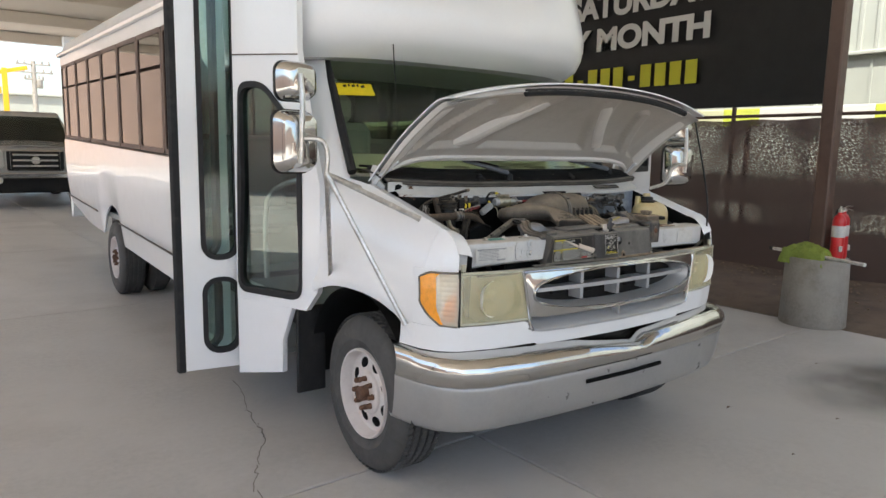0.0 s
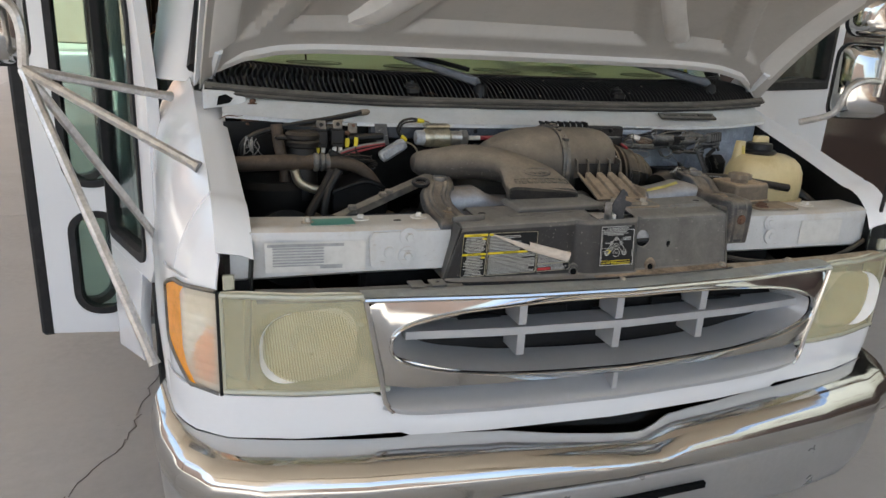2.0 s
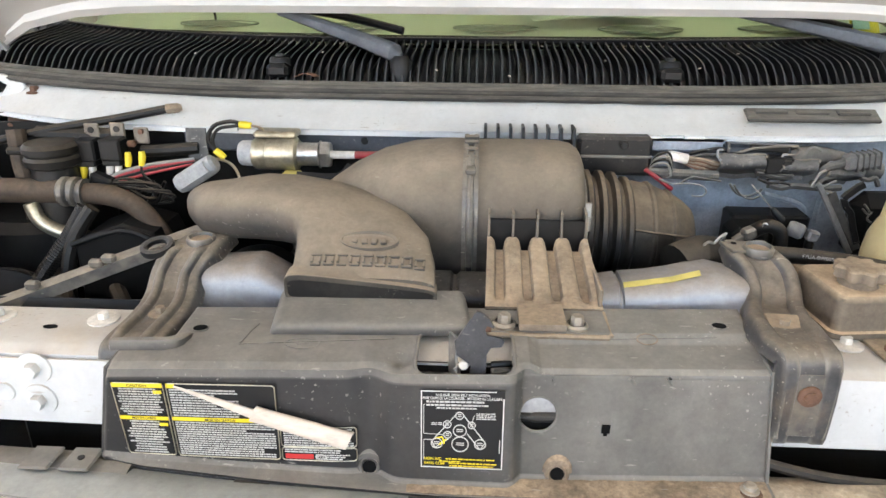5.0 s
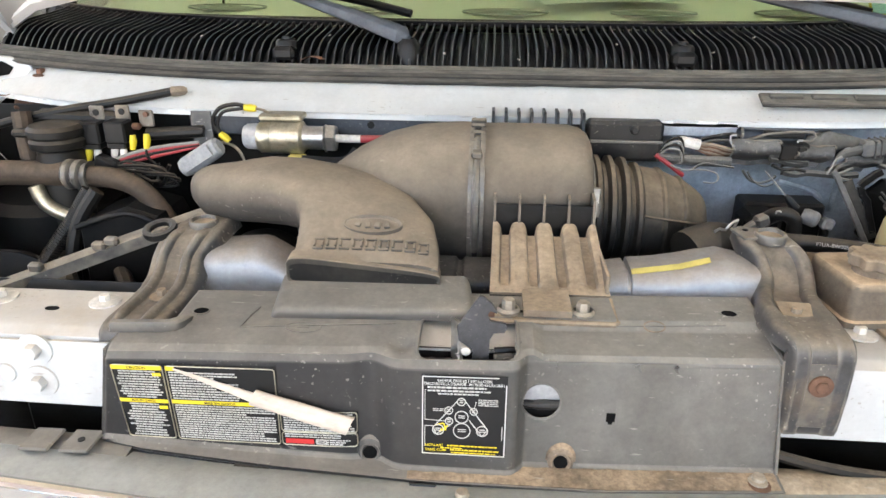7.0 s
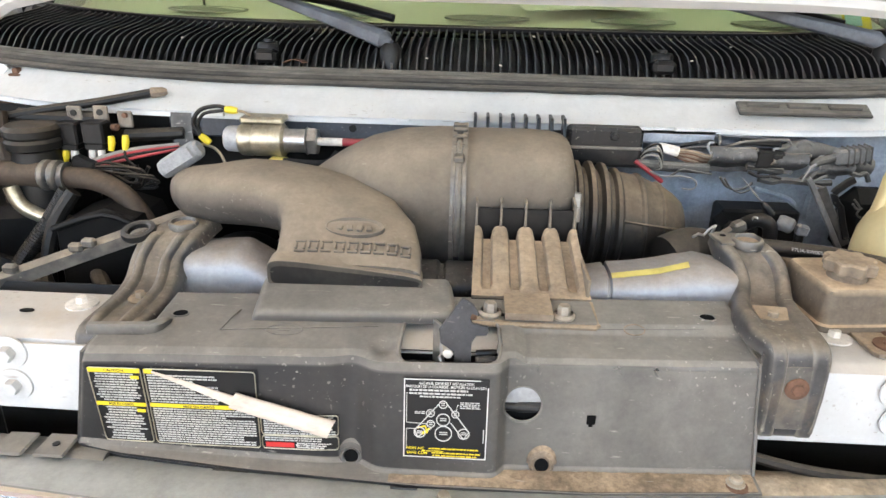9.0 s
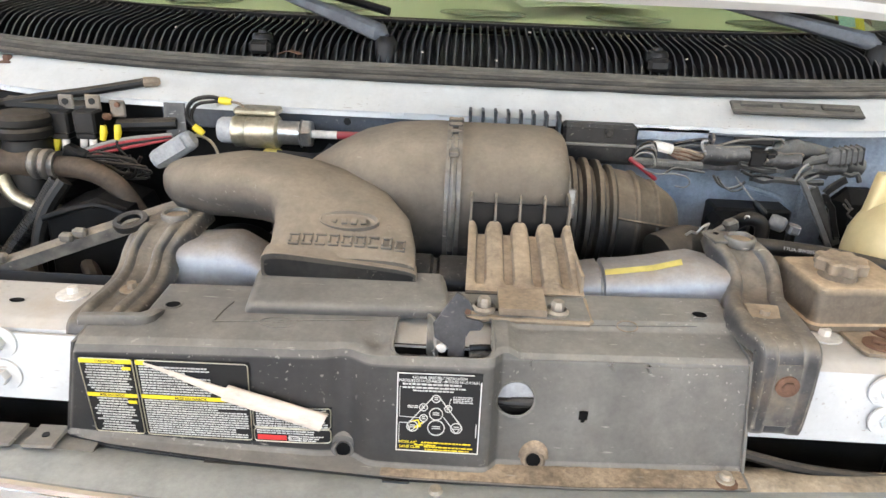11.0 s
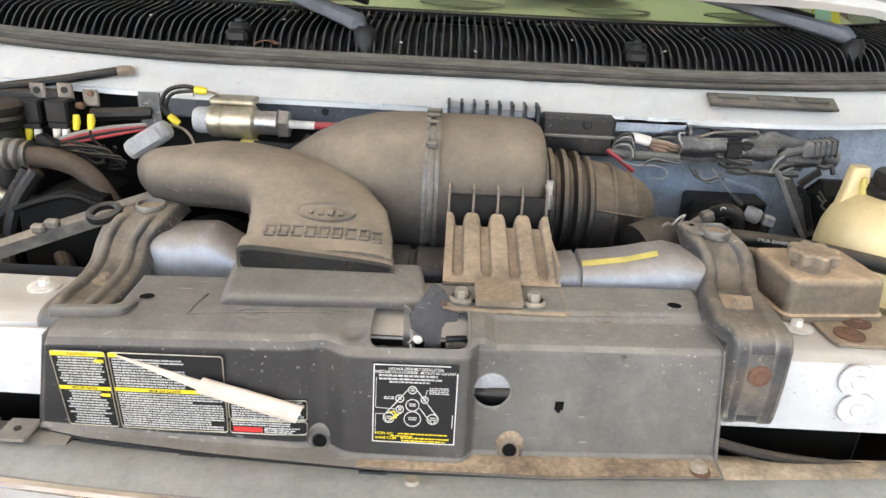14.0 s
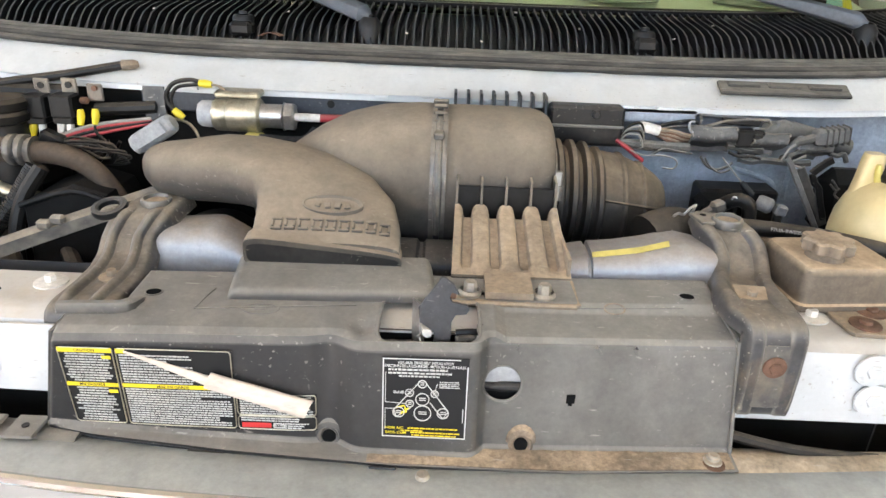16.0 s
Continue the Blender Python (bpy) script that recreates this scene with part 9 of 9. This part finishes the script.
part("bent_hose", G().tube([(.384, .570, 1.172), (.392, .558, 1.184), (.404, .551, 1.187), (.415, .549, 1.177), (.417, .548, 1.150), (.416, .548, 1.110)], .0105, 14, 5), "hose", blk)
part("hose_ring", G().tube([(.391, .551, 1.178), (.388, .549, 1.191), (.392, .547, 1.193), (.397, .547, 1.188)], .0014, 6, 3), "steel", blk)
part("fitting_head", G().tube([(.427, .556, 1.186), (.431, .554, 1.185), (.444, .549, 1.181), (.447, .548, 1.180)], [.009, .0115, .0115, .009], 14, 0), "dusty_plug", blk)
part("fitting_square", G().box((0, 0, 0), (.017, .015, .016), .003, pose(.459, .545, 1.177, 0, 12, 0)), "dusty_plug", blk)
part("fitting_stem", G().cyl((.458, .546, 1.172), (.457, .548, 1.12), .0065, 12), "hose", blk)
code_hose = part("long_hose", G().tube([(.345, .432, 1.192), (.357, .430, 1.193), (.393, .422, 1.1935), (.45, .41, 1.191), (.53, .39, 1.182), (.62, .37, 1.17)], .0105, 12, 4), "hose", bus)
cu = bpy.data.curves.new("hose_code", "FONT")
cu.body, cu.size, cu.extrude = "F7UA-8W005", .0066, .0002
tmp = new("hose_code", cu)
bpy.context.view_layer.update()
me = bpy.data.meshes.new_from_object(tmp.evaluated_get(bpy.context.evaluated_depsgraph_get()))
bpy.data.objects.remove(tmp)
me.transform(pose(.384, .4105, 1.1965, 52, 2.5, -9))
me.materials.clear()
me.materials.append(M["grey_pl"])
code = new("hose_code", me)
code.parent = code_hose
part("round_lid", G().lathe([(.05, -.03), (.055, 0), (.045, .012), (.02, .018), (0, .018)], (.45, .47, 1.150), "z", 24), "tray", bus)

# fluid box with its cap, and the aged coolant tank
RM = Matrix.Translation((.4280, .3440, 0)) @ Matrix.Rotation(radians(6), 4, "Z")
fb = part("fluid_reservoir", G().loft([[(x, y, z) for x, y in rrect(w, d, r, 4)] for w, d, r, z in ((.110, .095, .010, 1.100), (.118, .100, .010, 1.148), (.126, .108, .012, 1.150), (.126, .108, .012, 1.156), (.120, .102, .011, 1.158), (.1185, .1005, .011, 1.161), (.1140, .0965, .011, 1.190), (.1120, .0945, .010, 1.1955), (.1080, .0905, .009, 1.1985), (.1030, .0855, .008, 1.1995))], m=RM), "fluidbox", bus, "black plastic fluid reservoir caked in dust", smooth=28)
capv = []
for k in range(64):
    a = 2 * math.pi * k / 64
    r = .0262 + .0030 * math.cos(8 * a)
    capv.append((r * math.cos(a), r * math.sin(a)))
CAPC = (.4110, .3290)
part("reservoir_cap", G().prism(capv, .015, Matrix.Translation((*CAPC, 1.2075)), .0025), "tray", fb, "eight-lobed dusty cap")
part("cap_neck", G().lathe([(.0215, -.010), (.0205, -.006), (.0205, .001)], (*CAPC, 1.2085), "z", 24), "tray", fb)
tank_rings = []
for z, k in ((1.05, .80), (1.09, .86), (1.118, .88), (1.1205, .90), (1.1225, 1.06), (1.1265, 1.07), (1.129, .99), (1.15, 1.0), (1.18, 1.0), (1.205, .97), (1.225, .89), (1.240, .76), (1.250, .58), (1.254, .40)):
    ring = []
    for i in range(40):
        a = 2 * math.pi * i / 40
        c, s = math.cos(a), math.sin(a)
        ring.append((.606 + .115 * k * math.copysign(abs(c) ** .8, c) - .02 * (1 - k), .455 + .075 * k * math.copysign(abs(s) ** .8, s), z))
    tank_rings.append(ring)
tank = part("coolant_tank", G().loft(tank_rings), "beige_tank", bus, "aged yellow-beige coolant tank with a black cap")
part("cap_collar", G().lathe([(.040, -.016), (.046, -.010), (.048, -.004), (.046, 0), (.036, .002)], (.580, .462, 1.262), "z", 30), "black", tank)
part("tank_cap", G().lathe([(.036, .0), (.036, .014), (.033, .019), (.020, .021), (0, .021)], (.580, .462, 1.262), "z", 28), "black", tank)
part("cap_grip", G().loft([[(x, y, z) for x, y in rrect(w, .018, .005, 3, .586, .466)] for w, z in ((.050, 1.280), (.046, 1.296), (.036, 1.300))]), "beige_tank", tank)
part("tank_lug", G().loft([[(.528 + dx, .478 + dy, z) for dx, dy in rrect(w, .02, .006, 3)] for w, z in ((.042, 1.215), (.031, 1.250), (.026, 1.276), (.022, 1.284))]), "beige_tank", tank)
part("lug_notch", G().tube([(.5365, .4655, 1.245), (.5310, .4655, 1.262), (.5300, .4655, 1.272)], [.006, .005, .003], 8, 2), "pale_label", tank)
part("side_hose", G().tube([(.70, .45, 1.16), (.75, .42, 1.12), (.78, .36, 1.08)], .016, 10, 4), "hose", bus)
part("battery", G().box((.70, .62, 1.06), (.20, .18, .18), .01), "black", bus)
part("debris_leaves", G().box((0, 0, 0), (.05, .03, .006), .002, pose(-.79, .70, 1.29, 20, 10, 30)), "rust", bus)

# ---- things in the yard ----
def extinguisher(at, turn):
    e = thing("fire_extinguisher", "red fire extinguisher with a white label standing on the concrete footing", "extinguisher", "fire extinguishers on the footing", at=at)
    part("cylinder", G().lathe([(0, 0), (.050, 0), (.054, .006), (.055, .02), (.055, .33), (.050, .365), (.034, .392), (.020, .402), (.020, .418), (0, .418)], (0, 0, 0), "z", 28), "ext_red", e)
    part("label", G().lathe([(.0557, .20), (.0557, .30)], (0, 0, 0), "z", 28), "label_w", e)
    part("lower_label", G().box((-.035, -.04, .10), (.05, .02, .05), .003, pose(0, 0, 0, 0, 0, 0)), "label_w", e)
    part("valve", G().box((0, 0, .432), (.035, .03, .04), .006), "steel", e)
    lev = part("lever", G().tube([(.0, 0, .445), (-.03, -.01, .468), (-.075, -.02, .470)], .007, 8, 3), "steel", e)
    part("carry_handle", G().tube([(.0, 0, .438), (-.04, -.012, .442), (-.08, -.022, .436)], .006, 8, 3), "steel", e)
    part("hose", G().tube([(.02, 0, .435), (.075, .01, .42), (.082, .02, .30), (.070, .02, .16), (.066, .02, .10)], .010, 8, 4), "rubber", e)
    part("gauge", G().cyl((0, -.016, .432), (0, -.026, .432), .012, 14), "white_pl", e)
    e.rotation_euler = (0, 0, radians(turn))
    return e


TOPZ = .618
extinguisher((COL[0] - .02, COL[1] - .165, TOPZ), 10)
extinguisher((COL[0] + .115, COL[1] - .135, TOPZ - .0), 60)
pole_ = thing("white_pole", "white plastic pole with a dark tip lying on the footing", "pole", at=(COL[0] - .05, COL[1], TOPZ + .017))
part("shaft", G().tube([(.10, .44, 0), (-.04, -.05, 0), (-.20, -.50, 0)], .016, 12, 0), "white_pl", pole_)
part("tip", G().cyl((.10, .44, 0), (.112, .48, 0), .017, 12), "black", pole_)


def cloth_pt(u, v):
    a, b = u * 2 - 1, v * 2 - 1
    r = max(abs(a), abs(b))
    h = .085 * (1 - r ** 1.6) + .022 * noise.noise((u * 7, v * 7, 2)) + .018 * noise.noise((u * 16, v * 16, 5)) + .012
    return .13 * a * (1 + .25 * noise.noise((v * 4, 1, 1))), .20 * b * (1 + .2 * noise.noise((u * 4, 3, 1))), max(.004, h) - .10 * max(0, r - .85) / .15 * (1 if a < 0 else .2)


cl_ob = tagged(part("crumpled_cloth", G().grid(cloth_pt, 36, 40, .006), "green_cloth"), "crumpled yellow-green cloth on the concrete footing", "cloth")
cl_ob.location = (COL[0] - .10, COL[1] + .05, TOPZ + .03)

# cracks and marks in the paving
crack = G()
pts = [(-1.09, 2.35), (-1.117, 2.109), (-1.19, 1.80), (-1.218, 1.587), (-1.245, 1.41), (-1.33, 1.24), (-1.40, 1.10), (-1.438, 1.018), (-1.504, .864), (-1.52, .6), (-1.60, .3)]
random.seed(5)
for (xa, ya), (xb, yb) in zip(pts, pts[1:]):
    n_ = 4
    prev = None
    for k in range(n_ + 1):
        x, y = lerp(xa, xb, k / n_) + random.uniform(-.012, .012), lerp(ya, yb, k / n_)
        if prev:
            w = random.uniform(.002, .0045)
            crack.box((0, 0, 0), (math.hypot(x - prev[0], y - prev[1]) + .004, w, .002), 0, Matrix.Translation(((x + prev[0]) / 2, (y + prev[1]) / 2, .0008)) @ Matrix.Rotation(math.atan2(y - prev[1], x - prev[0]), 4, "Z"))
        prev = (x, y)
part("crack", crack, "joint", pavement)
for x, y, s_ in ((1.23, .26, .03), (-1.9, .9, .025), (-2.2, .2, .02), (1.6, -.2, .02), (-2.6, 1.5, .02), (.9, -.3, .016), (2.6, .4, .02)):
    tagged(part("dry_leaf", G().grid(lambda u, v, x=x, y=y, s_=s_: (x + s_ * (u - .5) * 2, y + s_ * .6 * (v - .5) * math.sin(math.pi * min(.98, u + .01)), .004 + .006 * math.sin(u * 4)), 5, 3, .001), "dirt"), "small dry brown leaf on the concrete", "leaf", "leaves on the paving")
oil = bpy.data.materials.new("oil_stain")
oil.use_nodes = True
N_, L_ = oil.node_tree.nodes, oil.node_tree.links
ob_ = N_["Principled BSDF"]
ob_.inputs["Base Color"].default_value, ob_.inputs["Roughness"].default_value = (0.10, 0.09, 0.082, 1), 0.5
tc_, nz_, rg_ = N_.new("ShaderNodeTexCoord"), N_.new("ShaderNodeTexNoise"), N_.new("ShaderNodeMapRange")
nz_.inputs["Scale"].default_value = 3.0
L_.new(tc_.outputs["Object"], nz_.inputs["Vector"]); L_.new(nz_.outputs["Fac"], rg_.inputs[0])
rg_.inputs[1].default_value, rg_.inputs[2].default_value, rg_.inputs[3].default_value, rg_.inputs[4].default_value = .30, .65, .25, .85
mp_, gr_, fade = N_.new("ShaderNodeMapping"), N_.new("ShaderNodeTexGradient"), N_.new("ShaderNodeMath")
mp_.inputs["Location"].default_value, mp_.inputs["Scale"].default_value = (-2.55 / .95, .10 / .55, 0), (1 / .95, 1 / .55, 1)
gr_.gradient_type, fade.operation = "SPHERICAL", "MULTIPLY"
L_.new(tc_.outputs["Object"], mp_.inputs[0]); L_.new(mp_.outputs[0], gr_.inputs[0])
L_.new(rg_.outputs[0], fade.inputs[0]); L_.new(gr_.outputs["Fac"], fade.inputs[1])
tr_, mx_ = N_.new("ShaderNodeBsdfTransparent"), N_.new("ShaderNodeMixShader")
L_.new(fade.outputs[0], mx_.inputs[0]); L_.new(tr_.outputs[0], mx_.inputs[1]); L_.new(ob_.outputs[0], mx_.inputs[2]); L_.new(mx_.outputs[0], N_["Material Output"].inputs[0])
M["oil"] = oil
g_st = G().grid(lambda u, v: (2.55 + u * .95 * math.cos(v * 2 * math.pi), -.10 + u * .55 * math.sin(v * 2 * math.pi), .0022), 5, 40)
part("oil_stain", g_st, "oil", pavement)


# silver pickup truck
def pickup(at, k):
    t = thing("pickup_truck", "silver pickup truck with a chrome grille, parked facing the bus", "truck", at=at)
    W2 = .98

    def shell(prof, name, material, parent, w0=W2, r=.08, label=""):
        rings = []
        for y, z0, z1, w in prof:
            rings.append([(x * k, y * k, z * k) for x, z in rrect(w * 2, z1 - z0, min(r, (z1 - z0) * .4), 4, 0, (z0 + z1) / 2)])
        return part(name, G().loft(rings), material, parent, label)
    body = shell([(0.05, .62, 1.15, .90), (.12, .58, 1.22, .96), (.5, .55, 1.25, W2), (1.25, .50, 1.28, W2), (3.4, .48, 1.24, W2), (5.5, .52, 1.24, .96)], "body", "silver", t)
    shell([(1.15, 1.22, 1.32, .86), (1.75, 1.15, 1.80, .78), (2.1, 1.15, 2.00, .74), (3.2, 1.15, 2.02, .74), (3.5, 1.15, 1.85, .76)], "cab", "silver", t, r=.12)
    ws = G().grid(lambda u, v: (lerp(-1, 1, u) * lerp(.76, .68, v) * k, lerp(1.09, 1.79, v) * k + .05 * (2 * u - 1) ** 2, lerp(1.36, 1.88, v) * k), 10, 6, .02)
    part("windscreen", ws, "darkglass", t)
    part("screen_back", G().box((0, 2.0 * k, 1.5 * k), (1.36 * k, .04, .58 * k), .02), "black", t)
    part("grille_panel", G().box((0, .05 * k, .96 * k), (1.02 * k, .08, .42 * k), .04), "chrome", t)
    for i in range(3):
        part("grille_bar", G().box((0, -.02, (.85 + .11 * i) * k), (.80 * k, .06, .045 * k), .010), "chrome", t)
    for i in (-1, 1):
        part("grille_slot", G().box((i * .47 * k, .0, .96 * k), (.06 * k, .09, .36 * k), .008), "black", t)
    part("grille_dark", G().box((0, .015 * k, .96 * k), (.86 * k, .06, .36 * k), .01), "black", t)
    part("badge_oval", G().lathe([(.0, -.05), (.075 * k, -.045), (.08 * k, -.03)], (0, 0, .96 * k), "y", 20), "steel", t)
    for s_ in (-1, 1):
        hl = part("headlamp", G().box((s_ * .73 * k, .07 * k, .98 * k), (.36 * k, .14, .36 * k), .04), "clear_lamp", t)
        part("fog_lamp", G().lathe([(0, -.04), (.07 * k, -.035), (.08 * k, 0)], (s_ * .66 * k, -.06 * k, .57 * k), "y", 18), "clear_lamp", t)
        mh = part("door_mirror", G().box((s_ * 1.10 * k, 1.70 * k, 1.28 * k), (.20 * k, .10, .20 * k), .03), "black", t)
        part("mirror_arm", G().box((s_ * .97 * k, 1.72 * k, 1.20 * k), (.18 * k, .06, .05), .01), "black", mh)
        for y in (.85, 4.35):
            m = Matrix.Translation((s_ * .93 * k, y * k, .38 * k)) @ Euler((0, radians(90) * s_, 0)).to_matrix().to_4x4()
            ty = part("wheel", G().lathe([(.22 * k, -.25), (.36 * k, -.25), (.385 * k, -.21), (.385 * k, -.03), (.36 * k, 0), (.25 * k, 0), (.23 * k, -.03), (.05 * k, -.02), (0, -.02)], (0, 0, 0), "z", 32, m), "tyre", t)
            part("rim", G().lathe([(.235 * k, -.015), (.22 * k, .004), (.18 * k, -.02), (.06 * k, .0), (0, .005)], (0, 0, 0), "z", 24, m), "steel", ty)
    part("bumper", G().box((0, -.03 * k, .665 * k), (1.94 * k, .18, .11 * k), .03), "chrome", t)
    part("lower_valance", G().box((0, .05 * k, .46 * k), (1.86 * k, .18, .30 * k), .04), "black", t)
    part("bonnet", G().grid(lambda u, v: (lerp(-.84, .84, u) * k, lerp(.10, 1.26, v) * k, (1.22 + .12 * v + .05 * (1 - (2 * u - 1) ** 2) * .8) * k), 12, 6, .03), "silver", t)
    part("undertray", G().box((0, 2.6 * k, .42 * k), (1.5 * k, 4.4 * k, .2), .02), "black", t)
    return t


M["clear_lamp"] = mat("clear_lamp", (0.70, 0.70, 0.68), 0.1, 0.3, var=0.08, scale=9, coat=0.5)
pickup((-.74, 16.45, 0), 1.14)

# large yellow bus in the sun
yb = thing("yellow_bus", "large yellow bus with black and red stripes, in the sun", "bus", at=(-3.1, 38.0, 0))
part("bus_body", G().loft([[(x, y, z) for y, z in ((0, .75), (0, 4.7), (.12, 5.1), (.5, 5.35), (2.1, 5.35), (2.5, 4.7), (2.5, .75))] for x in (-1.27, -1.2, 1.2, 1.27)]), "yellowbus", yb)
part("black_stripe", G().box((0, -.02, 3.75), (2.5, .03, .55), .005), "bus_black", yb)
part("red_stripe", G().box((0, -.025, 3.38), (2.5, .03, .16), .005), "label_r", yb)
part("lower_box", G().box((-.2, -.30, 1.45), (1.5, .7, 1.5), .05), "yellowbus", yb)
part("box_gap", G().box((0, -.02, 1.6), (2.0, .04, 1.9), .01), "bus_black", yb)
for x in (-.9, .9):
    w_ = part("wheel", G().lathe([(.2, -.3), (.50, -.3), (.52, -.05), (.45, 0), (.28, 0), (.25, -.06), (0, -.04)], (x, .18, .52), "y", 28), "tyre", yb)
    part("rim", G().lathe([(.27, .005), (.2, .03), (0, .03)], (x, .05, .52), "y", 20), "steel", w_)
part("chassis", G().box((0, 1.2, .75), (2.3, 1.8, .4), .02), "black", yb)

# far end of the yard
far = thing("white_building", "white flat-roofed building at the far end of the yard", "building", at=(6, 66, 0))
part("wall", G().box((0, 0, 2.6), (16, 6, 5.2), .05), "metalwall", far)
part("roof_edge", G().box((0, 0, 5.28), (16.4, 6.4, .2), .03), "metalwall", far)
for k in range(5):
    wi = part("window", G().box((-6 + 3 * k, -3.01, 2.2), (1.4, .04, 1.2), .02), "darkglass", far)
    part("sill", G().box((-6 + 3 * k, -3.05, 1.55), (1.6, .12, .08), .01), "metalwall", wi)
up = thing("utility_pole", "grey utility pole with crossarms and insulators", "pole", at=(3.75, 60, 0))
part("shaft", G().tube([(0, 0, 0), (0, 0, 7.6)], [.22, .16], 12, 0), "bollard", up)
for z, w in ((7.35, 2.3), (6.75, 2.6), (6.25, 1.3)):
    ar = part("crossarm", G().box((0, -.1, z), (w, .10, .12), .01), "bollard", up)
    for x in (-.45, -.25, .25, .45):
        part("insulator", G().lathe([(.05, 0), (.09, .06), (.05, .12), (.08, .18), (0, .26)], (x * w, -.1, z + .06), "z", 10), "bollard", ar)
part("transformer", G().lathe([(0, 0), (.22, 0), (.24, .05), (.24, .6), (.18, .68), (0, .7)], (.35, 0, 5.6), "z", 18), "bollard", up)
crane = thing("lift_boom", "orange hydraulic lift boom raised behind the truck", "machine", at=(1.7, 58, 0))
part("mast", G().box((0, 0, 3.4), (.35, .35, 6.8), .03), "yellowbus", crane)
part("jib", G().box((0, 0, 0), (2.6, .28, .30), .03, pose(.2, 0, 6.6, 0, -14, 0)), "yellowbus", crane)
part("elbow", G().box((-.7, 0, 5.2), (.9, .3, .5), .04), "yellowbus", crane)
part("chassis", G().box((0, 0, .6), (2.2, 1.8, 1.0), .05), "yellowbus", crane)

# ---- concrete slabs of the paving ----
slab = slab_mesh(SLAB, SLAB)
for i in range(-5, 1):
    for j in range(-6, 8):
        w = SLAB
        me = slab
        if i == 0:
            me = M.setdefault("slab_edge", slab_mesh(4.13, SLAB))
        ob = part("slab", me, "concrete", pavement)
        ob.matrix_basis = GRID @ Matrix.Translation((i * SLAB, j * SLAB, 0.0))
